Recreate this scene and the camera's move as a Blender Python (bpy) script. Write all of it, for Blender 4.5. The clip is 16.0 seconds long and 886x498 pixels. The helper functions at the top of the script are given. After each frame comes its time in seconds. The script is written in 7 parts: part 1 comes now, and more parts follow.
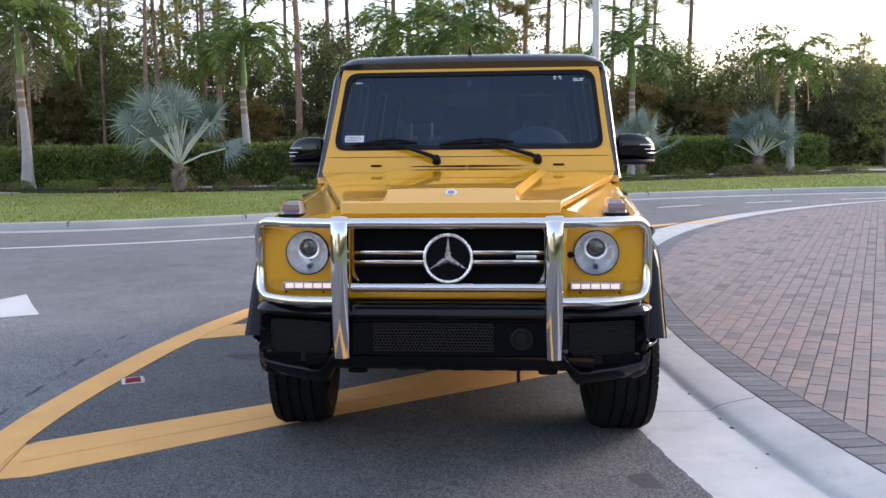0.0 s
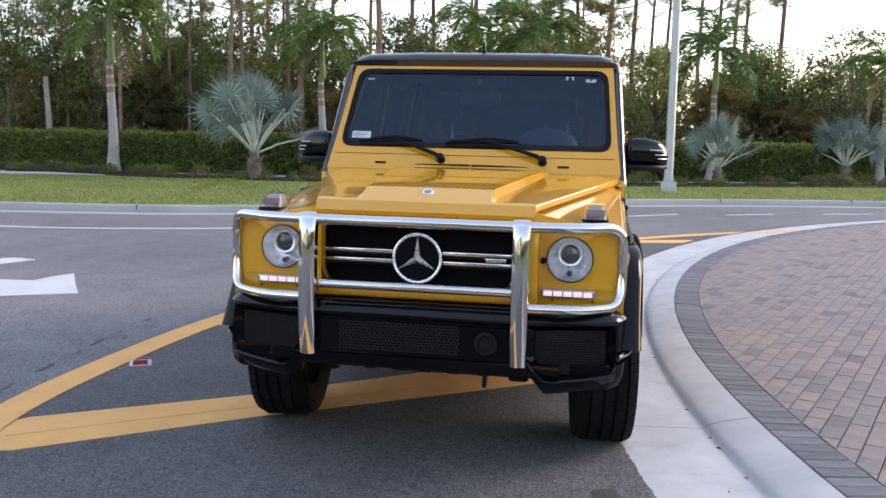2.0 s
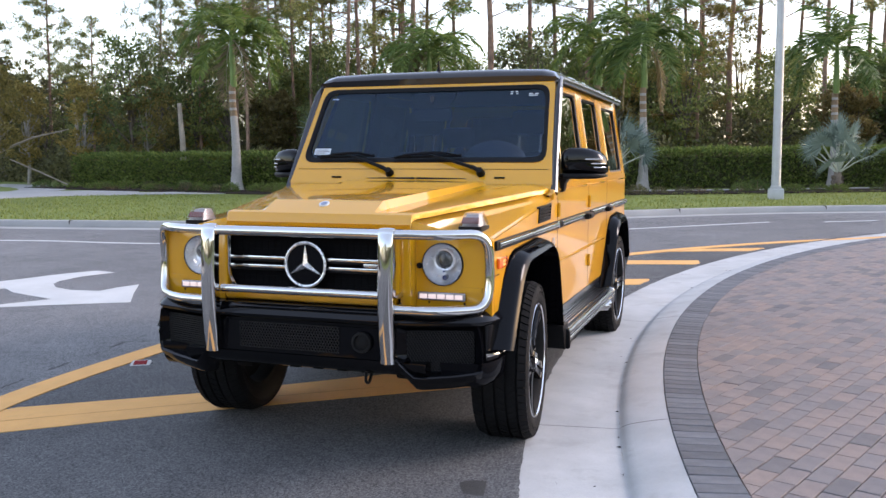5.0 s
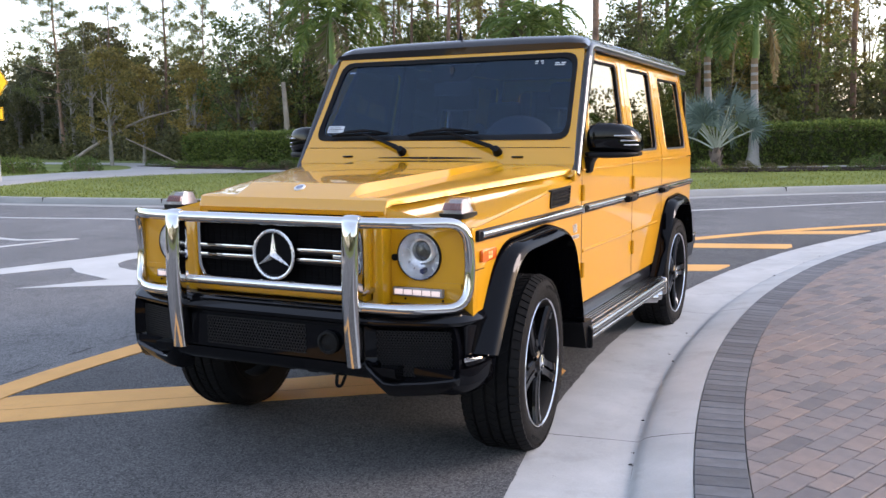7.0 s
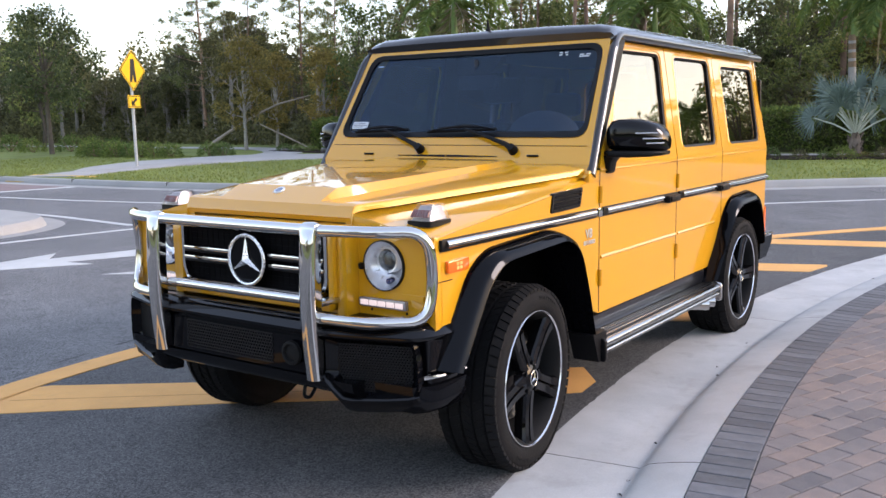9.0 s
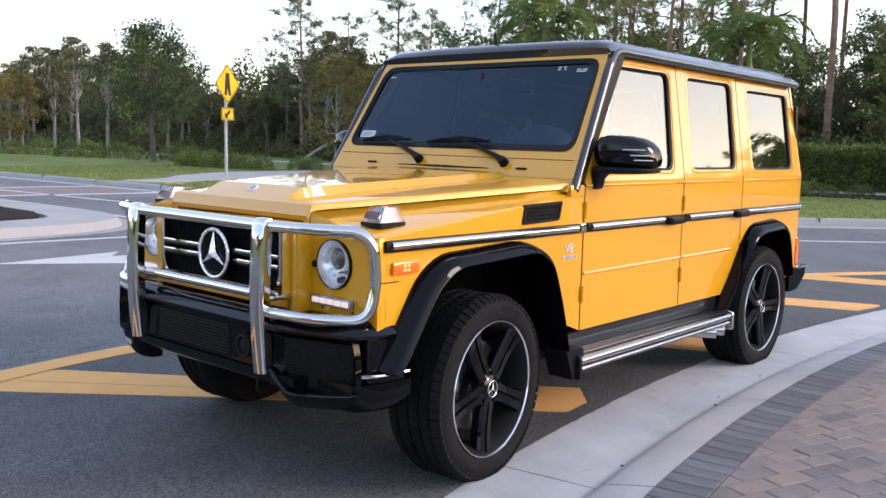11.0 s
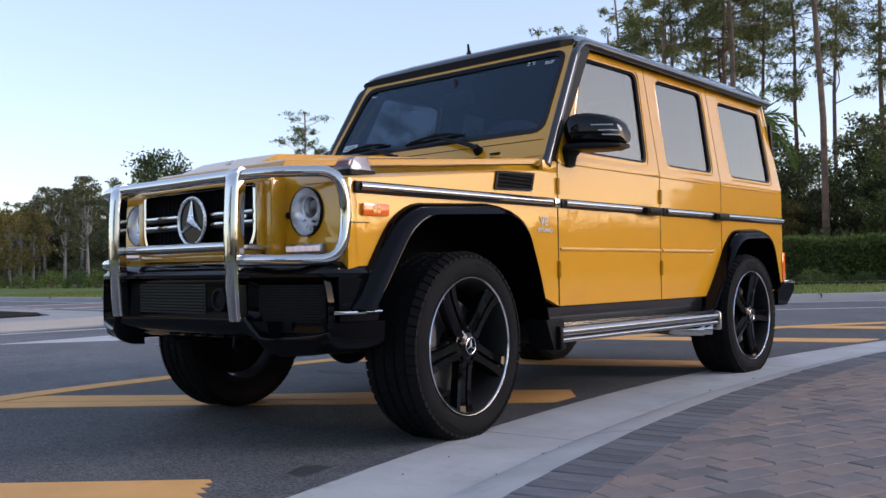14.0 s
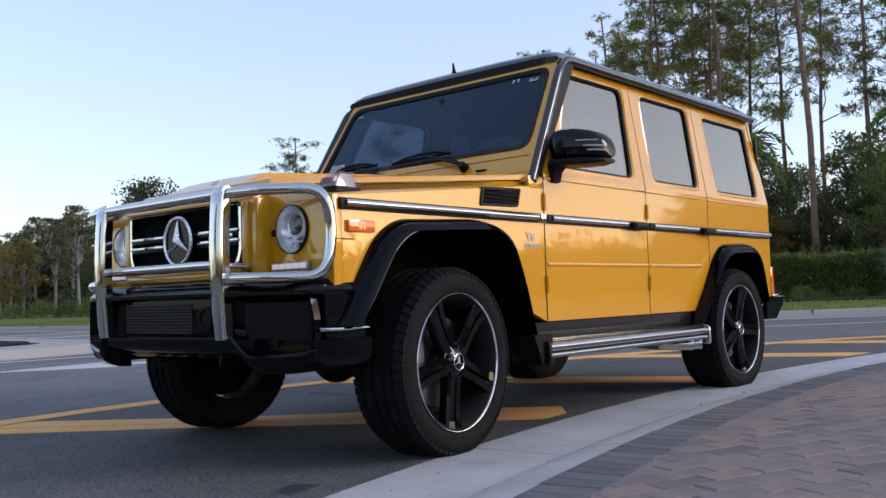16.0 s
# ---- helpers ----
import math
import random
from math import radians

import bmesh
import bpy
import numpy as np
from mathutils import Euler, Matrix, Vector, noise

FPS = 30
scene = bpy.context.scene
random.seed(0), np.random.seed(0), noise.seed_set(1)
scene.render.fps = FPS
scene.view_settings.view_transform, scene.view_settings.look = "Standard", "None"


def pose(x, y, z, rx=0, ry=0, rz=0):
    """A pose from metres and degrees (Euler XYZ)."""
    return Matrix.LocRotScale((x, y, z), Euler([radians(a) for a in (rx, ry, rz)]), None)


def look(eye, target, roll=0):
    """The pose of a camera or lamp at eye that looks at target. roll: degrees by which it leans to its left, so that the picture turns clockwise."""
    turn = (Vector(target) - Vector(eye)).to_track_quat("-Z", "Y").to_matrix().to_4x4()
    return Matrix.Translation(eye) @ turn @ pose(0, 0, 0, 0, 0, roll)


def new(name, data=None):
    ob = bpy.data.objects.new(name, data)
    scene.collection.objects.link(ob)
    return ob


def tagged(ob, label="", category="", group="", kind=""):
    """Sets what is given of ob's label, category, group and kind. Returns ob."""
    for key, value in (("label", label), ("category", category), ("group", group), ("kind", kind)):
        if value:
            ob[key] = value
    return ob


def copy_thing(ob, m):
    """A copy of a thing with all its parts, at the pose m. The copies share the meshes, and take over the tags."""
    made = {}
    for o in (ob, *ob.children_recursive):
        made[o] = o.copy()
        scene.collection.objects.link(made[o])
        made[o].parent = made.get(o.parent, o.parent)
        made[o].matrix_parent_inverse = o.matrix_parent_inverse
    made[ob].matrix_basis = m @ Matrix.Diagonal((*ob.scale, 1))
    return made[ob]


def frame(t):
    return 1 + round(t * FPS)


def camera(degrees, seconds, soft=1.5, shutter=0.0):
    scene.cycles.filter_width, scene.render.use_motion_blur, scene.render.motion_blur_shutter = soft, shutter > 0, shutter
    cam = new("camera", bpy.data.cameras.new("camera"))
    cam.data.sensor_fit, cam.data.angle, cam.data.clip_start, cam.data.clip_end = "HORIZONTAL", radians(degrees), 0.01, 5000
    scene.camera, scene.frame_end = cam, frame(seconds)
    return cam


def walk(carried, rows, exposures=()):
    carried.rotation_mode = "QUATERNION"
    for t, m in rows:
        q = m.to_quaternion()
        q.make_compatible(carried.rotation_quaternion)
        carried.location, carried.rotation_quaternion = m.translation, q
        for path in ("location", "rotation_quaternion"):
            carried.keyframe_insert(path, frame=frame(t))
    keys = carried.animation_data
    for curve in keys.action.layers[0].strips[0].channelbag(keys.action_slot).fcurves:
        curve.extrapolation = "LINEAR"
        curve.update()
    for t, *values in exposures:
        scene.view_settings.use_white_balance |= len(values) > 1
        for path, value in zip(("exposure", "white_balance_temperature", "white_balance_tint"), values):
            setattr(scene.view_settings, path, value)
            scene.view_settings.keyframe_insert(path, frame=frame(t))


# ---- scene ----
cam = camera(52.3, 16.0)
PATH = [
    (0, (0.302, -4.457, 1.402), (0.133, -2.478, 1.17), -0.9),
    (0.5, (0.356, -4.432, 1.397), (0.213, -2.454, 1.142), -1.1),
    (1, (0.415, -4.316, 1.392), (0.299, -2.338, 1.114), -2.4),
    (1.5, (0.526, -4.243, 1.405), (0.315, -2.272, 1.136), -2.0),
    (2, (0.759, -4.348, 1.413), (0.409, -2.393, 1.173), 1.1),
    (2.5, (0.921, -4.584, 1.424), (0.449, -2.654, 1.194), 0.7),
    (3, (1.107, -4.739, 1.419), (0.588, -2.82, 1.201), -0.9),
    (3.5, (1.33, -4.677, 1.421), (0.805, -2.76, 1.205), -4.5),
    (3.7, (1.436, -4.627, 1.428), (0.903, -2.712, 1.207), -3.4),
    (5.8, (2.038, -4.127, 1.413), (1.331, -2.267, 1.21), -0.5),
    (6, (2.049, -4.051, 1.41), (1.323, -2.203, 1.177), -0.6),
    (6.5, (2.087, -3.898, 1.425), (1.308, -2.075, 1.163), -0.0),
    (7, (2.261, -3.718, 1.419), (1.38, -1.942, 1.159), -1.0),
    (7.5, (2.46, -3.574, 1.463), (1.478, -1.853, 1.193), -0.6),
    (8, (2.529, -3.42, 1.446), (1.508, -1.724, 1.165), -2.0),
    (8.5, (2.606, -3.311, 1.477), (1.525, -1.655, 1.178), -0.8),
    (8.7, (2.644, -3.267, 1.477), (1.534, -1.63, 1.179), -1.1),
    (10.8, (3.106, -2.908, 1.42), (1.827, -1.393, 1.161), 1.2),
    (11, (3.143, -2.891, 1.401), (1.836, -1.396, 1.164), 1.1),
    (11.5, (3.241, -2.867, 1.351), (1.848, -1.445, 1.16), 0.7),
    (12, (3.254, -2.908, 1.243), (1.801, -1.541, 1.102), 0.8),
    (12.5, (3.28, -2.911, 1.08), (1.864, -1.501, 0.994), 1.8),
    (13, (3.306, -2.886, 0.933), (1.938, -1.428, 0.888), 0.1),
    (13.5, (3.329, -2.872, 0.796), (1.982, -1.394, 0.799), -0.9),
    (14, (3.319, -2.867, 0.697), (1.988, -1.375, 0.745), -1.2),
    (14.5, (3.308, -2.86, 0.657), (1.983, -1.365, 0.76), -1.1),
    (15, (3.315, -2.859, 0.635), (2.002, -1.358, 0.792), -1.4),
    (15.5, (3.332, -2.859, 0.619), (2.026, -1.356, 0.8), -1.7),
    (16, (3.336, -2.851, 0.662), (2.02, -1.348, 0.763), -2.1),
]
walk(cam, [(t, look(e, g, r)) for t, e, g, r in PATH], [(0, 2.58, 6800, 26), (8.7, 2.56, 6800, 26), (11, 2.44, 6600, 26), (12.5, 2.22, 6200, 21), (14, 1.62, 6280, 26), (16, 1.62, 6280, 26)])

# == body ==
# ---- light ----
SUN_AZ, SUN_EL = radians(56), radians(24)
world = bpy.data.worlds.new("dusk_sky")
scene.world = world
world.use_nodes = True
wn = world.node_tree
sky = wn.nodes.new("ShaderNodeTexSky")
sky.sky_type = "NISHITA"
sky.sun_disc = False
sky.sun_elevation = radians(10)
sky.sun_rotation = SUN_AZ
sky.air_density, sky.dust_density, sky.ozone_density = 1.0, 1.0, 1.5
haze = wn.nodes.new("ShaderNodeMix")          # thin even cloud veil over the clear sky
haze.data_type = "RGBA"
haze.inputs[0].default_value = 0.52
haze.inputs[7].default_value = (1.16, 1.44, 1.70, 1)
wn.links.new(sky.outputs[0], haze.inputs[6])
wn.links.new(haze.outputs[2], wn.nodes["Background"].inputs[0])
wn.nodes["Background"].inputs[1].default_value = 0.15
sun = new("sun", bpy.data.lights.new("sun", "SUN"))
sun.data.energy, sun.data.angle, sun.data.color = 0.46, radians(20), (1.0, 0.97, 0.93)
sun.matrix_world = look((0, 0, 0), (-math.sin(SUN_AZ) * math.cos(SUN_EL), -math.cos(SUN_AZ) * math.cos(SUN_EL), -math.sin(SUN_EL)))


# ---- materials ----
def nodes_of(name):
    m = bpy.data.materials.new(name)
    m.use_nodes = True
    return m, m.node_tree.nodes, m.node_tree.links, m.node_tree.nodes["Principled BSDF"]


def tex(nodes, links, kind, scale, detail=4.0, rough=0.6, src="Object"):
    co = nodes.new("ShaderNodeTexCoord")
    n = nodes.new(kind)
    n.inputs["Scale"].default_value = scale
    if kind == "ShaderNodeTexNoise":
        n.inputs["Detail"].default_value = detail
        n.inputs["Roughness"].default_value = rough
    links.new(co.outputs[src], n.inputs["Vector"])
    return n


def ramp(nodes, links, src, a, b, ca, cb):
    r = nodes.new("ShaderNodeValToRGB")
    r.color_ramp.elements[0].position, r.color_ramp.elements[1].position = a, b
    r.color_ramp.elements[0].color, r.color_ramp.elements[1].color = (*ca, 1), (*cb, 1)
    links.new(src, r.inputs[0])
    return r.outputs[0]


def mix(nodes, links, kind, fac, a, b):
    m = nodes.new("ShaderNodeMix")
    m.data_type, m.blend_type = "RGBA", kind
    for sock, v in ((m.inputs[0], fac), (m.inputs[6], a), (m.inputs[7], b)):
        if isinstance(v, (int, float)):
            sock.default_value = v
        elif isinstance(v, tuple):
            sock.default_value = (*v, 1)
        else:
            links.new(v, sock)
    return m.outputs[2]


def surf(name, base, rough=0.5, metal=0.0, var=0.12, scale=3.0, fine=60.0, bump=0.0, coat=0.0, spec=0.5, piece=0.0, island=0.0, src="Object", stain=None):
    """A surface with stains, grain and fine relief."""
    m, n, l, p = nodes_of(name)
    big = tex(n, l, "ShaderNodeTexNoise", scale, 5, 0.6, src)
    small = tex(n, l, "ShaderNodeTexNoise", fine, 6, 0.7, src)
    lo = tuple(c * (1 - var) for c in base)
    hi = tuple(min(1, c * (1 + var)) for c in base)
    col = ramp(n, l, big.outputs[0], 0.3, 0.7, lo, hi)
    g = ramp(n, l, small.outputs[0], 0.25, 0.75, (1 - var,) * 3, (1 + var * 0.5,) * 3)
    col = mix(n, l, "MULTIPLY", 1.0, col, g)
    if stain:
        s = tex(n, l, "ShaderNodeTexNoise", stain[1], 6, 0.65, src)
        f = ramp(n, l, s.outputs[0], stain[2], stain[3], (0, 0, 0), (1, 1, 1))
        col = mix(n, l, "MIX", f, col, stain[0])
    if piece or island:
        src_node = n.new("ShaderNodeObjectInfo" if piece else "ShaderNodeNewGeometry")
        k = piece or island
        f = ramp(n, l, src_node.outputs["Random" if piece else "Random Per Island"], 0, 1, (1 - k,) * 3, (1 + k,) * 3)
        col = mix(n, l, "MULTIPLY", 1.0, col, f)
    l.new(col, p.inputs["Base Color"])
    rr = ramp(n, l, small.outputs[0], 0.2, 0.8, (max(0, rough - 0.06),) * 3, (min(1, rough + 0.06),) * 3)
    l.new(rr, p.inputs["Roughness"])
    p.inputs["Metallic"].default_value = metal
    p.inputs["Coat Weight"].default_value = coat
    p.inputs["Coat Roughness"].default_value = 0.03
    p.inputs["Specular IOR Level"].default_value = spec
    if bump:
        b = n.new("ShaderNodeBump")
        b.inputs["Strength"].default_value = bump
        b.inputs["Distance"].default_value = 0.004
        l.new(small.outputs[0], b.inputs["Height"])
        l.new(b.outputs[0], p.inputs["Normal"])
    return m


def leaf(name, a, b, rough=0.5, shine=0.45):
    """Leaves: colour varies from leaf to leaf and tree to tree, and some light comes through."""
    m, n, l, p = nodes_of(name)
    geo, info = n.new("ShaderNodeNewGeometry"), n.new("ShaderNodeObjectInfo")
    col = ramp(n, l, geo.outputs["Random Per Island"], 0.0, 1.0, a, b)
    f = ramp(n, l, info.outputs["Random"], 0, 1, (0.72, 0.78, 0.8), (1.25, 1.15, 0.95))
    col = mix(n, l, "MULTIPLY", 1.0, col, f)
    l.new(col, p.inputs["Base Color"])
    p.inputs["Roughness"].default_value = rough
    p.inputs["Specular IOR Level"].default_value = 0.25
    tr = n.new("ShaderNodeBsdfTranslucent")
    l.new(col, tr.inputs[0])
    mx = n.new("ShaderNodeMixShader")
    mx.inputs[0].default_value = shine
    l.new(p.outputs[0], mx.inputs[1])
    l.new(tr.outputs[0], mx.inputs[2])
    l.new(mx.outputs[0], n["Material Output"].inputs[0])
    return m


def glass(name, tint, gloss, coat=(1, 1, 1), rough=0.0):
    """A tinted pane: what is behind shows through it, with a mirror on top that grows at grazing angles."""
    m, n, l, p = nodes_of(name)
    n.remove(p)
    t, g, f, mx, pw, ad = (n.new("ShaderNode" + k) for k in ("BsdfTransparent", "BsdfGlossy", "LayerWeight", "MixShader", "Math", "Math"))
    t.inputs[0].default_value = (*tint, 1)
    g.inputs[0].default_value = (*coat, 1)
    g.inputs["Roughness"].default_value = rough
    pw.operation, ad.operation = "POWER", "MULTIPLY_ADD"
    f.inputs[0].default_value, pw.inputs[1].default_value = 0.5, 5.0
    ad.inputs[1].default_value, ad.inputs[2].default_value = 1 - gloss, gloss
    l.new(f.outputs["Facing"], pw.inputs[0])
    l.new(pw.outputs[0], ad.inputs[0])
    l.new(ad.outputs[0], mx.inputs[0])
    l.new(t.outputs[0], mx.inputs[1])
    l.new(g.outputs[0], mx.inputs[2])
    l.new(mx.outputs[0], n["Material Output"].inputs[0])
    return m


def glow(name, color, strength):
    m, n, l, p = nodes_of(name)
    p.inputs["Base Color"].default_value = (*(c * 0.25 for c in color), 1)
    p.inputs["Emission Color"].default_value = (*color, 1)
    p.inputs["Emission Strength"].default_value = strength
    p.inputs["Roughness"].default_value = 0.2
    return m


PAINT = surf("yellow_car_paint", (0.610, 0.284, 0.006), 0.40, 0.0, 0.03, 0.6, 900, 0.0, 1.0, 0.12)
PAINT.node_tree.nodes["Principled BSDF"].inputs["Coat IOR"].default_value = 1.62
GLOSS = surf("gloss_black_paint", (0.0022, 0.0024, 0.0034), 0.3, 0.0, 0.1, 2, 300, 0.0, 0.34, 0.0)
BUMPER = surf("gloss_black_bumper", (0.0025, 0.0026, 0.0034), 0.3, 0.0, 0.1, 2, 300, 0.0, 0.62, 0.0)
MESHM = surf("black_plastic_mesh", (0.010, 0.010, 0.011), 0.40, 0.0, 0.1, 9, 300, spec=0.22)
CAVITY = surf("black_cavity", (0.003, 0.003, 0.0035), 0.7, 0.0, 0.1, 9, 300, spec=0.05)
SATIN = surf("black_plastic", (0.006, 0.006, 0.0068), 0.42, 0.0, 0.12, 5, 400, 0.1, spec=0.12)
ROOFM = surf("black_roof_paint", (0.006, 0.006, 0.008), 0.3, 0.0, 0.1, 2, 300, 0.0, 1.0, 0.2)
DARK = surf("dark_underbody", (0.010, 0.010, 0.010), 0.7, 0.0, 0.2, 6, 90, 0.2, spec=0.1)
CHROME = surf("polished_chrome", (0.60, 0.59, 0.57), 0.06, 1.0, 0.03, 4, 200)
POLISHED = surf("polished_steel_band", (0.40, 0.395, 0.39), 0.16, 1.0, 0.06, 4, 200)
BRUSHED = surf("brushed_steel", (0.60, 0.60, 0.60), 0.24, 1.0, 0.05, 4, 200)
RUBBER = surf("tyre_rubber", (0.0085, 0.0085, 0.009), 0.75, 0.0, 0.2, 8, 150, 0.35, stain=((0.0105, 0.0103, 0.0102), 9, 0.5, 0.8), spec=0.10)
RIMM = surf("black_rim_paint", (0.0035, 0.0035, 0.004), 0.22, 0.0, 0.1, 6, 200, 0.0, 0.55, 0.0)
RIMLINE = surf("machined_rim_edge", (0.75, 0.75, 0.76), 0.2, 1.0, 0.04, 6, 200)
DISC = surf("brake_disc_steel", (0.10, 0.10, 0.10), 0.5, 0.6, 0.15, 12, 90)
AMBER = surf("amber_lens", (0.80, 0.13, 0.005), 0.15, 0.0, 0.06, 20, 200, 0.0, 1.0)
REDLENS = surf("red_lens", (0.20, 0.085, 0.075), 0.15, 0.0, 0.06, 20, 200, 0.0, 1.0)
STUDRED = surf("red_stud_reflector", (0.20, 0.008, 0.010), 0.6, 0.0, 0.1, 20, 200, 0.0, 0.0, 0.1)
LEATHER = surf("dark_leather", (0.028, 0.029, 0.034), 0.55, 0.0, 0.15, 10, 300, 0.2, spec=0.2)
CABIN = surf("cabin_plastic", (0.040, 0.044, 0.054), 0.6, 0.0, 0.1, 10, 300, 0.2, spec=0.2)
COWLTOP = surf("grey_instrument_cowl", (0.085, 0.092, 0.105), 0.6, 0.0, 0.1, 10, 300, 0.2, spec=0.2)
MARKER = surf("pale_amber_reflector", (0.90, 0.45, 0.12), 0.3, 0.0, 0.06, 20, 200)
EMBLEM = surf("satin_chrome", (0.88, 0.88, 0.88), 0.28, 0.75, 0.04, 9, 90)
SIGNALIN = surf("grey_signal_insert", (0.36, 0.345, 0.345), 0.3, 0.4, 0.1, 20, 100)
BADGE = surf("satin_silver_badge", (0.62, 0.61, 0.60), 0.35, 0.2, 0.05, 9, 90)
BADGEBLUE = surf("blue_badge_enamel", (0.10, 0.13, 0.20), 0.3, 0.0, 0.05, 9, 90, 0.0, 0.6)
WHITELBL = surf("white_label", (0.52, 0.54, 0.55), 0.6, 0.0, 0.05, 20, 200)
REFLECTOR = surf("lamp_reflector", (0.86, 0.86, 0.88), 0.24, 0.68, 0.12, 30, 100)
# sky colour painted into the mirror tints: blue on windscreen, sunset-warm on sides
WINDSCREEN = glass("windscreen_glass", (0.47, 0.54, 0.64), 0.036, (0.62, 0.84, 1.0))
SIDEGLASS = glass("privacy_glass", (0.24, 0.25, 0.26), 0.24, (1.0, 0.91, 0.77))
FRONTGLASS = glass("tinted_door_glass", (0.50, 0.53, 0.54), 0.23, (1.0, 0.91, 0.77))
LAMPGLASS = glass("clear_lamp_glass", (0.95, 0.955, 0.96), 0.04)
LENS = surf("projector_glass", (0.035, 0.037, 0.04), 0.08, 0.2, 0.1, 30, 100, 0.0, 1.0)
SMOKEGLASS = glass("smoked_lamp_glass", (0.90, 0.87, 0.86), 0.045)
LED = glow("daytime_led", (1.0, 0.90, 0.88), 0.125)
LAMPCHROME = surf("repeater_lens", (0.45, 0.46, 0.48), 0.15, 0.4, 0.05, 20, 100, 0.0, 1.0)
LEDCASE = surf("lamp_strip_casing", (0.30, 0.28, 0.28), 0.22, 0.5, 0.1, 20, 100)

def asphalt_surface(name="asphalt", tone=1.0):
    """Rolled asphalt: pale and dark stone chips in black binder, worn lighter in broad patches."""
    m, n, l, p = nodes_of(name)
    chips, fine = tex(n, l, "ShaderNodeTexVoronoi", 150), tex(n, l, "ShaderNodeTexNoise", 420, 4, 0.7)
    wear, streak = tex(n, l, "ShaderNodeTexNoise", 0.25, 5, 0.6), tex(n, l, "ShaderNodeTexNoise", 1.7, 6, 0.65)
    col = ramp(n, l, wear.outputs[0], 0.35, 0.7, tuple(c * tone for c in (0.113, 0.114, 0.117)), tuple(c * tone for c in (0.156, 0.157, 0.160)))
    bw = n.new("ShaderNodeRGBToBW")
    l.new(chips.outputs["Color"], bw.inputs[0])
    col = mix(n, l, "MULTIPLY", 1.0, col, ramp(n, l, bw.outputs[0], 0.2, 0.92, (0.52,) * 3, (1.85, 1.82, 1.78)))
    col = mix(n, l, "MULTIPLY", 1.0, col, ramp(n, l, fine.outputs[0], 0.35, 0.65, (0.72,) * 3, (1.22,) * 3))
    col = mix(n, l, "MULTIPLY", 1.0, col, ramp(n, l, streak.outputs[0], 0.3, 0.7, (0.80, 0.80, 0.80), (1.12, 1.12, 1.11)))
    spill = tex(n, l, "ShaderNodeTexNoise", 3.3, 7, 0.62)
    col = mix(n, l, "MULTIPLY", 1.0, col, ramp(n, l, spill.outputs[0], 0.60, 0.74, (1.0,) * 3, (0.60,) * 3))
    l.new(col, p.inputs["Base Color"])
    p.inputs["Roughness"].default_value = 0.82
    p.inputs["Specular IOR Level"].default_value = 0.25
    b = n.new("ShaderNodeBump")
    b.inputs["Strength"].default_value, b.inputs["Distance"].default_value = 0.7, 0.004
    l.new(bw.outputs[0], b.inputs["Height"])
    l.new(b.outputs[0], p.inputs["Normal"])
    return m


ASPHALT = asphalt_surface("asphalt", 1.05)
DARKASPHALT = asphalt_surface("unworn_asphalt", 0.66)
CONCRETE = surf("concrete", (0.414, 0.416, 0.408), 0.85, 0.0, 0.14, 2.2, 150, 0.5, stain=((0.27, 0.262, 0.245), 3.1, 0.55, 0.80))
FARCONC = surf("pale_concrete", (0.31, 0.303, 0.288), 0.85, 0.0, 0.10, 1.0, 60, 0.3)
def paver_surface(name, node, out):
    """Fired clay: hue drifts between rose, tan and slate from block to block."""
    m, n, l, p = nodes_of(name)
    src = n.new(node)
    r = n.new("ShaderNodeValToRGB")
    for k, (x, c) in enumerate(((0.0, (0.128, 0.121, 0.122)), (0.22, (0.196, 0.176, 0.170)), (0.5, (0.214, 0.183, 0.171)), (0.78, (0.243, 0.193, 0.169)), (1.0, (0.184, 0.167, 0.166)))):
        e = r.color_ramp.elements[k] if k < 2 else r.color_ramp.elements.new(x)
        e.position, e.color = x, (*c, 1)
    l.new(src.outputs[out], r.inputs[0])
    big, small = tex(n, l, "ShaderNodeTexNoise", 9, 5, 0.6), tex(n, l, "ShaderNodeTexNoise", 190, 5, 0.7)
    col = mix(n, l, "MULTIPLY", 1.0, r.outputs[0], ramp(n, l, big.outputs[0], 0.3, 0.7, (0.86, 0.86, 0.88), (1.1, 1.08, 1.06)))
    col = mix(n, l, "MULTIPLY", 1.0, col, ramp(n, l, small.outputs[0], 0.3, 0.7, (0.82,) * 3, (1.1,) * 3))
    l.new(col, p.inputs["Base Color"])
    p.inputs["Roughness"].default_value = 0.82
    p.inputs["Specular IOR Level"].default_value = 0.25
    b = n.new("ShaderNodeBump")
    b.inputs["Strength"].default_value, b.inputs["Distance"].default_value = 0.5, 0.003
    l.new(small.outputs[0], b.inputs["Height"])
    l.new(b.outputs[0], p.inputs["Normal"])
    return m


PAVER = paver_surface("clay_paver", "ShaderNodeObjectInfo", "Random")
PAVERS = paver_surface("clay_paver_field", "ShaderNodeNewGeometry", "Random Per Island")
BANDM = surf("charcoal_paver", (0.116, 0.119, 0.128), 0.85, 0.0, 0.22, 9, 170, 0.6, piece=0.24)
CREASELINE = surf("gutter_dirt", (0.32, 0.31, 0.29), 0.95, 0.0, 0.3, 7, 120, 0.4)
SAND = surf("joint_sand", (0.060, 0.054, 0.048), 0.95, 0.0, 0.25, 4, 200, 0.6)
YELLOW = surf("yellow_road_paint", (0.70, 0.356, 0.105), 0.8, 0.0, 0.10, 2, 130, 0.5, stain=((0.42, 0.24, 0.09), 4.2, 0.58, 0.9))
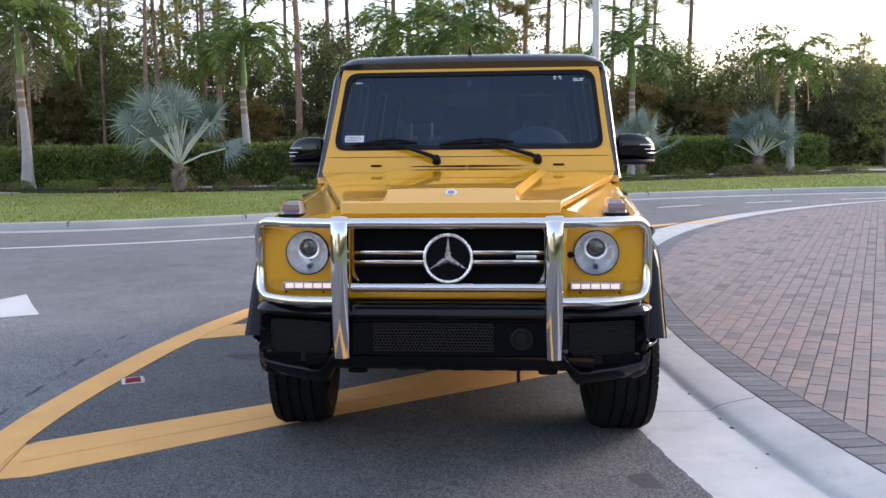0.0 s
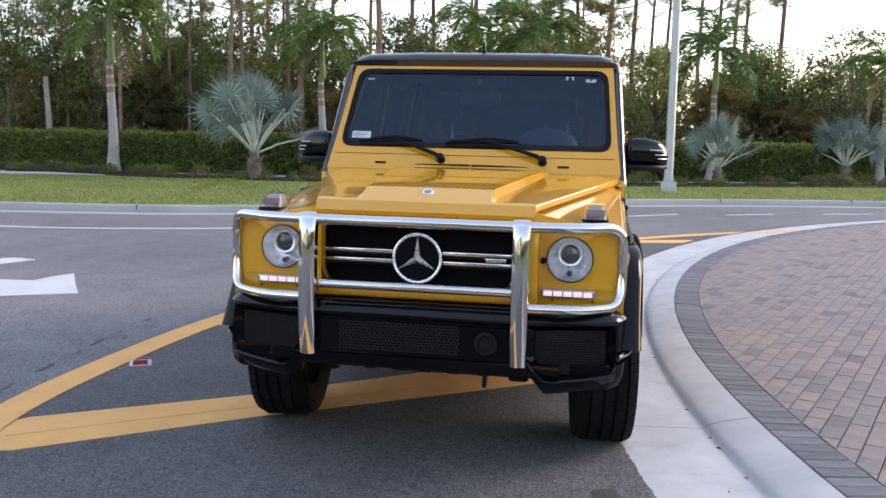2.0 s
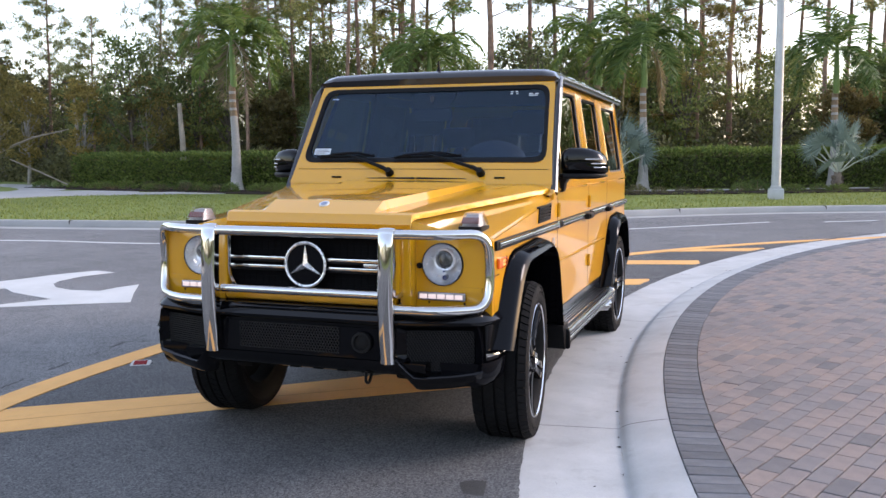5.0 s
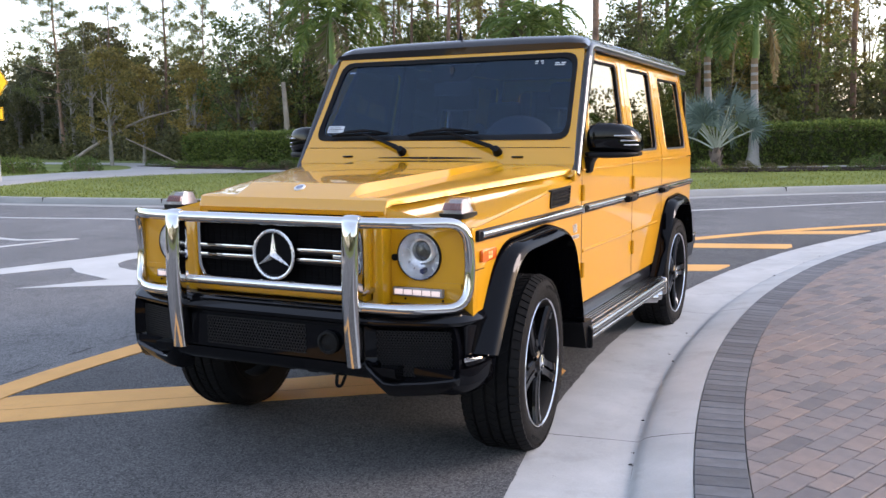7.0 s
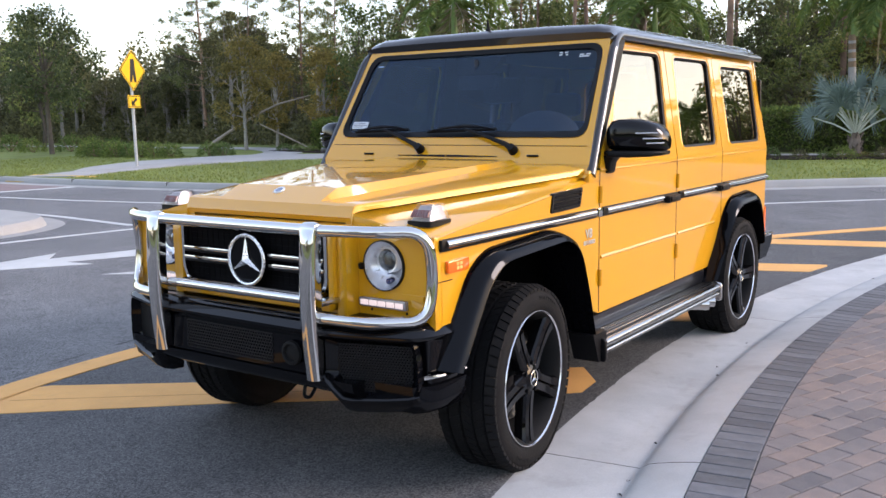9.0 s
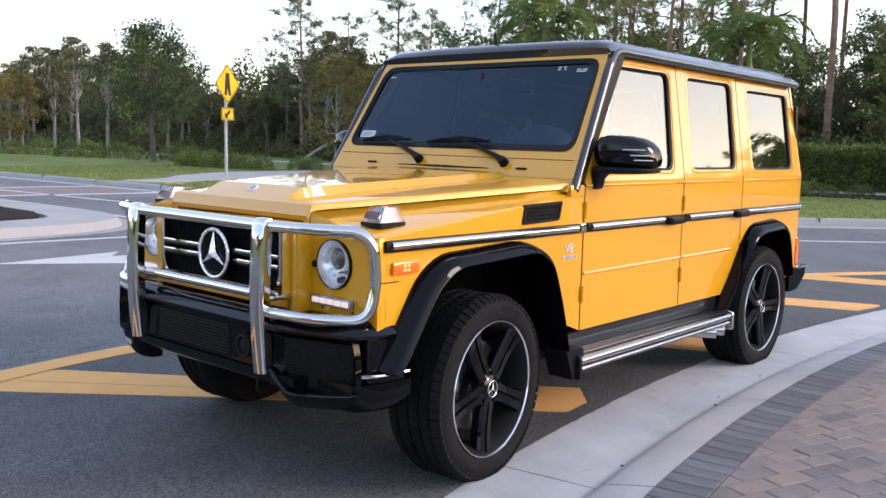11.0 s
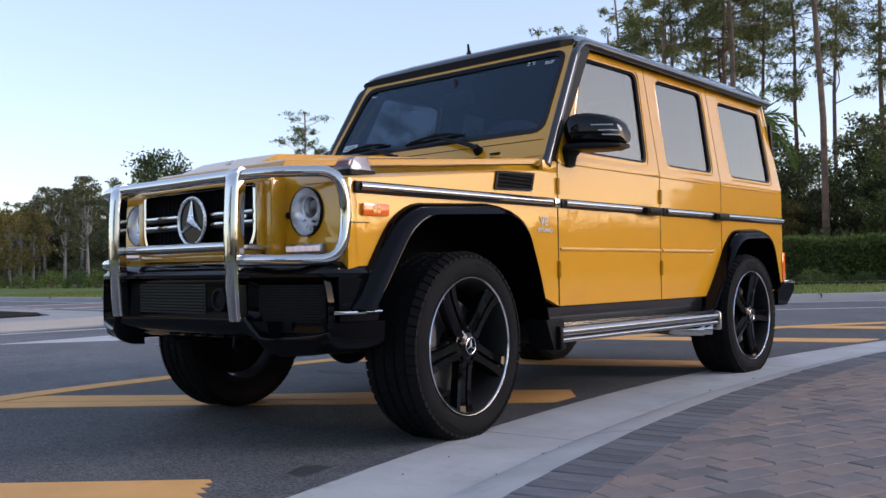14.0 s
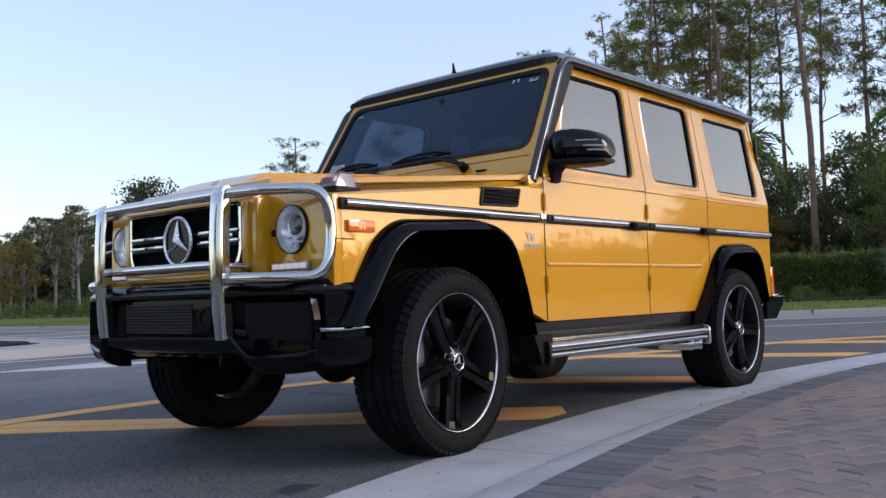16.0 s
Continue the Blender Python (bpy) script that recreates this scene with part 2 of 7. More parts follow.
SEAMY = surf("dirty_paint_seam", (0.57, 0.295, 0.09), 0.85, 0.0, 0.15, 6, 130, 0.4)
WHITE = surf("white_road_paint", (0.47, 0.47, 0.455), 0.75, 0.0, 0.10, 2, 130, 0.5, stain=((0.30, 0.30, 0.29), 3.0, 0.58, 0.85))
BRICKWALK = surf("crosswalk_brick", (0.20, 0.14, 0.13), 0.85, 0.0, 0.2, 4, 60, 0.4)
GRASS = surf("lawn_grass", (0.152, 0.190, 0.052), 0.9, 0.0, 0.30, 0.35, 45, 1.0, stain=((0.19, 0.20, 0.055), 0.6, 0.5, 0.75), spec=0.15)
BLADE = leaf("grass_blade", (0.125, 0.165, 0.042), (0.240, 0.275, 0.085))
SOIL = surf("woodland_soil", (0.075, 0.055, 0.035), 0.95, 0.0, 0.3, 0.5, 30, 0.8, spec=0.1)
MULCH = surf("dark_mulch", (0.030, 0.021, 0.016), 0.95, 0.0, 0.35, 4, 60, 1.0, spec=0.1)
TACTILE = surf("yellow_tactile_pad", (0.60, 0.36, 0.05), 0.8, 0.0, 0.1, 3, 60, 0.4)
GALV = surf("galvanised_steel", (0.42, 0.42, 0.41), 0.5, 0.35, 0.08, 4, 80)
SIGNY = surf("yellow_sign_sheeting", (0.80, 0.47, 0.01), 0.45, 0.0, 0.05, 3, 80)
SIGNK = surf("black_sign_ink", (0.015, 0.015, 0.015), 0.5, 0.0, 0.05, 3, 80)
BARK = surf("pine_bark", (0.235, 0.146, 0.102), 0.95, 0.0, 0.35, 3, 18, 1.0, piece=0.3)
OAKBARK = surf("dark_bark", (0.105, 0.085, 0.065), 0.95, 0.0, 0.25, 3, 18, 0.9, piece=0.2)
GREYBARK = surf("grey_bark", (0.27, 0.245, 0.21), 0.95, 0.0, 0.25, 3, 18, 0.9, piece=0.2)
PALMTRUNK = surf("grey_palm_trunk", (0.34, 0.32, 0.30), 0.9, 0.0, 0.2, 2, 14, 0.8, stain=((0.20, 0.185, 0.165), 2.0, 0.5, 0.8))
PALMRING = surf("tan_palm_ring", (0.25, 0.165, 0.10), 0.9, 0.0, 0.25, 4, 30, 0.6)
FANBARK = surf("rough_fan_palm_bark", (0.17, 0.13, 0.10), 0.95, 0.0, 0.3, 5, 40, 1.0)
SHAFT = surf("green_crownshaft", (0.14, 0.22, 0.05), 0.5, 0.0, 0.15, 3, 30)
DEADWOOD = surf("bleached_dead_wood", (0.33, 0.28, 0.225), 0.95, 0.0, 0.2, 3, 20, 0.8)
NEEDLE = leaf("pine_needles", (0.101, 0.123, 0.046), (0.291, 0.289, 0.096), 0.5, 0.35)
# low evening sun painted into the leaf colour
SUNGOLD = leaf("sunlit_gold_leaves", (0.145, 0.121, 0.039), (0.351, 0.273, 0.085))
OAKLEAF = leaf("broad_leaves", (0.083, 0.122, 0.043), (0.254, 0.285, 0.095))
DARKLEAF = leaf("dark_broad_leaves", (0.042, 0.064, 0.026), (0.120, 0.146, 0.056), 0.5, 0.3)
RUSTLEAF = leaf("autumn_leaves", (0.105, 0.084, 0.032), (0.225, 0.170, 0.062))
UNDERLEAF = leaf("undergrowth_leaves", (0.063, 0.071, 0.037), (0.190, 0.186, 0.088))
HEDGELEAF = leaf("hedge_leaves", (0.072, 0.122, 0.034), (0.215, 0.276, 0.077))
FROND = leaf("palm_frond", (0.070, 0.125, 0.031), (0.175, 0.238, 0.065))
DRYFROND = leaf("dry_palm_frond", (0.22, 0.17, 0.10), (0.33, 0.27, 0.17))
SILVER = leaf("silver_fan_leaf", (0.110, 0.158, 0.146), (0.235, 0.300, 0.272), 0.5, 0.2)


# ---- mesh tools ----
def put(name, bm, material, parent=None, label="", smooth=38, fix=True):
    """Links a bmesh as one mesh object, under parent if one is given."""
    if fix:
        bmesh.ops.recalc_face_normals(bm, faces=bm.faces)
    me = bpy.data.meshes.new(name)
    bm.to_mesh(me)
    bm.free()
    if smooth:
        me.shade_smooth()
        me.set_sharp_from_angle(angle=radians(smooth))
    me.materials.append(material)
    ob = new(name, me)
    ob.parent = parent
    return tagged(ob, label)


def raw(name, verts, faces, material, parent=None, label="", smooth=False):
    me = bpy.data.meshes.new(name)
    me.from_pydata(verts, [], faces)
    me.materials.append(material)
    if smooth:
        me.shade_smooth()
    ob = new(name, me)
    ob.parent = parent
    return tagged(ob, label)


def thing(name, label, category, at=(0, 0, 0), group="", kind=""):
    ob = new(name)
    ob.empty_display_size = 0.2
    ob.location = at
    return tagged(ob, label, category, group, kind)


def box(bm, c, s, bevel=0.0, turn=(0, 0, 0), seg=2):
    m = pose(*c, *turn) @ Matrix.Diagonal((*s, 1))
    vs = bmesh.ops.create_cube(bm, size=1.0, matrix=m)["verts"]
    if bevel:
        es = list({e for v in vs for e in v.link_edges})
        bmesh.ops.bevel(bm, geom=es, offset=bevel, segments=seg, affect="EDGES", profile=0.6)
    return bm


def cyl(bm, a, b, ra, rb=None, n=16, caps=True):
    a, b = Vector(a), Vector(b)
    q = (b - a).to_track_quat("Z", "Y").to_matrix().to_4x4()
    m = Matrix.Translation((a + b) / 2) @ q
    bmesh.ops.create_cone(bm, cap_ends=caps, segments=n, radius1=ra, radius2=ra if rb is None else rb, depth=(b - a).length, matrix=m)
    return bm


def fillet(pts, rad, k=5):
    """A polyline with its corners rounded."""
    pts = [Vector(p) for p in pts]
    out = [pts[0]]
    for a, b, c in zip(pts, pts[1:], pts[2:]):
        u, w = (a - b), (c - b)
        r = min(rad, u.length * 0.48, w.length * 0.48)
        p, q = b + u.normalized() * r, b + w.normalized() * r
        for i in range(k + 1):
            t = i / k
            out.append(p * (1 - t) ** 2 + b * 2 * t * (1 - t) + q * t * t)
    return out + [pts[-1]]


def tube(bm, pts, r, n=12, flat=1.0, closed=False, up=(0, 0, 1)):
    """A round or flattened bar along a polyline; r may be a list."""
    pts = [Vector(p) for p in pts]
    rings, side = [], None
    for i, p in enumerate(pts):
        if closed:
            d = pts[(i + 1) % len(pts)] - pts[i - 1]
        else:
            d = pts[min(i + 1, len(pts) - 1)] - pts[max(i - 1, 0)]
        d.normalize()
        if side is None:
            side = d.cross(Vector(up))
            if side.length < 1e-4:
                side = d.cross(Vector((1, 0, 0)))
        side = (side - d * side.dot(d)).normalized()
        top = side.cross(d)
        rr = r[i] if isinstance(r, (list, tuple)) else r
        rings.append([bm.verts.new(p + side * math.cos(a) * rr + top * math.sin(a) * rr * flat) for a in (2 * math.pi * j / n for j in range(n))])
    pairs = list(zip(rings, rings[1:])) + ([(rings[-1], rings[0])] if closed else [])
    for a, b in pairs:
        for j in range(n):
            bm.faces.new((a[j], a[(j + 1) % n], b[(j + 1) % n], b[j]))
    if not closed:
        bm.faces.new(rings[0])
        bm.faces.new(rings[-1][::-1])
    return bm


def loft(bm, rows, closed=False):
    """Quads between rows of points."""
    vs = [[bm.verts.new(p) for p in row] for row in rows]
    for a, b in zip(vs, vs[1:]):
        n = len(a)
        for j in range(n if closed else n - 1):
            bm.faces.new((a[j], a[(j + 1) % n], b[(j + 1) % n], b[j]))
    return vs


def slab(bm, pts, move):
    """A flat outline made thick."""
    a = [bm.verts.new(p) for p in pts]
    b = [bm.verts.new(Vector(p) + Vector(move)) for p in pts]
    bm.faces.new(a)
    bm.faces.new(b[::-1])
    for j in range(len(a)):
        k = (j + 1) % len(a)
        bm.faces.new((a[j], b[j], b[k], a[k]))
    return bm


def band(bm, outer, inner, move):
    """A plate between two outlines of as many points, made thick."""
    mv = Vector(move)
    loops = [[Vector(p) for p in outer], [Vector(p) for p in inner], [Vector(p) + mv for p in inner], [Vector(p) + mv for p in outer]]
    loft(bm, loops + [loops[0]], closed=True)
    bmesh.ops.remove_doubles(bm, verts=bm.verts, dist=1e-5)
    return bm


def rrect(a0, b0, a1, b1, r, k=4):
    """A rounded rectangle as 2D points."""
    out = []
    for (ca, cb, s) in ((a1 - r, b1 - r, 0), (a0 + r, b1 - r, 90), (a0 + r, b0 + r, 180), (a1 - r, b0 + r, 270)):
        for i in range(k + 1):
            t = radians(s + 90 * i / k)
            out.append((ca + r * math.cos(t), cb + r * math.sin(t)))
    return out


def round2(poly, r, k=4):
    """A 2D outline with its corners rounded."""
    out, n = [], len(poly)
    for i in range(n):
        a, b, c = Vector(poly[i - 1]), Vector(poly[i]), Vector(poly[(i + 1) % n])
        u, w = a - b, c - b
        q = min(r, u.length * 0.45, w.length * 0.45)
        p0, p1 = b + u.normalized() * q, b + w.normalized() * q
        for j in range(k + 1):
            t = j / k
            out.append(tuple(p0 * (1 - t) ** 2 + b * 2 * t * (1 - t) + p1 * t * t))
    return out


def fill(bm, outlines, place, move):
    """A sheet inside 2D outlines (the first the edge, the rest holes), put in place and made thick."""
    own = []
    for line in outlines:
        vs = [bm.verts.new(place(*p)) for p in line]
        own += [bm.edges.new((vs[i - 1], vs[i])) for i in range(len(vs))]
    faces = [f for f in bmesh.ops.triangle_fill(bm, use_beauty=True, use_dissolve=False, edges=own)["geom"] if isinstance(f, bmesh.types.BMFace)]
    more = bmesh.ops.extrude_face_region(bm, geom=faces)["geom"]
    bmesh.ops.translate(bm, verts=[v for v in more if isinstance(v, bmesh.types.BMVert)], vec=move)
    return bm


def lathe(bm, profile, centre, n=48):
    """A profile of (x, radius) turned about a line along x."""
    cx, cy, cz = centre
    rows = [[(cx + x, cy + r * math.cos(a), cz + r * math.sin(a)) for a in (2 * math.pi * j / n for j in range(n))] for x, r in profile]
    return loft(bm, rows, closed=True)


B = bmesh.new


# ---- the car ----
car = thing("suv", "boxy yellow off-road car with black roof and chrome bull bar", "car")


def xs(z):
    """Half width of the body side at a height."""
    return 0.845 if z < 1.235 else 0.845 - (z - 1.235) * 0.158


def arch(y, inner):
    """The outline of a wheel arch opening, front to back."""
    if inner:
        pts = [(-0.575, 0.555), (-0.500, 0.658), (-0.375, 0.848), (-0.270, 0.920), (0.270, 0.944), (0.385, 0.872), (0.465, 0.67), (0.530, 0.45)]
    else:
        pts = [(-0.625, 0.565), (-0.545, 0.705), (-0.420, 0.900), (-0.300, 0.972), (0.230, 0.994), (0.400, 0.940), (0.515, 0.67), (0.575, 0.45)]
    return [(y + a, b) for a, b in pts]


def rear_arch(inner):
    if inner:
        pts = [(2.26, 0.46), (2.42, 0.65), (2.59, 0.82), (2.70, 0.878), (3.08, 0.890), (3.155, 0.83), (3.205, 0.74), (3.26, 0.58)]
    else:
        pts = [(2.215, 0.44), (2.400, 0.625), (2.572, 0.855), (2.690, 0.938), (3.10, 0.957), (3.25, 0.885), (3.30, 0.74), (3.32, 0.54)]
    return pts


def smooth_line(pts, k=4):
    return [tuple(p.xy) for p in fillet([(a, b, 0) for a, b in pts], 0.09, k)]


def hood_half(y):
    return 0.472 + (y + 0.63) / 1.25 * 0.345


def hood_edge(y):
    """Height of the hood's outer edge."""
    return float(np.interp(y, [-0.640, -0.634, -0.622, -0.600, -0.500, 0.620], [1.104, 1.124, 1.147, 1.153, 1.158, 1.228]))


# fenders: side skin, top skin and wheel arch flare
FENDER = [(-0.626, 0.70), (-0.626, 1.045), (0.60, 1.165), (0.725, 1.215), (0.725, 0.525), (0.62, 0.50)]
for s in (1, -1):
    bm = B()
    line = FENDER[:5] + [(a * 0.97, b - 0.02) for a, b in smooth_line(arch(0, False))[::-1] if b > 0.60]
    fill(bm, [line], lambda a, b: (s * 0.845, a, b), (-s * 0.03, 0, 0))
    rows = []
    for i in range(14):
        y = -0.63 + i / 13 * 1.27
        zt = 1.055 + (y + 0.62) * 0.098
        h = min(hood_half(y), 0.80) - 0.015
        lip = hood_edge(max(y, -0.60))
        rows.append([(s * 0.845, y, zt - 0.028), (s * 0.838, y, zt - 0.010), (s * 0.822, y, zt), (s * (h * 0.35 + 0.815 * 0.65), y, zt * 0.72 + (lip - 0.040) * 0.28), (s * (h + 0.010), y, lip - 0.031), (s * (h - 0.02), y, lip - 0.036), (s * (h - 0.03), y, zt - 0.05)])
    rows.insert(0, [(x, -0.633, min(z, 1.040)) for x, _, z in rows[0]])
    loft(bm, rows)
    box(bm, (s * 0.835, 0.665, 1.19), (0.03, 0.12, 0.06), 0.01)
    box(bm, (s * 0.828, -0.602, 0.878), (0.036, 0.05, 0.35), 0.012)
    put("front_fender", bm, PAINT, car)
    bm = B()
    box(bm, (s * 0.8455, -0.572, 0.885), (0.0024, 0.108, 0.004))
    put("panel_seam", bm, DARK, car)
    for nm, outer, inner in (("front_flare", arch(0, False), arch(0, True)), ("rear_flare", rear_arch(False), rear_arch(True))):
        bm = B()
        o, i = smooth_line(outer), smooth_line(inner)
        part_way = lambda k: [(a + (c - a) * k, b + (d - b) * k) for (a, b), (c, d) in zip(o, i)]
        loft(bm, [[(s * 0.842, *p) for p in o]] + [[(s * x, *p) for p in part_way(k)] for x, k in ((0.850, 0.015), (0.870, 0.12), (0.894, 0.28), (0.907, 0.40), (0.914, 0.49), (0.919, 0.60), (0.924, 0.76), (0.9275, 0.88), (0.930, 0.95))] + [[(s * 0.929, *p) for p in i],
                  [(s * 0.920, *p) for p in i], [(s * 0.80, *p) for p in i], [(s * 0.70, *p) for p in i]])
        put(nm, bm, GLOSS, car, smooth=50)
    for y0, y1 in ((-0.56, 0.55), (2.28, 3.28)):
        bm = B()
        box(bm, (s * 0.60, (y0 + y1) / 2, 0.955), (0.40, y1 - y0, 0.02))
        box(bm, (s * 0.405, (y0 + y1) / 2, 0.72), (0.02, y1 - y0, 0.48))
        box(bm, (s * 0.60, y0, 0.75), (0.40, 0.02, 0.42))
        box(bm, (s * 0.60, y1, 0.72), (0.40, 0.02, 0.48))
        put("wheel_housing", bm, DARK, car)

# doors and rear quarter with their windows
WIN = {
    "front_door": [(0.872, 1.281), (1.622, 1.281), (1.660, 1.803), (1.108, 1.803)],
    "rear_door": [(1.845, 1.283), (2.435, 1.283), (2.460, 1.798), (1.865, 1.798)],
    "rear_quarter": [(2.692, 1.277), (3.355, 1.277), (3.355, 1.776), (2.676, 1.776)],
}
LOW = {
    "front_door": [(0.735, 0.525), (1.737, 0.525), (1.737, 1.235), (0.735, 1.235)],
    "rear_door": [(1.745, 0.525), (2.300, 0.525), (2.410, 0.632), (2.528, 0.788), (2.528, 1.235), (1.745, 1.235)],
    "rear_quarter": [(2.536, 1.235), (2.536, 0.795)] + [(a + (0.01 if a < 2.8 else -0.02), b - 0.02) for a, b in smooth_line(rear_arch(False)) if a > 2.545] + [(3.52, 0.56), (3.52, 1.235)],
}
UP = {
    "front_door": [(0.735, 1.235), (1.737, 1.235), (1.737, 1.845), (1.105, 1.845)],
    "rear_door": [(1.745, 1.235), (2.528, 1.235), (2.528, 1.845), (1.745, 1.845)],
    "rear_quarter": [(2.536, 1.235), (3.52, 1.235), (3.44, 1.845), (2.536, 1.845)],
}
SPANS = {"front_door": (0.745, 1.475, 1.565), "rear_door": (1.76, 2.36, 2.43), "rear_quarter": (2.545, 3.50, None)}


def grown(poly, d):
    c = Vector((sum(p[0] for p in poly) / len(poly), sum(p[1] for p in poly) / len(poly)))
    return [(p[0] + (d if p[0] > c.x else -d), p[1] + (d if p[1] > c.y else -d)) for p in poly]


for s in (1, -1):
    for nm in ("front_door", "rear_door", "rear_quarter"):
        bm = B()
        fill(bm, [LOW[nm]], lambda a, b: (s * xs(b), a, b), (-s * 0.035, 0, 0))
        hole = round2(WIN[nm], 0.055)
        fill(bm, [UP[nm], hole], lambda a, b: (s * xs(b), a, b), (-s * 0.05, 0, 0))
        rim_out, rim_in = round2(grown(WIN[nm], 0.020), 0.06), round2(grown(WIN[nm], 0.010), 0.055)
        band(bm, [(s * (xs(b) + 0.001), a, b) for a, b in rim_out], [(s * (xs(b) + 0.003), a, b) for a, b in rim_in], (-s * 0.006, 0, 0))
        y0, y1, grip = SPANS[nm]
        yy1 = {"front_door": 1.73, "rear_door": 2.40, "rear_quarter": 2.40}[nm]
        if nm != "rear_quarter":
            tube(bm, [(s * 0.842, y0, 0.797), (s * 0.842, yy1, 0.797)], 0.011, 8)
        box(bm, (s * 0.846, (LOW[nm][0][0] + LOW[nm][1][0]) / 2 if nm != "rear_quarter" else 3.02, 1.215), (0.010, (LOW[nm][1][0] - LOW[nm][0][0] if nm == "front_door" else 0.775) if nm != "rear_quarter" else 0.97, 0.010), 0.003)
        panel = put(nm if nm != "rear_quarter" else "rear_quarter_panel", bm, PAINT, car)
        bm = B()
        seal = round2(grown(WIN[nm], -0.012), 0.045)
        band(bm, [(s * (xs(b) - 0.002), a, b) for a, b in hole], [(s * (xs(b) - 0.008), a, b) for a, b in seal], (-s * 0.03, 0, 0))
        put("window_seal", bm, SATIN, panel)
        bm = B()
        slab(bm, [(s * (xs(b) - 0.018), a, b) for a, b in round2(grown(WIN[nm], 0.002), 0.055)], (-s * 0.004, 0, 0))
        pane = put("window_pane", bm, FRONTGLASS if nm == "front_door" else SIDEGLASS, panel, "tinted window glass mirroring the sky", smooth=0)
        pane.visible_shadow = False
        bm = B()
        fill(bm, [grown(UP[nm], -0.004), round2(grown(WIN[nm], -0.006), 0.05)], lambda a, b: (s * (xs(b) - 0.053), a, b), (-s * 0.006, 0, 0))
        fill(bm, [[(a, min(b, 1.232)) for a, b in LOW[nm]]], lambda a, b: (s * (xs(b) - 0.045), a, b), (-s * 0.02, 0, 0))
        put("door_card", bm, CABIN, panel)
        # rubbing strip with its chrome inlay, then the handle
        yend = {"front_door": 1.725, "rear_door": 2.52, "rear_quarter": 3.505}[nm]
        bm = B()
        box(bm, (s * 0.852, (y0 + yend) / 2, 1.018), (0.018, yend - y0, 0.044), 0.006)
        strip = put("rubbing_strip", bm, SATIN, panel)
        bm = B()
        e = grip - 0.07 if grip else yend - 0.01
        tube(bm, [(s * 0.8585, y0 + 0.03, 1.020), (s * 0.8585, e, 1.020)], 0.0155, 10, 1.0)
        put("chrome_inlay", bm, CHROME, panel)
        if grip:
            bm = B()
            box(bm, (s * 0.872, grip + 0.045, 1.012), (0.040, 0.17, 0.040), 0.010)
            box(bm, (s * 0.893, grip + 0.030, 1.014), (0.014, 0.12, 0.028), 0.006)
            cyl(bm, (s * 0.87, grip + 0.10, 1.014), (s * 0.897, grip + 0.10, 1.014), 0.013)
            put("door_handle", bm, SATIN, panel, "black pull handle with push button")
            for z in (0.70, 1.10):
                bm = B()
                cyl(bm, (s * 0.852, LOW[nm][0][0] - 0.004, z - 0.04), (s * 0.852, LOW[nm][0][0] - 0.004, z + 0.04), 0.011, n=10)
                put("hinge", bm, PAINT, panel)
    for y in (1.741, 2.532):
        bm = B()
        slab(bm, [(s * (xs(b) - 0.062), a, b) for a, b in ((y - 0.085, 1.22), (y + 0.085, 1.22), (y + 0.085, 1.85), (y - 0.085, 1.85))], (-s * 0.02, 0, 0))
        put("pillar_trim", bm, CABIN, car)
    # dark shut lines round the doors
    for y, z0, z1 in ((0.730, 0.53, 1.225), (1.741, 0.53, 1.24), (2.532, 0.80, 1.24)):
        bm = B()
        box(bm, (s * 0.826, y, (z0 + z1) / 2), (0.039, 0.0075, z1 - z0))
        put("shut_line", bm, DARK, car)
    bm = B()
    box(bm, (s * 0.826, 1.47, 0.521), (0.039, 1.48, 0.007))
    put("shut_line", bm, DARK, car)
    # strip pieces on the fender
    bm = B()
    box(bm, (s * 0.852, 0.035, 1.018), (0.018, 1.27, 0.044), 0.006)
    put("rubbing_strip", bm, SATIN, car)
    bm = B()
    tube(bm, [(s * 0.8585, -0.575, 1.020), (s * 0.8585, 0.655, 1.020)], 0.0155, 10, 1.0)
    put("chrome_inlay", bm, CHROME, car)
    bm = B()
    box(bm, (s * 0.854, 0.707, 1.018), (0.020, 0.045, 0.044), 0.005)
    put("strip_end", bm, CHROME, car)
    # side vent behind the hood
    bm = B()
    o = [(0.235, 1.055), (0.515, 1.062), (0.540, 1.150), (0.255, 1.140)]
    i = [(0.252, 1.066), (0.502, 1.073), (0.521, 1.139), (0.269, 1.130)]
    band(bm, [(s * 0.852, *p) for p in round2(o, 0.015)], [(s * 0.852, *p) for p in round2(i, 0.01)], (-s * 0.02, 0, 0))
    vent = put("side_vent", bm, SATIN, car, "black slatted vent in the fender")
    for k in range(4):
        bm = B()
        box(bm, (s * 0.846, 0.385 + k * 0.005, 1.078 + k * 0.0165), (0.018, 0.255, 0.004), 0.001, (0, s * 28, 0))
        put("vent_slat", bm, SATIN, vent)
    bm = B()
    slab(bm, [(s * 0.847, *p) for p in i], (-s * 0.003, 0, 0))
    put("vent_back", bm, DARK, vent)
    # amber side marker
    bm = B()
    box(bm, (s * 0.852, -0.492, 0.935), (0.018, 0.138, 0.048), 0.008)
    mk = put("side_marker", bm, AMBER, car, "orange side marker lamp")
    bm = B()
    for dy in (-0.013, 0.013):
        for dz in (-0.010, 0.010):
            box(bm, (s * 0.861, -0.492 + dy * 0.8, 0.935 + dz * 0.8), (0.004, 0.016, 0.012), 0.002)
    put("marker_reflector", bm, MARKER, mk)
    # sill, running board and exhaust
    bm = B()
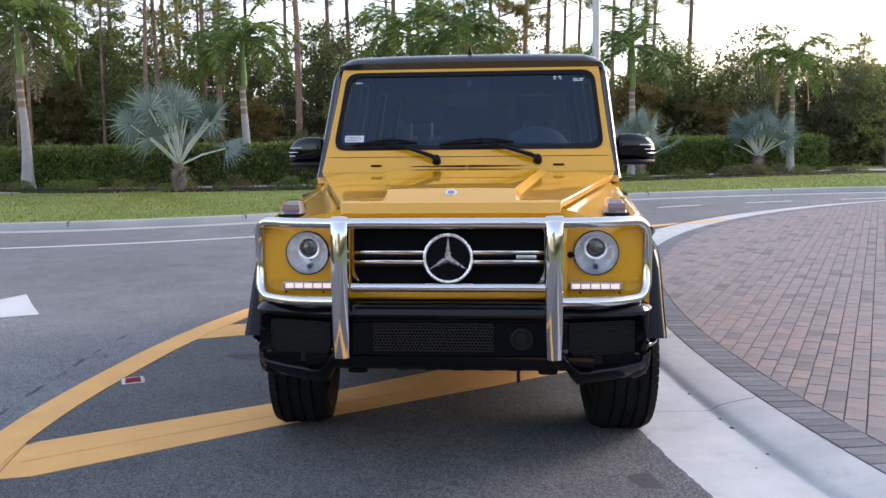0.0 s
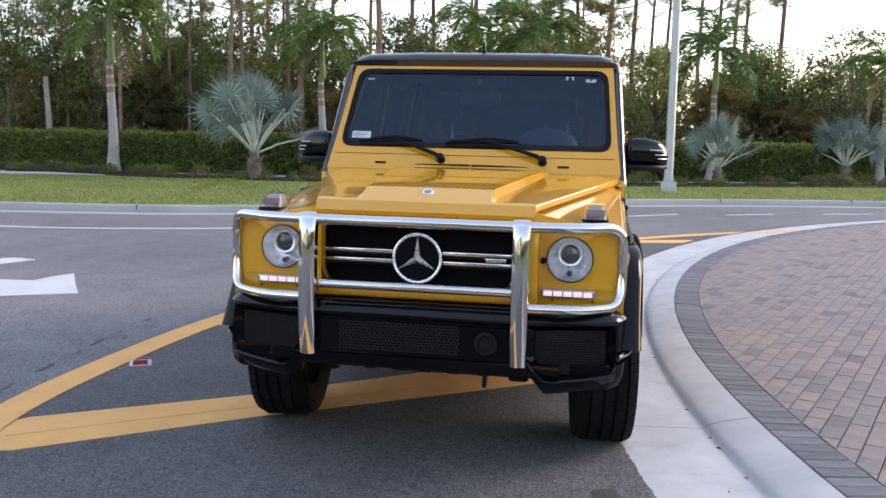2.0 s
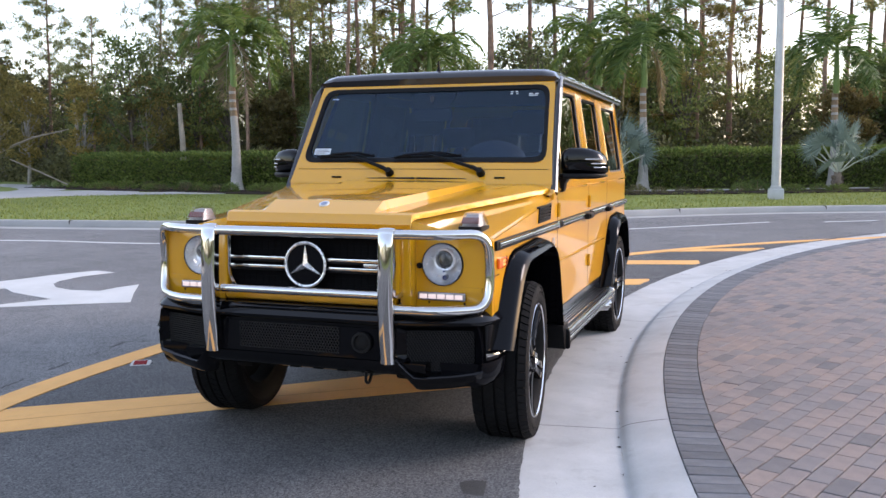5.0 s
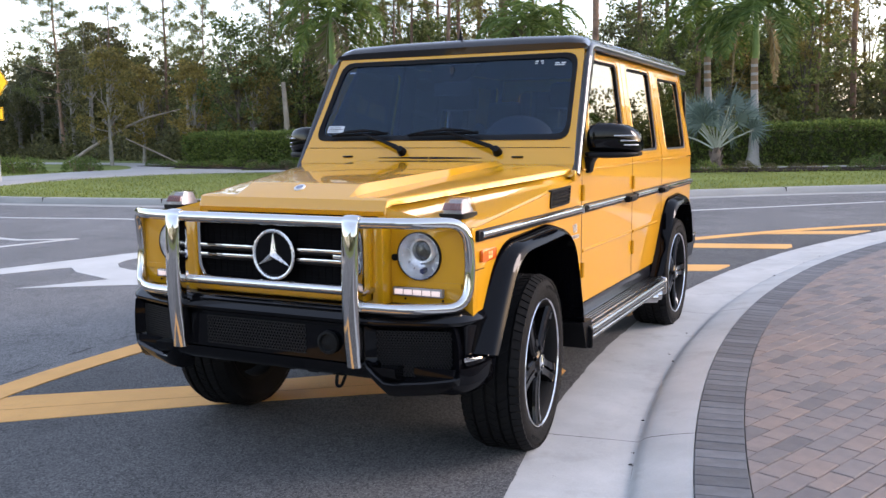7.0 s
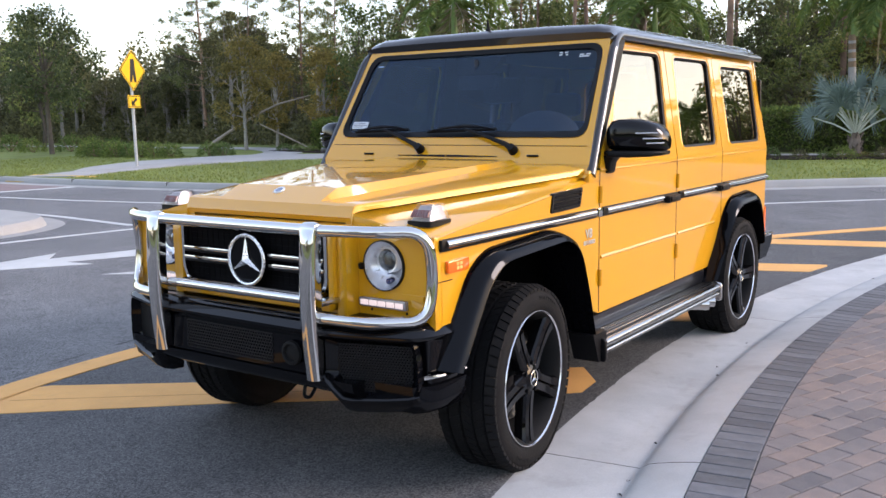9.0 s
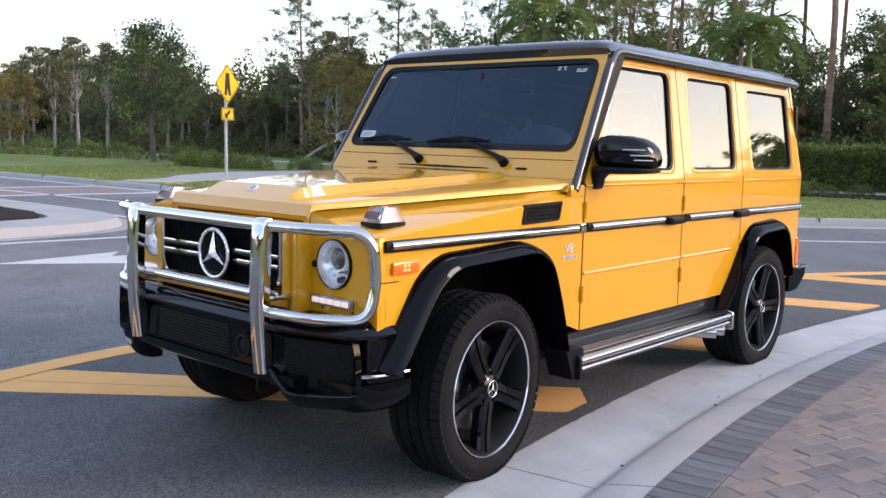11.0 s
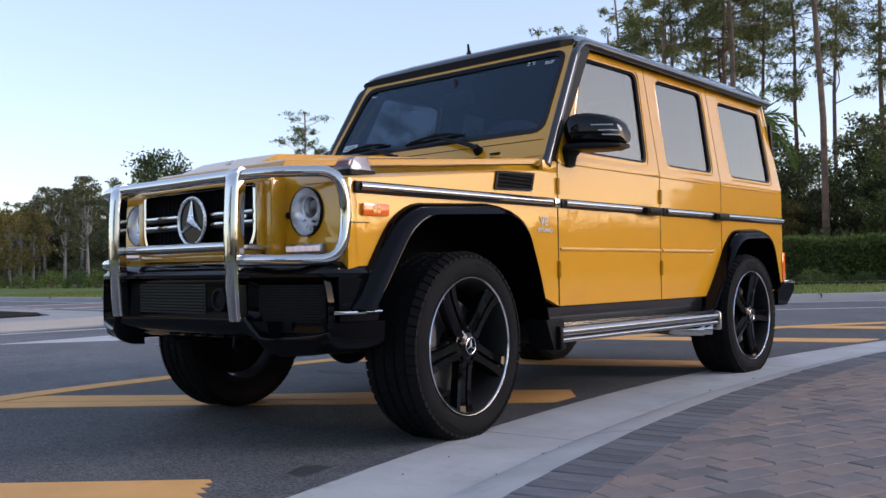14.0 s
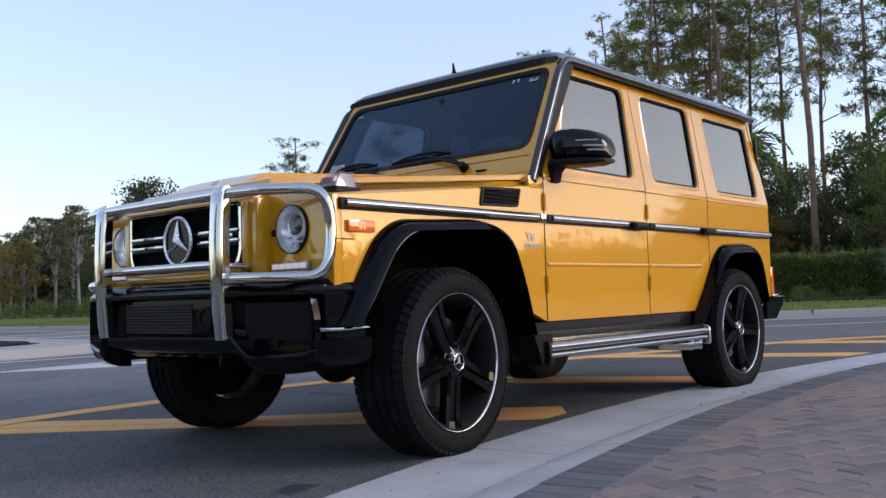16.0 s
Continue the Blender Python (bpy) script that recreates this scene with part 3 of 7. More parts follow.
    slab(bm, [(s * x, 0.62, z) for x, z in ((0.76, 0.440), (0.836, 0.440), (0.843, 0.450), (0.846, 0.500), (0.846, 0.517), (0.838, 0.522), (0.76, 0.522))], (0, 1.62, 0))
    put("sill", bm, ROOFM, car, "glossy dark sill")
    bm = B()
    slab(bm, [(s * x, 0.605, z) for x, z in ((0.79, 0.436), (0.80, 0.445), (0.915, 0.432), (0.930, 0.424), (0.934, 0.395), (0.930, 0.362), (0.90, 0.356), (0.80, 0.372))], (0, 1.65, 0))
    board = put("running_board", bm, SATIN, car, "running board with two polished steel bands")
    for nm, cx, cz, rx, rz, a0, a1 in (("upper_band", 0.926, 0.4085, 0.022, 0.0205, -62, 105), ("lower_band", 0.927, 0.3715, 0.018, 0.0135, -80, 80)):
        bm = B()
        arc = [(cx + rx * math.cos(t), cz + rz * math.sin(t)) for t in np.linspace(radians(a0), radians(a1), 11)] + [(cx - 0.006, cz)]
        slab(bm, [(s * x, 0.612, z) for x, z in arc], (0, 1.636, 0))
        put(nm, bm, POLISHED, board, "polished steel band", smooth=40)
    for x, w in ((0.902, 0.012), (0.880, 0.007), (0.864, 0.007), (0.848, 0.007)):
        bm = B()
        box(bm, (s * x, 1.43, 0.4445 - (x - 0.80) * 0.113 + 0.0015), (w, 1.60, 0.005), 0.0012, (0, s * 6.5, 0))
        put("grip_rib", bm, POLISHED, board)
    for y, e in ((0.605, -1), (2.255, 1)):
        bm = B()
        slab(bm, [(s * x, y, z) for x, z in ((0.79, 0.458), (0.875, 0.458), (0.945, 0.436), (0.953, 0.425), (0.953, 0.335), (0.945, 0.326), (0.79, 0.340))], (0, e * 0.022, 0))
        bmesh.ops.bevel(bm, geom=list(bm.edges), offset=0.003, segments=1, affect="EDGES")
        put("end_cap", bm, SATIN if e < 0 else BRUSHED, board, "black end plate" if e < 0 else "grey end plate")
    bm = B()
    slab(bm, [(s * 0.80, 0.50, 0.47), (s * 0.80, 0.64, 0.47), (s * 0.80, 0.66, 0.33), (s * 0.80, 0.56, 0.33)], (s * 0.13, 0, 0))
    put("mud_guard", bm, SATIN, car)
    for dy in (0.0, 0.11):
        bm = B()
        tube(bm, fillet([(s * 0.55, 2.02 + dy, 0.35), (s * 0.78, 1.98 + dy, 0.34), (s * 0.93, 2.08 + dy, 0.335)], 0.08), 0.036, 16)
        put("exhaust_tip", bm, CHROME, car)

# hood
HY = [-0.640, -0.634, -0.622, -0.603, -0.560, -0.525, -0.503, -0.470, -0.44, -0.34, -0.15, 0.1, 0.35, 0.60, 0.625]
bm = B()
rows = []
for y in HY:
    h = hood_half(y)
    t = max(0, (y + 0.44) / 1.06)
    edge = hood_edge(y)
    rise = min(1, max(0, (y + 0.603) / 0.100))
    if y < -0.61:
        mid = side = edge
    else:
        side = edge + 0.004 + 0.012 * t
        mid = side + (0.040 - 0.021 * t) * rise
    xd = 0.286 + 0.137 * t
    lip = h - (0.028 + 0.085 * t)
    prof = [(0, mid + 0.003 * rise), (xd * 0.6, mid + 0.002 * rise), (xd - 0.004, mid), (xd + 0.012 + 0.020 * t, side), ((xd + lip) / 2, side - 0.001), (lip, side), (h - 0.004, edge), (h, edge - 0.006), (h + 0.002, edge - 0.026)]
    rows.append([(-x, y, z) for x, z in prof[:0:-1]] + [(x, y, z) for x, z in prof])
loft(bm, rows)
first = [(x, -0.630, z - 0.020) for x, _, z in rows[0]]
loft(bm, [rows[0], first])
hood = put("hood", bm, PAINT, car, "yellow hood with a raised centre", smooth=14)
ridge = [(y, row[len(row) // 2][2]) for y, row in zip(HY, rows)]
(ya, za), (yb, zb) = ridge[4], ridge[5]
foot = Vector((0, (ya + yb) / 2, (za + zb) / 2))
rise = Vector((0, za - zb, yb - ya)).normalized()
bm = B()
cyl(bm, foot - rise * 0.003, foot + rise * 0.0035, 0.0265, 0.0245, 28)
badge = put("hood_badge", bm, BADGE, hood, "small round silver badge")
bm = B()
cyl(bm, foot + rise * 0.002, foot + rise * 0.0043, 0.0165, 0.0160, 24)
put("badge_centre", bm, BADGEBLUE, badge, "dark blue centre disc")
bm = B()
box(bm, (0, 0.0, 1.00), (1.10, 1.16, 0.10))
box(bm, (0, 0.05, 0.80), (0.78, 1.05, 0.40))
box(bm, (0, 1.45, 0.50), (1.50, 3.75, 0.10))
box(bm, (0, 0.55, 0.83), (1.50, 0.04, 0.62))
box(bm, (0, 3.35, 0.60), (1.30, 0.20, 0.30))
put("chassis", bm, DARK, car)

# turn signals on the fenders
for s in (1, -1):
    bm = B()
    lo = rrect(-0.052, -0.070, 0.052, 0.070, 0.014, 3)
    hi = rrect(-0.036, -0.040, 0.036, 0.040, 0.010, 3)
    cx, cy = s * 0.715, -0.475
    rows = [[(cx + a, cy + b, 1.094) for a, b in lo], [(cx + a * 0.98, cy + b * 0.98, 1.108) for a, b in lo], [(cx + a, cy + b + 0.012, 1.156) for a, b in hi]]
    vs = loft(bm, rows, closed=True)
    bm.faces.new(vs[-1])
    sig = put("turn_signal", bm, SMOKEGLASS, car, "smoked trapezoid turn signal", smooth=25)
    bm = B()
    slab(bm, [(cx + a * 1.06, cy + b * 1.06, 1.074) for a, b in lo], (0, 0, 0.021))
    put("signal_base", bm, SATIN, sig)
    bm = B()
    vs = loft(bm, [[(cx + a * 0.85, cy + b * 0.85, 1.096) for a, b in lo], [(cx + a * 0.8, cy + b * 0.8 + 0.012, 1.148) for a, b in hi]], closed=True)
    bm.faces.new(vs[-1])
    put("signal_insert", bm, SIGNALIN, sig, smooth=20)
    bm = B()
    slab(bm, [(cx - 0.040, cy - 0.0635, 1.108), (cx + 0.040, cy - 0.0635, 1.108), (cx + 0.036, cy - 0.048, 1.132), (cx - 0.036, cy - 0.048, 1.132)], (0, 0.006, 0.003))
    put("front_lens", bm, REDLENS, sig, "dull red front lens")
    bm = B()
    for k in range(7):
        box(bm, (cx - 0.036 + k * 0.012, cy - 0.056, 1.124), (0.0025, 0.003, 0.030), 0, (-40, 0, 0))
    put("signal_ribs", bm, REDLENS, sig)

# windscreen, its surround and the cowl
def ws(a, b):
    """A point of the windscreen plane: across and height."""
    return (a, 0.727 + (b - 1.38) * 0.609, b)


bm = B()
outer = round2([(-0.838, 1.245), (0.838, 1.245), (0.762, 1.862), (-0.762, 1.862)], 0.02)
hole = round2([(-0.776, 1.370), (0.776, 1.370), (0.736, 1.832), (-0.736, 1.832)], 0.07)
band(bm, [ws(*p) for p in outer], [ws(*p) for p in hole], (0, 0.045, 0.012))
loft(bm, [[(x, 0.585, 1.188) for x in np.linspace(-0.84, 0.84, 15)], [(x, 0.640, 1.222 + 0.022 * (1 - (x / 0.84) ** 2)) for x in np.linspace(-0.84, 0.84, 15)], [(x, 0.648, 1.246) for x in np.linspace(-0.838, 0.838, 15)], [Vector(ws(x, 1.262)) + Vector((0, 0.004, 0)) for x in np.linspace(-0.836, 0.836, 15)]])
cowl = put("windscreen_surround", bm, PAINT, car)
bm = B()
inner = round2([(-0.749, 1.396), (0.749, 1.396), (0.711, 1.808), (-0.711, 1.808)], 0.065)
band(bm, [Vector(ws(*p)) + Vector((0, -0.004, 0.001)) for p in hole], [Vector(ws(*p)) + Vector((0, 0.004, 0)) for p in inner], (0, 0.02, 0.006))
put("windscreen_gasket", bm, SATIN, cowl)
bm = B()
slab(bm, [Vector(ws(*p)) + Vector((0, 0.010, 0)) for p in hole], (0, 0.005, 0.002))
pane = put("windscreen", bm, WINDSCREEN, car, "blue-tinted windscreen", smooth=0)
pane.visible_shadow = False
for x in (-0.517, 0.517):
    bm = B()
    box(bm, (x, 0.664, 1.283), (0.062, 0.012, 0.010), 0.003)
    put("washer_jet", bm, SATIN, cowl)
for x0, x1 in ((-0.315, -0.004), (0.004, 0.315)):
    bm = B()
    thin, deep = (0.0015, 0.0055) if x0 < 0 else (0.0055, 0.0015)
    slab(bm, [Vector(ws(a, b)) + Vector((0, -0.0035, 0)) for a, b in ((x0, 1.2775 - thin), (x1, 1.2775 - deep), (x1, 1.2775 + deep), (x0, 1.2775 + thin))], (0, 0.004, 0))
    put("cowl_vent", bm, SATIN, cowl)
bm = B()
box(bm, (0, 0.6955, 1.331), (1.585, 0.002, 0.0022))
put("panel_seam", bm, DARK, cowl)
bm = B()
slab(bm, [Vector(ws(a, b)) + Vector((0, 0.022, 0)) for a, b in round2([(-0.15, 1.795), (0.15, 1.795), (0.11, 1.70), (-0.11, 1.70)], 0.03)], (0, 0.06, 0.01))
put("sensor_housing", bm, SATIN, car)
bm = B()
slab(bm, [Vector(ws(a, b)) + Vector((0, 0.006, 0)) for a, b in ((-0.715, 1.418), (-0.605, 1.418), (-0.605, 1.455), (-0.715, 1.455))], (0, 0.002, 0.001))
lbl = put("windscreen_sticker", bm, WHITELBL, car, "white registration sticker")
for b, w in ((1.446, 0.080), (1.437, 0.094), (1.428, 0.070)):
    bm = B()
    slab(bm, [Vector(ws(a, z)) + Vector((0, 0.0052, 0)) for a, z in ((-0.708, b - 0.0014), (-0.708 + w, b - 0.0014), (-0.708 + w, b + 0.0014), (-0.708, b + 0.0014))], (0, 0.001, 0))
    put("sticker_bar", bm, SATIN, lbl)
for a, b, w in ((0.505, 1.792, 0.022), (0.535, 1.792, 0.022), (0.505, 1.780, 0.02), (0.54, 1.780, 0.015), (0.625, 1.778, 0.03), (0.660, 1.778, 0.03), (0.640, 1.768, 0.07), (-0.66, 1.77, 0.05)):
    bm = B()
    slab(bm, [Vector(ws(a + dx, b + dz)) + Vector((0, 0.006, 0)) for dx, dz in ((-w * 0.4, -0.0026), (w * 0.4, -0.0026), (w * 0.4, 0.0026), (-w * 0.4, 0.0026))], (0, 0.002, 0.001))
    put("glass_marking", bm, WHITELBL, car)
for x, join, lo, hi in ((-0.172, -0.455, -0.205, 0.165), (0.400, 0.085, -0.245, 0.180)):
    bm = B()
    p = [Vector(ws(x, 1.318)) + Vector((0, -0.030, 0)), Vector(ws(x - 0.035, 1.335)) + Vector((0, -0.036, 0.004)), Vector(ws(x * 0.45 + join * 0.55, 1.378)) + Vector((0, -0.034, 0)), Vector(ws(join, 1.414)) + Vector((0, -0.026, 0))]
    tube(bm, p, [0.019, 0.018, 0.013, 0.009], 8, 0.7)
    cyl(bm, Vector(ws(x, 1.305)) + Vector((0, 0.0, 0)), p[0] + Vector((0, -0.012, 0.010)), 0.026, 0.019, 14)
    wiper = put("wiper", bm, SATIN, car, "black windscreen wiper")
    bm = B()
    a, b = Vector(ws(join + lo, 1.400)) + Vector((0, -0.012, 0)), Vector(ws(join + hi, 1.412)) + Vector((0, -0.012, 0))
    tube(bm, [a, a * 0.5 + b * 0.5, b], 0.0075, 6, 1.2)
    bow = lambda k, up: a * (1 - k) + b * k + Vector((0, -0.010, 0.010 + up))
    tube(bm, [bow(0.06, -0.006), bow(0.25, 0.006), bow(0.55, 0.012), bow(0.78, 0.006), bow(0.95, -0.006)], [0.003, 0.007, 0.011, 0.007, 0.003], 6)
    put("wiper_blade", bm, SATIN, wiper)

# roof with gutters and pillar strips
bm = B()
rows = []
for i, y in enumerate([1.000, 1.012, 1.05, 1.14, 1.4, 1.9, 2.4, 2.9, 3.25, 3.40, 3.46, 3.475]):
    e = 1.868 if y > 1.03 else 1.860
    up = {0: 0.030, 1: 0.052, 2: 0.066}.get(i, 0.078)
    if i > 8:
        up = (0.068, 0.045, 0.02)[i - 9]
    w = 0.782
    prof = [(w, e - 0.012), (w + 0.004, e + 0.004), (w - 0.012, e + 0.018), (w - 0.035, e + up * 0.62), (w - 0.10, e + up * 0.86), (w * 0.5, e + up * 0.98), (0, e + up)]
    rows.append([(x, y, z) for x, z in prof] + [(-x, y, z) for x, z in prof[-2::-1]])
loft(bm, rows)
loft(bm, [rows[0], [(x * 0.97, 1.012, min(z, 1.852)) for x, _, z in rows[0]]])
loft(bm, [rows[-1], [(x, 3.44, 1.845) for x, _, z in rows[-1]]])
roof = put("roof", bm, ROOFM, car, "gloss black roof")
bm = B()
box(bm, (0, 2.23, 1.852), (1.50, 2.40, 0.010))
put("roof_lining", bm, CABIN, roof)
for s in (1, -1):
    bm = B()
    rail = fillet([(s * 0.840, 0.645, 1.195), (s * 0.791, 0.990, 1.800), (s * 0.780, 1.068, 1.870), (s * 0.786, 2.2, 1.862), (s * 0.788, 3.45, 1.852)], 0.06)
    tube(bm, rail, [0.0235 if q.y < 1.0 else 0.019 for q in rail], 10, 1.2)
    put("drip_rail", bm, ROOFM, roof)
    bm = B()
    band(bm, [(s * 0.835, 0.655, 1.215), (s * 0.79, 1.06, 1.850), (s * 0.77, 1.06, 1.850), (s * 0.82, 0.655, 1.215)], [(s * 0.835, 0.70, 1.215), (s * 0.785, 1.11, 1.850), (s * 0.765, 1.11, 1.850), (s * 0.82, 0.70, 1.215)], (0, 0.03, 0))
    put("door_pillar", bm, SATIN, car)
bm = B()
cyl(bm, (0, 1.090, 1.930), (0, 1.092, 1.950), 0.020, 0.015, 14)
tube(bm, [(0, 1.096, 1.945), (0, 1.090, 1.965), (0, 1.084, 2.002)], [0.012, 0.009, 0.005], 8)
put("antenna", bm, SATIN, roof)

# tail: back panel with its window, tail lamps, bumper
bm = B()
fill(bm, [[(-0.84, 0.56), (0.84, 0.56), (0.84, 1.235), (0.755, 1.84), (-0.755, 1.84), (-0.84, 1.235)], round2([(-0.60, 1.30), (0.60, 1.30), (0.56, 1.74), (-0.56, 1.74)], 0.06)],
     lambda a, b: (a, 3.52 - max(0, b - 1.235) * 0.13, b), (0, -0.03, 0))
tail = put("tailgate", bm, PAINT, car)
bm = B()
slab(bm, [(a, 3.51 - max(0, b - 1.235) * 0.13, b) for a, b in round2([(-0.61, 1.29), (0.61, 1.29), (0.57, 1.75), (-0.57, 1.75)], 0.06)], (0, 0.005, 0))
put("tailgate_pane", bm, SIDEGLASS, tail, smooth=0).visible_shadow = False
for s in (1, -1):
    bm = B()
    box(bm, (s * 0.815, 3.53, 0.70), (0.075, 0.06, 0.20), 0.012)
    put("tail_lamp", bm, AMBER, car, "amber and red tail lamp")
    bm = B()
    slab(bm, [(s * 0.60, 3.36, 0.43), (s * 0.60, 3.36, 0.585), (s * 0.60, 3.66, 0.595), (s * 0.60, 3.66, 0.53), (s * 0.60, 3.52, 0.43)], (s * 0.27, 0, 0))
    put("rear_bumper", bm, GLOSS, car)
    bm = B()
    box(bm, (s * 0.872, 3.56, 0.592), (0.014, 0.20, 0.020), 0.005)
    put("bumper_trim", bm, CHROME, car)
    bm = B()
    box(bm, (s * 0.795, 3.485, 1.50), (0.022, 0.03, 0.42), 0.008, (7, 0, 0))
    put("tailgate_edge", bm, SATIN, tail)

# front end: lamp panels, lamps
for s in (1, -1):
    bm = B()
    o = rrect(0.455, 0.705, 0.845, 1.055, 0.03, 4)
    hole = [(0.620 + 0.096 * math.cos(t), 0.934 + 0.096 * math.sin(t)) for t in np.linspace(0, 2 * math.pi, 40, endpoint=False)]
    fill(bm, [o, hole], lambda a, b: (s * a, -0.632 + 0.010 * max(0, a - 0.72) / 0.12, b), (0, 0.04, 0))
    loft(bm, [[(s * x, -0.60, 1.052), (s * x, -0.632, 1.050)] for x in (0.45, 0.60, 0.75, 0.84)])
    box(bm, (s * 0.47, -0.66, 0.90), (0.05, 0.09, 0.33), 0.008)
    box(bm, (s * 0.625, -0.642, 0.712), (0.38, 0.035, 0.030), 0.008)
    slab(bm, [(s * (0.500 + 0.30 * u), -0.632 - 0.007 * math.sin(math.pi * w), 0.812 + 0.022 * w) for u, w in ((0, 0), (1, 0), (1, 0.35), (1, 0.7), (1, 1), (0, 1), (0, 0.7), (0, 0.35))], (0, 0.02, 0))
    panel = put("lamp_panel", bm, PAINT, car)
    for x in (0.555, 0.720):
        bm = B()
        cyl(bm, (s * x, -0.6335, 0.762), (s * x, -0.630, 0.762), 0.005, n=10)
        put("panel_screw", bm, SATIN, panel)
    bm = B()
    cyl(bm, (s * 0.512, -0.640, 0.925), (s * 0.512, -0.634, 0.925), 0.014, n=18)
    put("panel_plug", bm, SATIN, panel)
    bm = B()
    ring = lambda r, y: [(s * 0.620 + r * 0.93 * math.cos(t), y, 0.934 + r * 0.93 * math.sin(t)) for t in np.linspace(0, 2 * math.pi, 48, endpoint=False)]
    loft(bm, [ring(0.1025, -0.630), ring(0.1025, -0.642), ring(0.099, -0.645), ring(0.098, -0.632)], closed=True)
    lamp = put("headlight", bm, SATIN, car, "round headlight with projector lens")
    bm = B()
    prof = [(0.0985, -0.638), (0.094, -0.622), (0.086, -0.606), (0.072, -0.592), (0.050, -0.580), (0.0005, -0.576)]
    loft(bm, [ring(r, y) for r, y in prof], closed=True)
    for a in (18, 62, 118, 162, 205, 232, 308, 335):
        t = radians(a)
        box(bm, (s * 0.620 + 0.074 * math.cos(t), -0.596, 0.934 + 0.074 * math.sin(t)), (0.005, 0.012, 0.026), 0.0015, (0, -a + 90, 0))
    put("reflector_bowl", bm, REFLECTOR, lamp, smooth=30)
    bm = B()
    eye = lambda r, y: [(s * 0.620 + r * math.cos(t), y, 0.953 + r * math.sin(t)) for t in np.linspace(0, 2 * math.pi, 36, endpoint=False)]
    loft(bm, [eye(0.052, -0.582), eye(0.051, -0.612), eye(0.048, -0.618), eye(0.041, -0.616), eye(0.039, -0.606), eye(0.039, -0.590)], closed=True)
    put("projector_ring", bm, REFLECTOR, lamp, smooth=35)
    bm = B()
    bmesh.ops.create_uvsphere(bm, u_segments=24, v_segments=12, radius=0.0385, matrix=Matrix.Translation((s * 0.620, -0.590, 0.953)) @ Matrix.Diagonal((1, 0.6, 1, 1)))
    put("projector_lens", bm, LENS, lamp, "dark projector lens")
    bm = B()
    cyl(bm, (s * 0.620, -0.585, 0.871), (s * 0.620, -0.612, 0.871), 0.0135, 0.011, 16)
    cyl(bm, (s * 0.614, -0.585, 0.900), (s * 0.614, -0.604, 0.900), 0.006, 0.005, 12)
    put("lamp_bulb", bm, surf("blue_lamp_coating", (0.02, 0.03, 0.09), 0.2, 0, 0.1, 9, 90, 0, 1.0) if s == 1 else bpy.data.materials["blue_lamp_coating"], lamp)
    bm = B()
    vs = loft(bm, [ring(0.0985, -0.644), ring(0.080, -0.655), ring(0.045, -0.662), ring(0.006, -0.664)], closed=True)
    bm.faces.new(vs[-1])
    put("lamp_cover", bm, LAMPGLASS, lamp).visible_shadow = False
    bm = B()
    box(bm, (s * 0.617, -0.640, 0.792), (0.222, 0.022, 0.036), 0.006)
    drl = put("daytime_light", bm, LEDCASE, car, "strip of five white running lights, lit")
    for k in range(5):
        bm = B()
        box(bm, (s * 0.617 + (k - 2) * 0.041, -0.6525, 0.792), (0.036, 0.006, 0.021), 0.0028)
        put("led", bm, LED, drl)

# grille with emblem
bm = B()
o = [(-0.415, 1.058), (0.415, 1.058), (0.415, 0.86), (0.385, 0.800), (-0.385, 0.800), (-0.415, 0.86)]
i = [(-0.400, 1.046), (0.400, 1.046), (0.400, 0.865), (0.375, 0.814), (-0.375, 0.814), (-0.400, 0.865)]
band(bm, [(a, -0.722, b) for a, b in round2(o, 0.02)], [(a, -0.722, b) for a, b in round2(i, 0.02)], (0, 0.05, 0))
grille = put("grille", bm, CHROME, car, "black grille with double chrome bars")
bm = B()
slab(bm, [(a, -0.690, b) for a, b in i], (0, 0.03, 0))
for k in range(24):
    box(bm, (-0.385 + k * 0.0335, -0.687, 0.93), (0.0025, 0.010, 0.225))
for k in range(9):
    box(bm, (0, -0.687, 0.832 + k * 0.025), (0.78, 0.010, 0.0025))
put("grille_mesh", bm, CAVITY, grille)
for s in (1, -1):
    for z in (0.946, 0.906):
        bm = B()
        box(bm, (s * 0.248, -0.715, z), (0.300, 0.028, 0.015), 0.005)
        put("grille_bar", bm, CHROME, grille)
        bm = B()
        box(bm, (s * 0.248, -0.712, z - 0.013), (0.300, 0.022, 0.012), 0.003)
        put("bar_shadow_lip", bm, SATIN, grille)
bm = B()
box(bm, (0.325, -0.729, 0.926), (0.085, 0.006, 0.016), 0.002)
put("grille_badge", bm, BRUSHED, grille, "small plain silver badge bar")


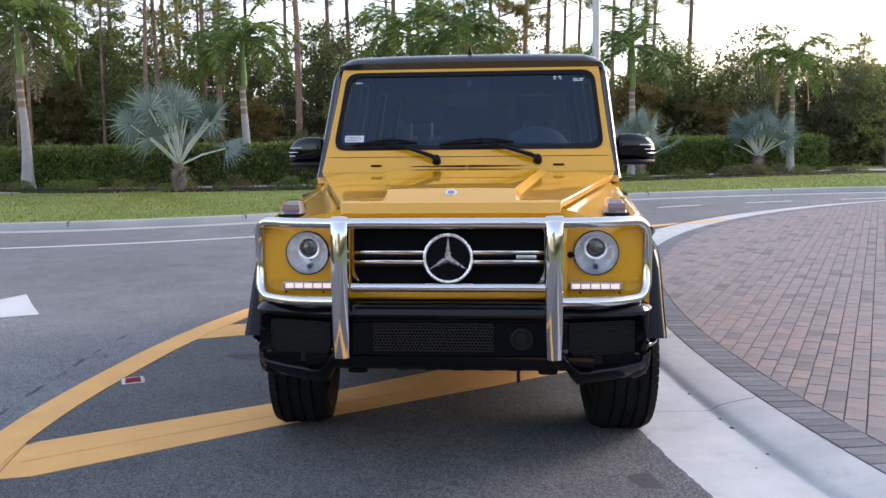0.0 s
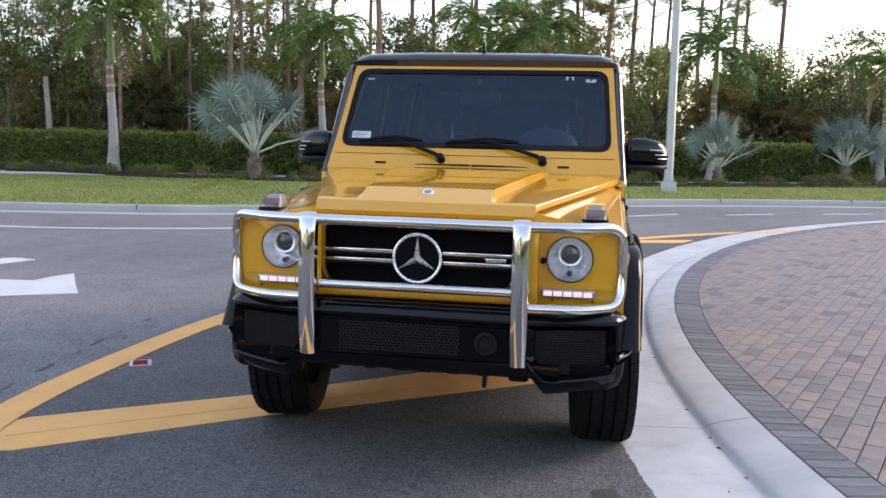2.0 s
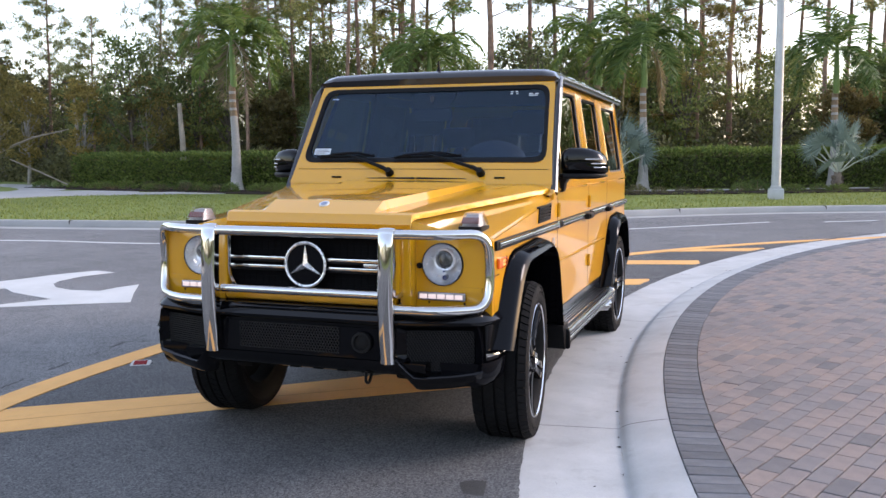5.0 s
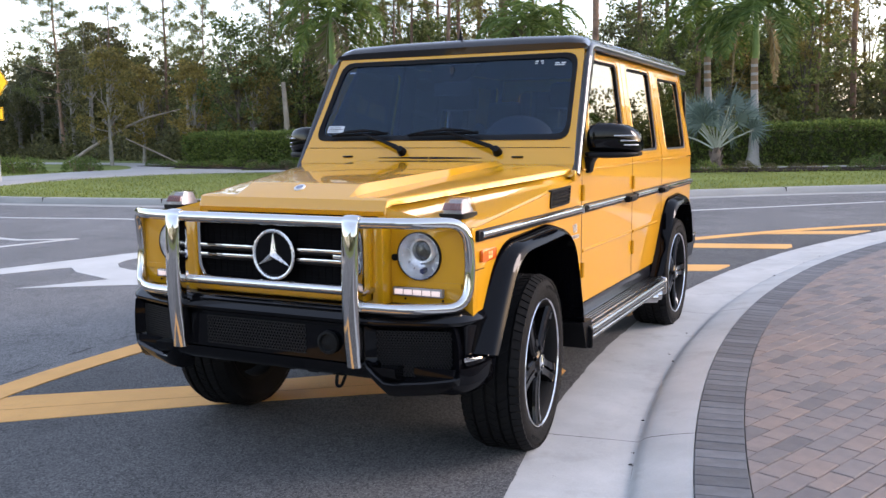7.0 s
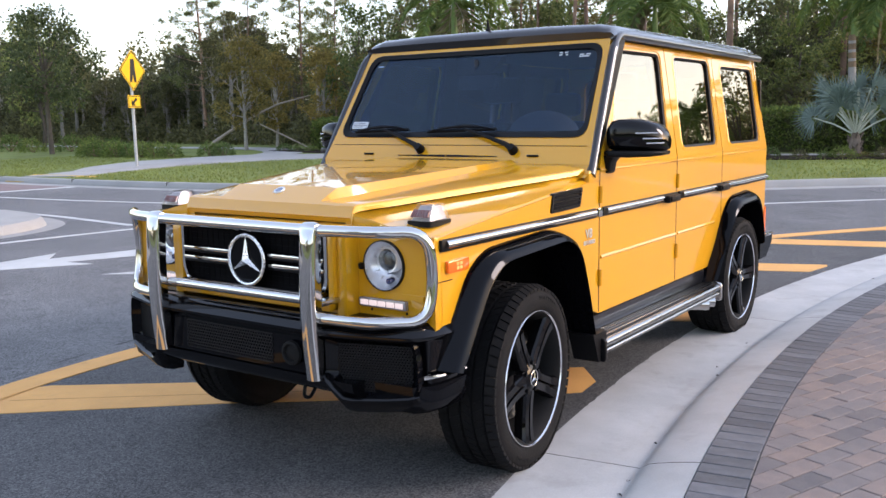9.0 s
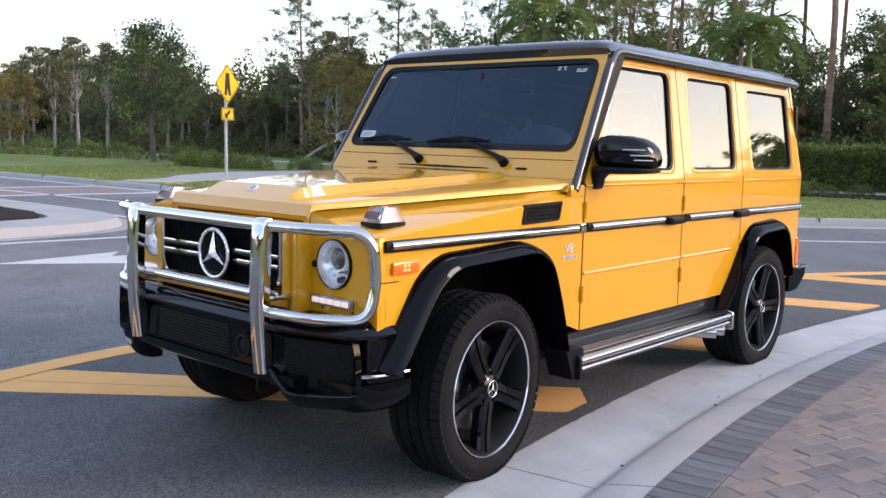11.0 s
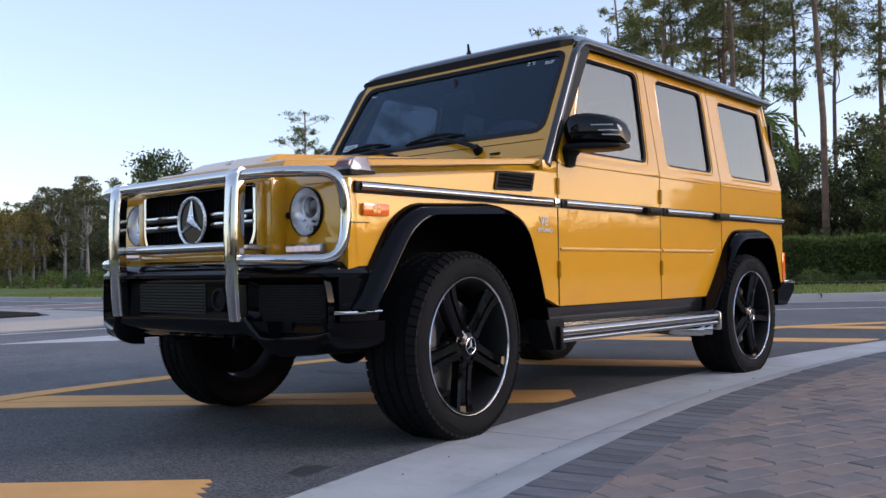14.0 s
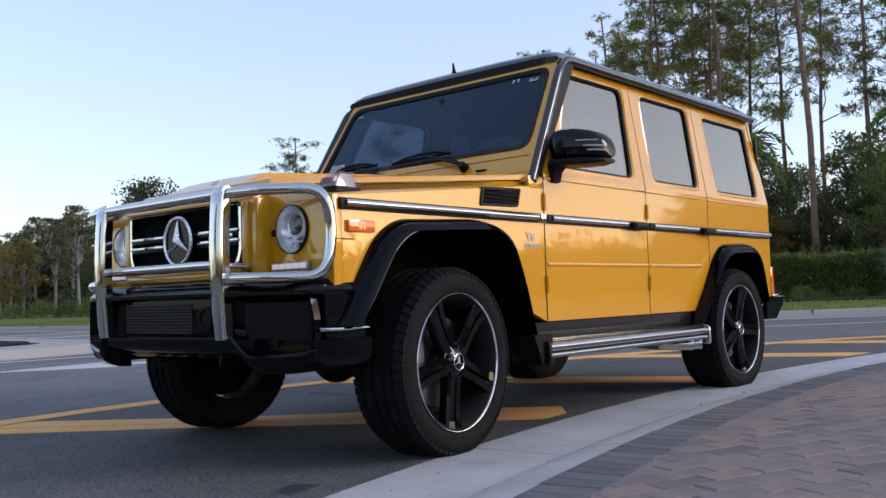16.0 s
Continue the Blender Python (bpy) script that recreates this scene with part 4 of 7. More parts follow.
def star(bm, c, r, axis, depth, wide):
    """A ring with a three-pointed star, facing along axis ('y' or 'x')."""
    put3 = (lambda a, b, d: (c[0] + a, c[1] + d, c[2] + b)) if axis == "y" else (lambda a, b, d: (c[0] + d, c[1] + a, c[2] + b))
    n = 40
    ringp = [put3(r * 0.95 * math.cos(t), r * 0.95 * math.sin(t), 0) for t in np.linspace(0, 2 * math.pi, n, endpoint=False)]
    tube(bm, ringp, r * 0.065, 8, 1.0, True, (1, 0.02, 0.03) if axis == "y" else (0, 1, 0.03))
    for k in range(3):
        t = radians(90 + 120 * k)
        tip = (r * 0.93 * math.cos(t), r * 0.93 * math.sin(t))
        for sg in (1, -1):
            u = t + sg * radians(60)
            foot = (r * wide * math.cos(u), r * wide * math.sin(u))
            top, a, b, base = put3(0, 0, depth), put3(*tip, 0), put3(*foot, 0), put3(0, 0, -depth * 0.2)
            va, vb, vt = (bm.verts.new(p) for p in (a, b, top))
            vc = bm.verts.new(base)
            for f in ((va, vb, vt), (va, vc, vb), (va, vt, vc), (vb, vc, vt)):
                bm.faces.new(f)


bm = B()
star(bm, (0, -0.742, 0.922), 0.104, "y", -0.024, 0.15)
put("emblem", bm, EMBLEM, grille, "large chrome ring emblem with three points", smooth=20)
bm = B()
cyl(bm, (0, -0.738, 0.922), (0, -0.725, 0.922), 0.098, n=40)
put("emblem_back", bm, GLOSS, grille)
bm = B()
box(bm, (0, -0.700, 0.772), (0.86, 0.060, 0.042), 0.014)
box(bm, (0, -0.66, 0.742), (0.90, 0.05, 0.03), 0.008)
for s in (1, -1):
    box(bm, (s * 0.432, -0.685, 0.92), (0.030, 0.075, 0.275), 0.008)
box(bm, (0, -0.655, 1.068), (0.95, 0.10, 0.022), 0.008)
put("grille_surround", bm, PAINT, car)

# bumper: one moulded shell, its valance, lips and centre panel
def bumper_plan(d, back):
    """The shell's outline, inset by d, its front set back between the corners."""
    h = [(0.870 - d, -0.46), (0.868 - d, -0.585), (0.846 - d, -0.668 + d * 0.5), (0.802 - d * 0.6, -0.722 + d + back), (0.50, -0.818 + d + back)]
    line = h + [(-x, y) for x, y in h[::-1]] + [(-0.70, -0.46), (-0.70, -0.56), (0.70, -0.56), (0.70, -0.46)]
    return round2(line, 0.035)


bm = B()
rows = [[(a, b, z) for a, b in bumper_plan(d, back)] for z, d, back in ((0.742, 0.060, 0), (0.738, 0.044, 0), (0.722, 0.022, 0), (0.704, 0.005, 0), (0.697, 0.0, 0), (0.690, 0.001, 0), (0.682, 0.006, 0.0), (0.676, 0.008, 0.052), (0.58, 0.010, 0.056), (0.50, 0.012, 0.058), (0.470, 0.020, 0.065), (0.440, 0.050, 0.08), (0.425, 0.075, 0.09))]
vs = loft(bm, rows, closed=True)
bm.faces.new(vs[0]); bm.faces.new(vs[-1])
bumper = put("front_bumper", bm, BUMPER, car, "gloss black front bumper with mesh intakes", smooth=32)
bm = B()
slab(bm, [(-0.45, -0.800, 0.512), (0.45, -0.800, 0.512), (0.45, -0.800, 0.672), (-0.45, -0.800, 0.672)], (0, 0.06, 0))
bmesh.ops.bevel(bm, geom=list(bm.edges), offset=0.012, segments=2, affect="EDGES")
put("centre_panel", bm, GLOSS, bumper)
bm = B()
slab(bm, [(-0.60, y, z) for y, z in ((-0.812, 0.520), (-0.806, 0.488), (-0.775, 0.462), (-0.70, 0.446), (-0.45, 0.445), (-0.45, 0.52))], (1.20, 0, 0))
put("lower_valance", bm, BUMPER, bumper, smooth=60)
for k in range(5):
    bm = B()
    box(bm, (-0.20 + k * 0.12, -0.70, 0.443), (0.05, 0.03, 0.010), 0.003)
    put("splash_tab", bm, DARK, bumper)


def lattice(bm, x0, x1, z0, z1, y, cell, r, keep):
    """A honeycomb of thin bars."""
    h = cell * 0.866
    for j in range(int((z1 - z0) / h) + 2):
        for i in range(int((x1 - x0) / (cell)) + 2):
            cx = x0 + i * cell + (cell / 2 if j % 2 else 0)
            cz = z0 + j * h
            for t in (90, 210, 330):
                a = radians(t)
                p, q = Vector((cx, y, cz)), Vector((cx + math.cos(a) * cell * 0.577, y, cz + math.sin(a) * cell * 0.577))
                if keep(p.x, p.z) and keep(q.x, q.z):
                    d = (q - p).normalized()
                    sd = Vector((-d.z, 0, d.x)) * r
                    vs = [bm.verts.new(w) for w in (p + sd, p - sd, q - sd, q + sd)]
                    ws_ = [bm.verts.new(w.co + Vector((0, 0.008, 0))) for w in vs]
                    bm.faces.new(vs)
                    for k in range(4):
                        bm.faces.new((vs[k], ws_[k], ws_[(k + 1) % 4], vs[(k + 1) % 4]))


bm = B()
lattice(bm, -0.31, 0.19, 0.545, 0.655, -0.804, 0.0145, 0.0021, lambda x, z: -0.315 < x < 0.195 and 0.54 < z < 0.66)
put("centre_mesh", bm, MESHM, bumper, smooth=0)
bm = B()
ringz = lambda r, y: [(0.305 + r * math.cos(t), y, 0.598 + r * math.sin(t)) for t in np.linspace(0, 2 * math.pi, 28, endpoint=False)]
vs = loft(bm, [ringz(0.048, -0.808), ringz(0.046, -0.822), ringz(0.036, -0.824), ringz(0.032, -0.812), ringz(0.012, -0.818)], closed=True)
bm.faces.new(vs[-1])
put("radar_sensor", bm, DARK, bumper, "round black sensor")
for s in (1, -1):
    # the angled pod: frame, recessed honeycomb, heavy lip wrapping round the corner
    face = lambda a: -0.818 + max(0, a - 0.50) * 0.325
    bm = B()
    o = [(0.446, 0.682), (0.806, 0.682), (0.822, 0.600), (0.824, 0.500), (0.800, 0.468), (0.552, 0.456), (0.470, 0.525), (0.446, 0.550)]
    i = [(0.500, 0.656), (0.776, 0.654), (0.780, 0.600), (0.780, 0.512), (0.762, 0.480), (0.566, 0.474), (0.508, 0.528), (0.500, 0.545)]
    band(bm, [(s * a, face(a) + 0.006, b) for a, b in round2(o, 0.018)], [(s * a, face(a) + 0.050, b) for a, b in round2(i, 0.018)], (0, 0.03, 0))
    pod = put("intake_surround", bm, GLOSS, bumper)
    bm = B()
    lattice(bm, 0.49, 0.80, 0.47, 0.665, 0.0, 0.0118, 0.0021, lambda x, z: 0.500 < x < 0.780 and 0.474 < z < 0.656 and z > 0.474 + max(0, 0.566 - x) * 0.95 and z > 0.480 + (x - 0.762) * 1.8)
    for v in bm.verts:
        v.co.y += face(v.co.x) + 0.044
        v.co.x *= s
    put("intake_mesh", bm, MESHM, pod, smooth=0)
    bm = B()
    slab(bm, [(s * a, face(a) + 0.064, b) for a, b in i], (0, 0.006, 0))
    put("intake_back", bm, CAVITY, pod)
    bm = B()
    rows = []
    for x, y, z, ix, iy in ((0.468, -0.818, 0.534, 0.1, 1), (0.484, -0.828, 0.520, 0.1, 1), (0.512, -0.818, 0.489, 0, 1), (0.545, -0.806, 0.458, -0.1, 1), (0.580, -0.796, 0.455, -0.3, 1), (0.70, -0.756, 0.463, -0.3, 1), (0.79, -0.725, 0.474, -0.4, 0.95), (0.816, -0.712, 0.481, -0.5, 0.87), (0.826, -0.704, 0.486, -0.6, 0.8)):
        q = (ix * ix + iy * iy) ** 0.5
        ix, iy = ix / q, iy / q
        rows.append([(s * (x + ix * d), y + iy * d, z + dz) for d, dz in ((0.048, 0.012), (0.022, 0.009), (0.006, 0.003), (0.001, -0.004), (0.006, -0.018), (0.026, -0.044), (0.052, -0.062), (0.095, -0.076), (0.15, -0.078))])
    loft(bm, rows)
    put("intake_lip", bm, BUMPER, pod, "glossy lip under the intake", smooth=35)
    bm = B()
    skirt = [(0.866, -0.46, 1, 0), (0.864, -0.585, 1, 0.1), (0.843, -0.664, 0.8, 0.6), (0.800, -0.712, 0.5, 0.9), (0.64, -0.730, 0, 1), (0.64, -0.46, 0, 0)]
    vs = loft(bm, [[(s * (x - d * kx), y + d * ky, z) for x, y, kx, ky in skirt] for z, d in ((0.515, 0.0), (0.455, 0.004), (0.425, 0.012), (0.408, 0.028), (0.400, 0.060))], closed=True)
    bm.faces.new(vs[-1])
    put("corner_skirt", bm, GLOSS, bumper)
    bm = B()
    fin = [(0.838, -0.692), (0.860, -0.672), (0.880, -0.625), (0.890, -0.57), (0.894, -0.50), (0.84, -0.50)]
    loft(bm, [[(s * (0.84 + (a - 0.84) * k), b, z) for a, b in fin] for z, k in ((0.558, 0.6), (0.557, 0.95), (0.552, 1.0), (0.547, 0.9), (0.544, 0.3))], closed=True)
    put("bumper_fin", bm, CHROME, bumper, "slim chrome fin")
    bm = B()
    cyl(bm, (s * 0.862, -0.56, 0.622), (s * 0.876, -0.56, 0.622), 0.012, n=14)
    put("parking_sensor", bm, SATIN, bumper)
bm = B()
tube(bm, fillet([(0.292, -0.735, 0.450), (0.290, -0.742, 0.405), (0.294, -0.715, 0.392), (0.292, -0.690, 0.410), (0.290, -0.66, 0.445)], 0.02), 0.007, 8)
put("tow_hook", bm, SATIN, bumper)

# bull bar
bm = B()
tube(bm, [(-0.41, -0.826, 1.076), (0.41, -0.826, 1.076)], 0.0225, 16)
guard = put("bull_bar", bm, CHROME, car, "polished chrome bull bar")
bm = B()
tube(bm, [(-0.40, -0.800, 0.808), (0.40, -0.800, 0.808)], 0.0185, 16)
put("lower_rail", bm, CHROME, guard)
for s in (1, -1):
    bm = B()
    path = fillet([(s * 0.437, -0.822, 1.076), (s * 0.66, -0.782, 1.076), (s * 0.829, -0.645, 1.074), (s * 0.834, -0.620, 0.90), (s * 0.829, -0.650, 0.748), (s * 0.66, -0.785, 0.748), (s * 0.437, -0.822, 0.752)], 0.085, 6)
    tube(bm, path, 0.0215, 16)
    put("side_loop", bm, CHROME, guard)
    bm = B()
    c = fillet([(0, -0.79, 1.085), (0, -0.822, 1.106), (0, -0.846, 1.090), (0, -0.847, 1.070)], 0.02, 4)[:-1]
    c += [Vector((0, -0.846 + 0.008 * u - 0.060 * u * (1 - u), 1.068 - 0.548 * u)) for u in np.linspace(0, 1, 14)]
    rows = []
    for k, p in enumerate(c):
        d = (c[min(k + 1, len(c) - 1)] - c[max(k - 1, 0)]).normalized()
        nrm = Vector((0, -d.z, d.y))
        h = 0.036 if p.z > 0.6 else 0.033
        e = 0.25 if p.z > 1.07 else 1.0
        rows.append([Vector((s * 0.437 + a, p.y, p.z)) + nrm * b for a, b in ((-h, 0.008), (-h * 0.97, -0.002), (-h * 0.85, -0.009 * e), (-h * 0.45, -0.016 * e), (0, -0.019 * e), (h * 0.45, -0.016 * e), (h * 0.85, -0.009 * e), (h * 0.97, -0.002), (h, 0.008), (h * 0.92, 0.040), (-h * 0.92, 0.040))])
    vs = loft(bm, rows, closed=True)
    bm.faces.new(vs[0]); bm.faces.new(vs[-1])
    put("upright", bm, CHROME, guard, smooth=45)
    bm = B()
    box(bm, (s * 0.437, -0.755, 0.80), (0.045, 0.14, 0.022), 0.006)
    put("bracket", bm, BRUSHED, guard)

# mirrors
for s in (1, -1):
    bm = B()
    rows = []
    for x, yf, yb, zb, zt in ((0.846, 0.800, 0.930, 1.322, 1.400), (0.852, 0.785, 0.945, 1.312, 1.428), (0.868, 0.776, 0.958, 1.308, 1.446), (0.900, 0.782, 0.972, 1.307, 1.454), (0.960, 0.800, 0.990, 1.306, 1.453), (1.020, 0.832, 1.006, 1.304, 1.442), (1.055, 0.862, 1.012, 1.303, 1.426), (1.078, 0.895, 1.012, 1.303, 1.402), (1.090, 0.930, 1.005, 1.310, 1.372)):
        r_ = min(0.045, (zt - zb) * 0.42, (yb - yf) * 0.42)
        rows.append([(s * x, a, b) for a, b in rrect(yf, zb, yb, zt, r_, 4)])
    vs = loft(bm, rows, closed=True)
    bm.faces.new(vs[0]); bm.faces.new(vs[-1])
    mir = put("side_mirror", bm, BUMPER, car, "gloss black door mirror", smooth=50)
    bm = B()
    slab(bm, [(s * x, y, z) for x, y, z in ((0.872, 0.966, 1.325), (1.060, 1.016, 1.320), (1.060, 1.016, 1.395), (0.872, 0.966, 1.430))], (0, 0.004, 0))
    put("mirror_glass", bm, REFLECTOR, mir)
    bm = B()
    vs = loft(bm, [[(s * x, a, b) for a, b in rrect(yf, zb, yb, zt, 0.010, 3)] for x, yf, yb, zb, zt in ((0.842, 0.782, 0.915, 1.286, 1.304), (0.868, 0.764, 0.945, 1.276, 1.307), (0.96, 0.786, 0.985, 1.274, 1.3055), (1.040, 0.842, 1.008, 1.276, 1.304), (1.086, 0.905, 1.005, 1.284, 1.302))], closed=True)
    bm.faces.new(vs[0]); bm.faces.new(vs[-1])
    put("mirror_base", bm, SATIN, mir)
    bm = B()
    vs = loft(bm, [[(s * a, b, z) for a, b in rrect(0.838, ya, xb, yb, 0.008, 3)] for z, xb, ya, yb in ((1.198, 0.858, 0.800, 0.850), (1.205, 0.866, 0.792, 0.860), (1.250, 0.872, 0.785, 0.868), (1.282, 0.892, 0.778, 0.885))], closed=True)
    bm.faces.new(vs[0]); bm.faces.new(vs[-1])
    put("mirror_foot", bm, SATIN, mir)
    for z, x0, x1 in ((1.388, 0.985, 1.068), (1.362, 1.015, 1.082), (1.340, 1.030, 1.086)):
        bm = B()
        yv = lambda x: float(np.interp(x, [0.96, 1.02, 1.055, 1.078, 1.09], [0.800, 0.832, 0.862, 0.895, 0.930]))
        xm = (x0 + x1) / 2
        tube(bm, [(s * x, yv(x) - 0.0005, z) for x in np.linspace(x0, x1, 6)], 0.0035, 6)
        put("mirror_signal", bm, LAMPCHROME, mir, "thin clear repeater lamp strip")

# cabin
bm = B()
box(bm, (0, 0.985, 1.20), (1.46, 0.44, 0.26), 0.06)
dash = put("dashboard", bm, CABIN, car)
bm = B()
bmesh.ops.create_uvsphere(bm, u_segments=28, v_segments=14, radius=1.0, matrix=Matrix.Translation((0.395, 1.0, 1.375)) @ Matrix.Diagonal((0.195, 0.15, 0.128, 1)))
put("instrument_cowl", bm, COWLTOP, dash, "grey domed instrument cowl", smooth=60)
bm = B()
tube(bm, [(0.40 + 0.185 * math.cos(t), 1.17 + 0.07 * math.sin(t), 1.235 + 0.17 * math.sin(t)) for t in np.linspace(0, 2 * math.pi, 32, endpoint=False)], 0.016, 8, 1, True, (0, 1, 0))
for a in (0, 180, 270):
    t = radians(a)
    tube(bm, [(0.40, 1.165, 1.23), (0.40 + 0.18 * math.cos(t), 1.17 + 0.068 * math.sin(t), 1.235 + 0.165 * math.sin(t))], 0.018, 8)
cyl(bm, (0.40, 1.15, 1.225), (0.40, 1.19, 1.235), 0.06, 0.05)
put("steering_wheel", bm, LEATHER, car)
for x, y in ((0.405, 1.55), (-0.385, 1.55), (0.42, 2.45), (-0.42, 2.45)):
    bm = B()
    box(bm, (x, y - 0.05, 0.80), (0.52, 0.52, 0.16), 0.05)
    box(bm, (x, y + 0.24, 1.13), (0.50, 0.14, 0.62), 0.06, (-12, 0, 0))
    seat = put("seat", bm, LEATHER, car)
    bm = B()
    top = 0.085 if y < 2 else 0
    box(bm, (x, y + 0.33, 1.555 + top), (0.27, 0.10, 0.17), 0.045)
    put("headrest", bm, LEATHER, seat)
    bm = B()
    for dx in (-0.075, 0.075):
        cyl(bm, (x + dx, y + 0.29, 1.40), (x + dx, y + 0.315, 1.49 + top), 0.0085, n=8)
    put("headrest_post", bm, CHROME, seat)
bm = B()
box(bm, (0, 0.985, 1.66), (0.24, 0.04, 0.075), 0.018)
cyl(bm, (0, 0.97, 1.70), (0, 0.965, 1.78), 0.012)
put("inner_mirror", bm, CABIN, car)
bm = B()
cyl(bm, (0.21, 0.86, 1.425), (0.21, 0.875, 1.43), 0.035, n=20)
cyl(bm, (0.21, 0.88, 1.34), (0.21, 0.88, 1.42), 0.012)
put("phone_mount", bm, CABIN, car)

# badge lettering on both fenders
def letters(text, size, m, material, parent, name="lettering"):
    cu = bpy.data.curves.new(name, "FONT")
    cu.body, cu.size, cu.extrude, cu.align_x, cu.align_y = text, size, 0.0015, "CENTER", "CENTER"
    tmp = new("tmp", cu)
    me = bpy.data.meshes.new_from_object(tmp.evaluated_get(bpy.context.evaluated_depsgraph_get()))
    bpy.data.objects.remove(tmp)
    me.name = name
    me.materials.clear()
    me.materials.append(material)
    ob = new(name, me)
    ob.parent = parent
    ob.matrix_local = m
    return ob


for s in (1, -1):
    letters("V8", 0.062, pose(s * 0.848, 0.612, 0.925, 90, 0, s * 90), BADGE, car, "engine_badge")
    letters("BITURBO", 0.029, pose(s * 0.848, 0.619, 0.884, 90, 0, s * 90), BADGE, car, "engine_badge")


# wheels
def build_wheel():
    """A wheel lying against x = 0 with its outer face towards +x, centre at the origin."""
    bm = B()
    cyl(bm, (-0.26, 0, 0), (-0.05, 0, 0), 0.06, 0.08)
    w = put("wheel", bm, DARK, None, "black alloy wheel with low-profile tyre")
    bm = B()
    prof = [(-0.235, 0.262), (-0.262, 0.30), (-0.268, 0.335), (-0.255, 0.368), (-0.235, 0.382), (-0.215, 0.387)]
    for a, b in ((-0.205, -0.196), (-0.150, -0.139), (-0.098, -0.087), (-0.045, -0.036)):
        prof += [(a, 0.3895), (a + 0.001, 0.3815), (b - 0.001, 0.3815), (b, 0.3895)]
    prof += [(-0.030, 0.3855), (-0.014, 0.379), (-0.001, 0.368), (0.007, 0.350), (0.010, 0.330), (0.008, 0.310), (0.004, 0.297), (-0.004, 0.288), (-0.012, 0.280)]
    lathe(bm, prof, (0, 0, 0), 96)
    tyre = put("tyre", bm, RUBBER, w, "wide black road tyre", smooth=30)
    CROWN = ([-0.255, -0.235, -0.215, -0.205, -0.036, -0.030, -0.014, -0.001], [0.368, 0.382, 0.387, 0.3895, 0.3895, 0.3875, 0.383, 0.372])
    bm = B()
    for k in range(64):
        a = 2 * math.pi * k / 64
        for x0, x1, sk, high, span in ((-0.034, 0.003, 0.06, 0.0075, 0.078), (-0.258, -0.207, -0.08, 0.006, 0.076), (-0.135, -0.101, 0.16, 0.004, 0.062), (-0.085, -0.048, -0.16, 0.004, 0.062), (-0.193, -0.153, -0.14, 0.004, 0.062)):
            pts = []
            for x, da in ((x0, 0), (x0, span), (x1, span + sk * 0.3), (x1, sk * 0.3)):
                t = a + da
                r = float(np.interp(x, CROWN[0], CROWN[1])) + high
                pts.append((x, r * math.cos(t), r * math.sin(t)))
            vs = [bm.verts.new(p) for p in pts]
            lo = [bm.verts.new((p[0], p[1] * 0.968, p[2] * 0.968)) for p in pts]
            bm.faces.new(vs)
            for j in range(4):
                bm.faces.new((vs[j], lo[j], lo[(j + 1) % 4], vs[(j + 1) % 4]))
    put("tread", bm, RUBBER, w, smooth=0)
    for k, (r, a0, a1) in enumerate(((0.338, 60, 92), (0.338, 240, 262))):
        bm = B()
        for j in range(8):
            t = radians(a0 + (a1 - a0) * j / 8)
            c = (0.0095, r * math.cos(t), r * math.sin(t))
            box(bm, c, (0.002, 0.012, 0.016), 0, (math.degrees(t) - 90, 0, 0))
        put("tyre_marking", bm, RUBBER, w, smooth=0)
    bm = B()
    lathe(bm, [(0.001, 0.2880), (0.0050, 0.2858), (0.0045, 0.2832), (-0.001, 0.2800)], (0, 0, 0), 72)
    rim = put("rim", bm, RIMLINE, w, "black five-spoke alloy wheel with machined edge")
    bm = B()
    lathe(bm, [(-0.001, 0.2800), (-0.006, 0.2735), (-0.030, 0.262), (-0.075, 0.245), (-0.235, 0.240), (-0.240, 0.262)], (0, 0, 0), 64)
    put("barrel", bm, DARK, w)
    bm = B()
    for k in range(5):
        a = radians(268 + 72 * k)
        ca, sa = math.cos(a), math.sin(a)

        def pt(r, t, x):
            return (x, r * ca - t * sa, r * sa + t * ca)
        rows = []
        for r, w0, x, g in ((0.040, 0.026, -0.012, 0.001), (0.075, 0.044, -0.014, 0.006), (0.110, 0.042, -0.016, 0.016), (0.160, 0.041, -0.016, 0.020), (0.215, 0.044, -0.014, 0.020), (0.255, 0.050, -0.009, 0.018), (0.278, 0.060, -0.004, 0.010)):
            rows.append([pt(r, -w0, x - 0.050), pt(r, -w0 * 0.98, x - 0.014), pt(r, -w0 * 0.84, x - 0.002), pt(r, -w0 * 0.16, x), pt(r, -w0 * 0.06, x - g), pt(r, w0 * 0.06, x - g), pt(r, w0 * 0.16, x), pt(r, w0 * 0.84, x - 0.002), pt(r, w0 * 0.98, x - 0.014), pt(r, w0, x - 0.050)])
        loft(bm, rows)
    put("spokes", bm, RIMM, w, smooth=14)
    bm = B()
    lathe(bm, [(-0.05, 0.085), (-0.022, 0.080), (-0.016, 0.062), (-0.010, 0.048), (-0.006, 0.042), (-0.004, 0.001)], (0, 0, 0), 40)
    put("hub", bm, RIMM, w)
    for k in range(5):
        bm = B()
        t = radians(232 + 72 * k)
        cyl(bm, (-0.03, 0.064 * math.cos(t), 0.064 * math.sin(t)), (-0.008, 0.064 * math.cos(t), 0.064 * math.sin(t)), 0.0085, n=8)
        put("wheel_bolt", bm, RIMM, w)
    bm = B()
    star(bm, (-0.002, 0, 0), 0.036, "x", 0.006, 0.16)
    put("hub_emblem", bm, CHROME, w, smooth=20)
    bm = B()
    lathe(bm, [(-0.110, 0.07), (-0.105, 0.19), (-0.130, 0.19), (-0.135, 0.07)], (0, 0, 0), 48)
    put("brake_disc", bm, DISC, w)
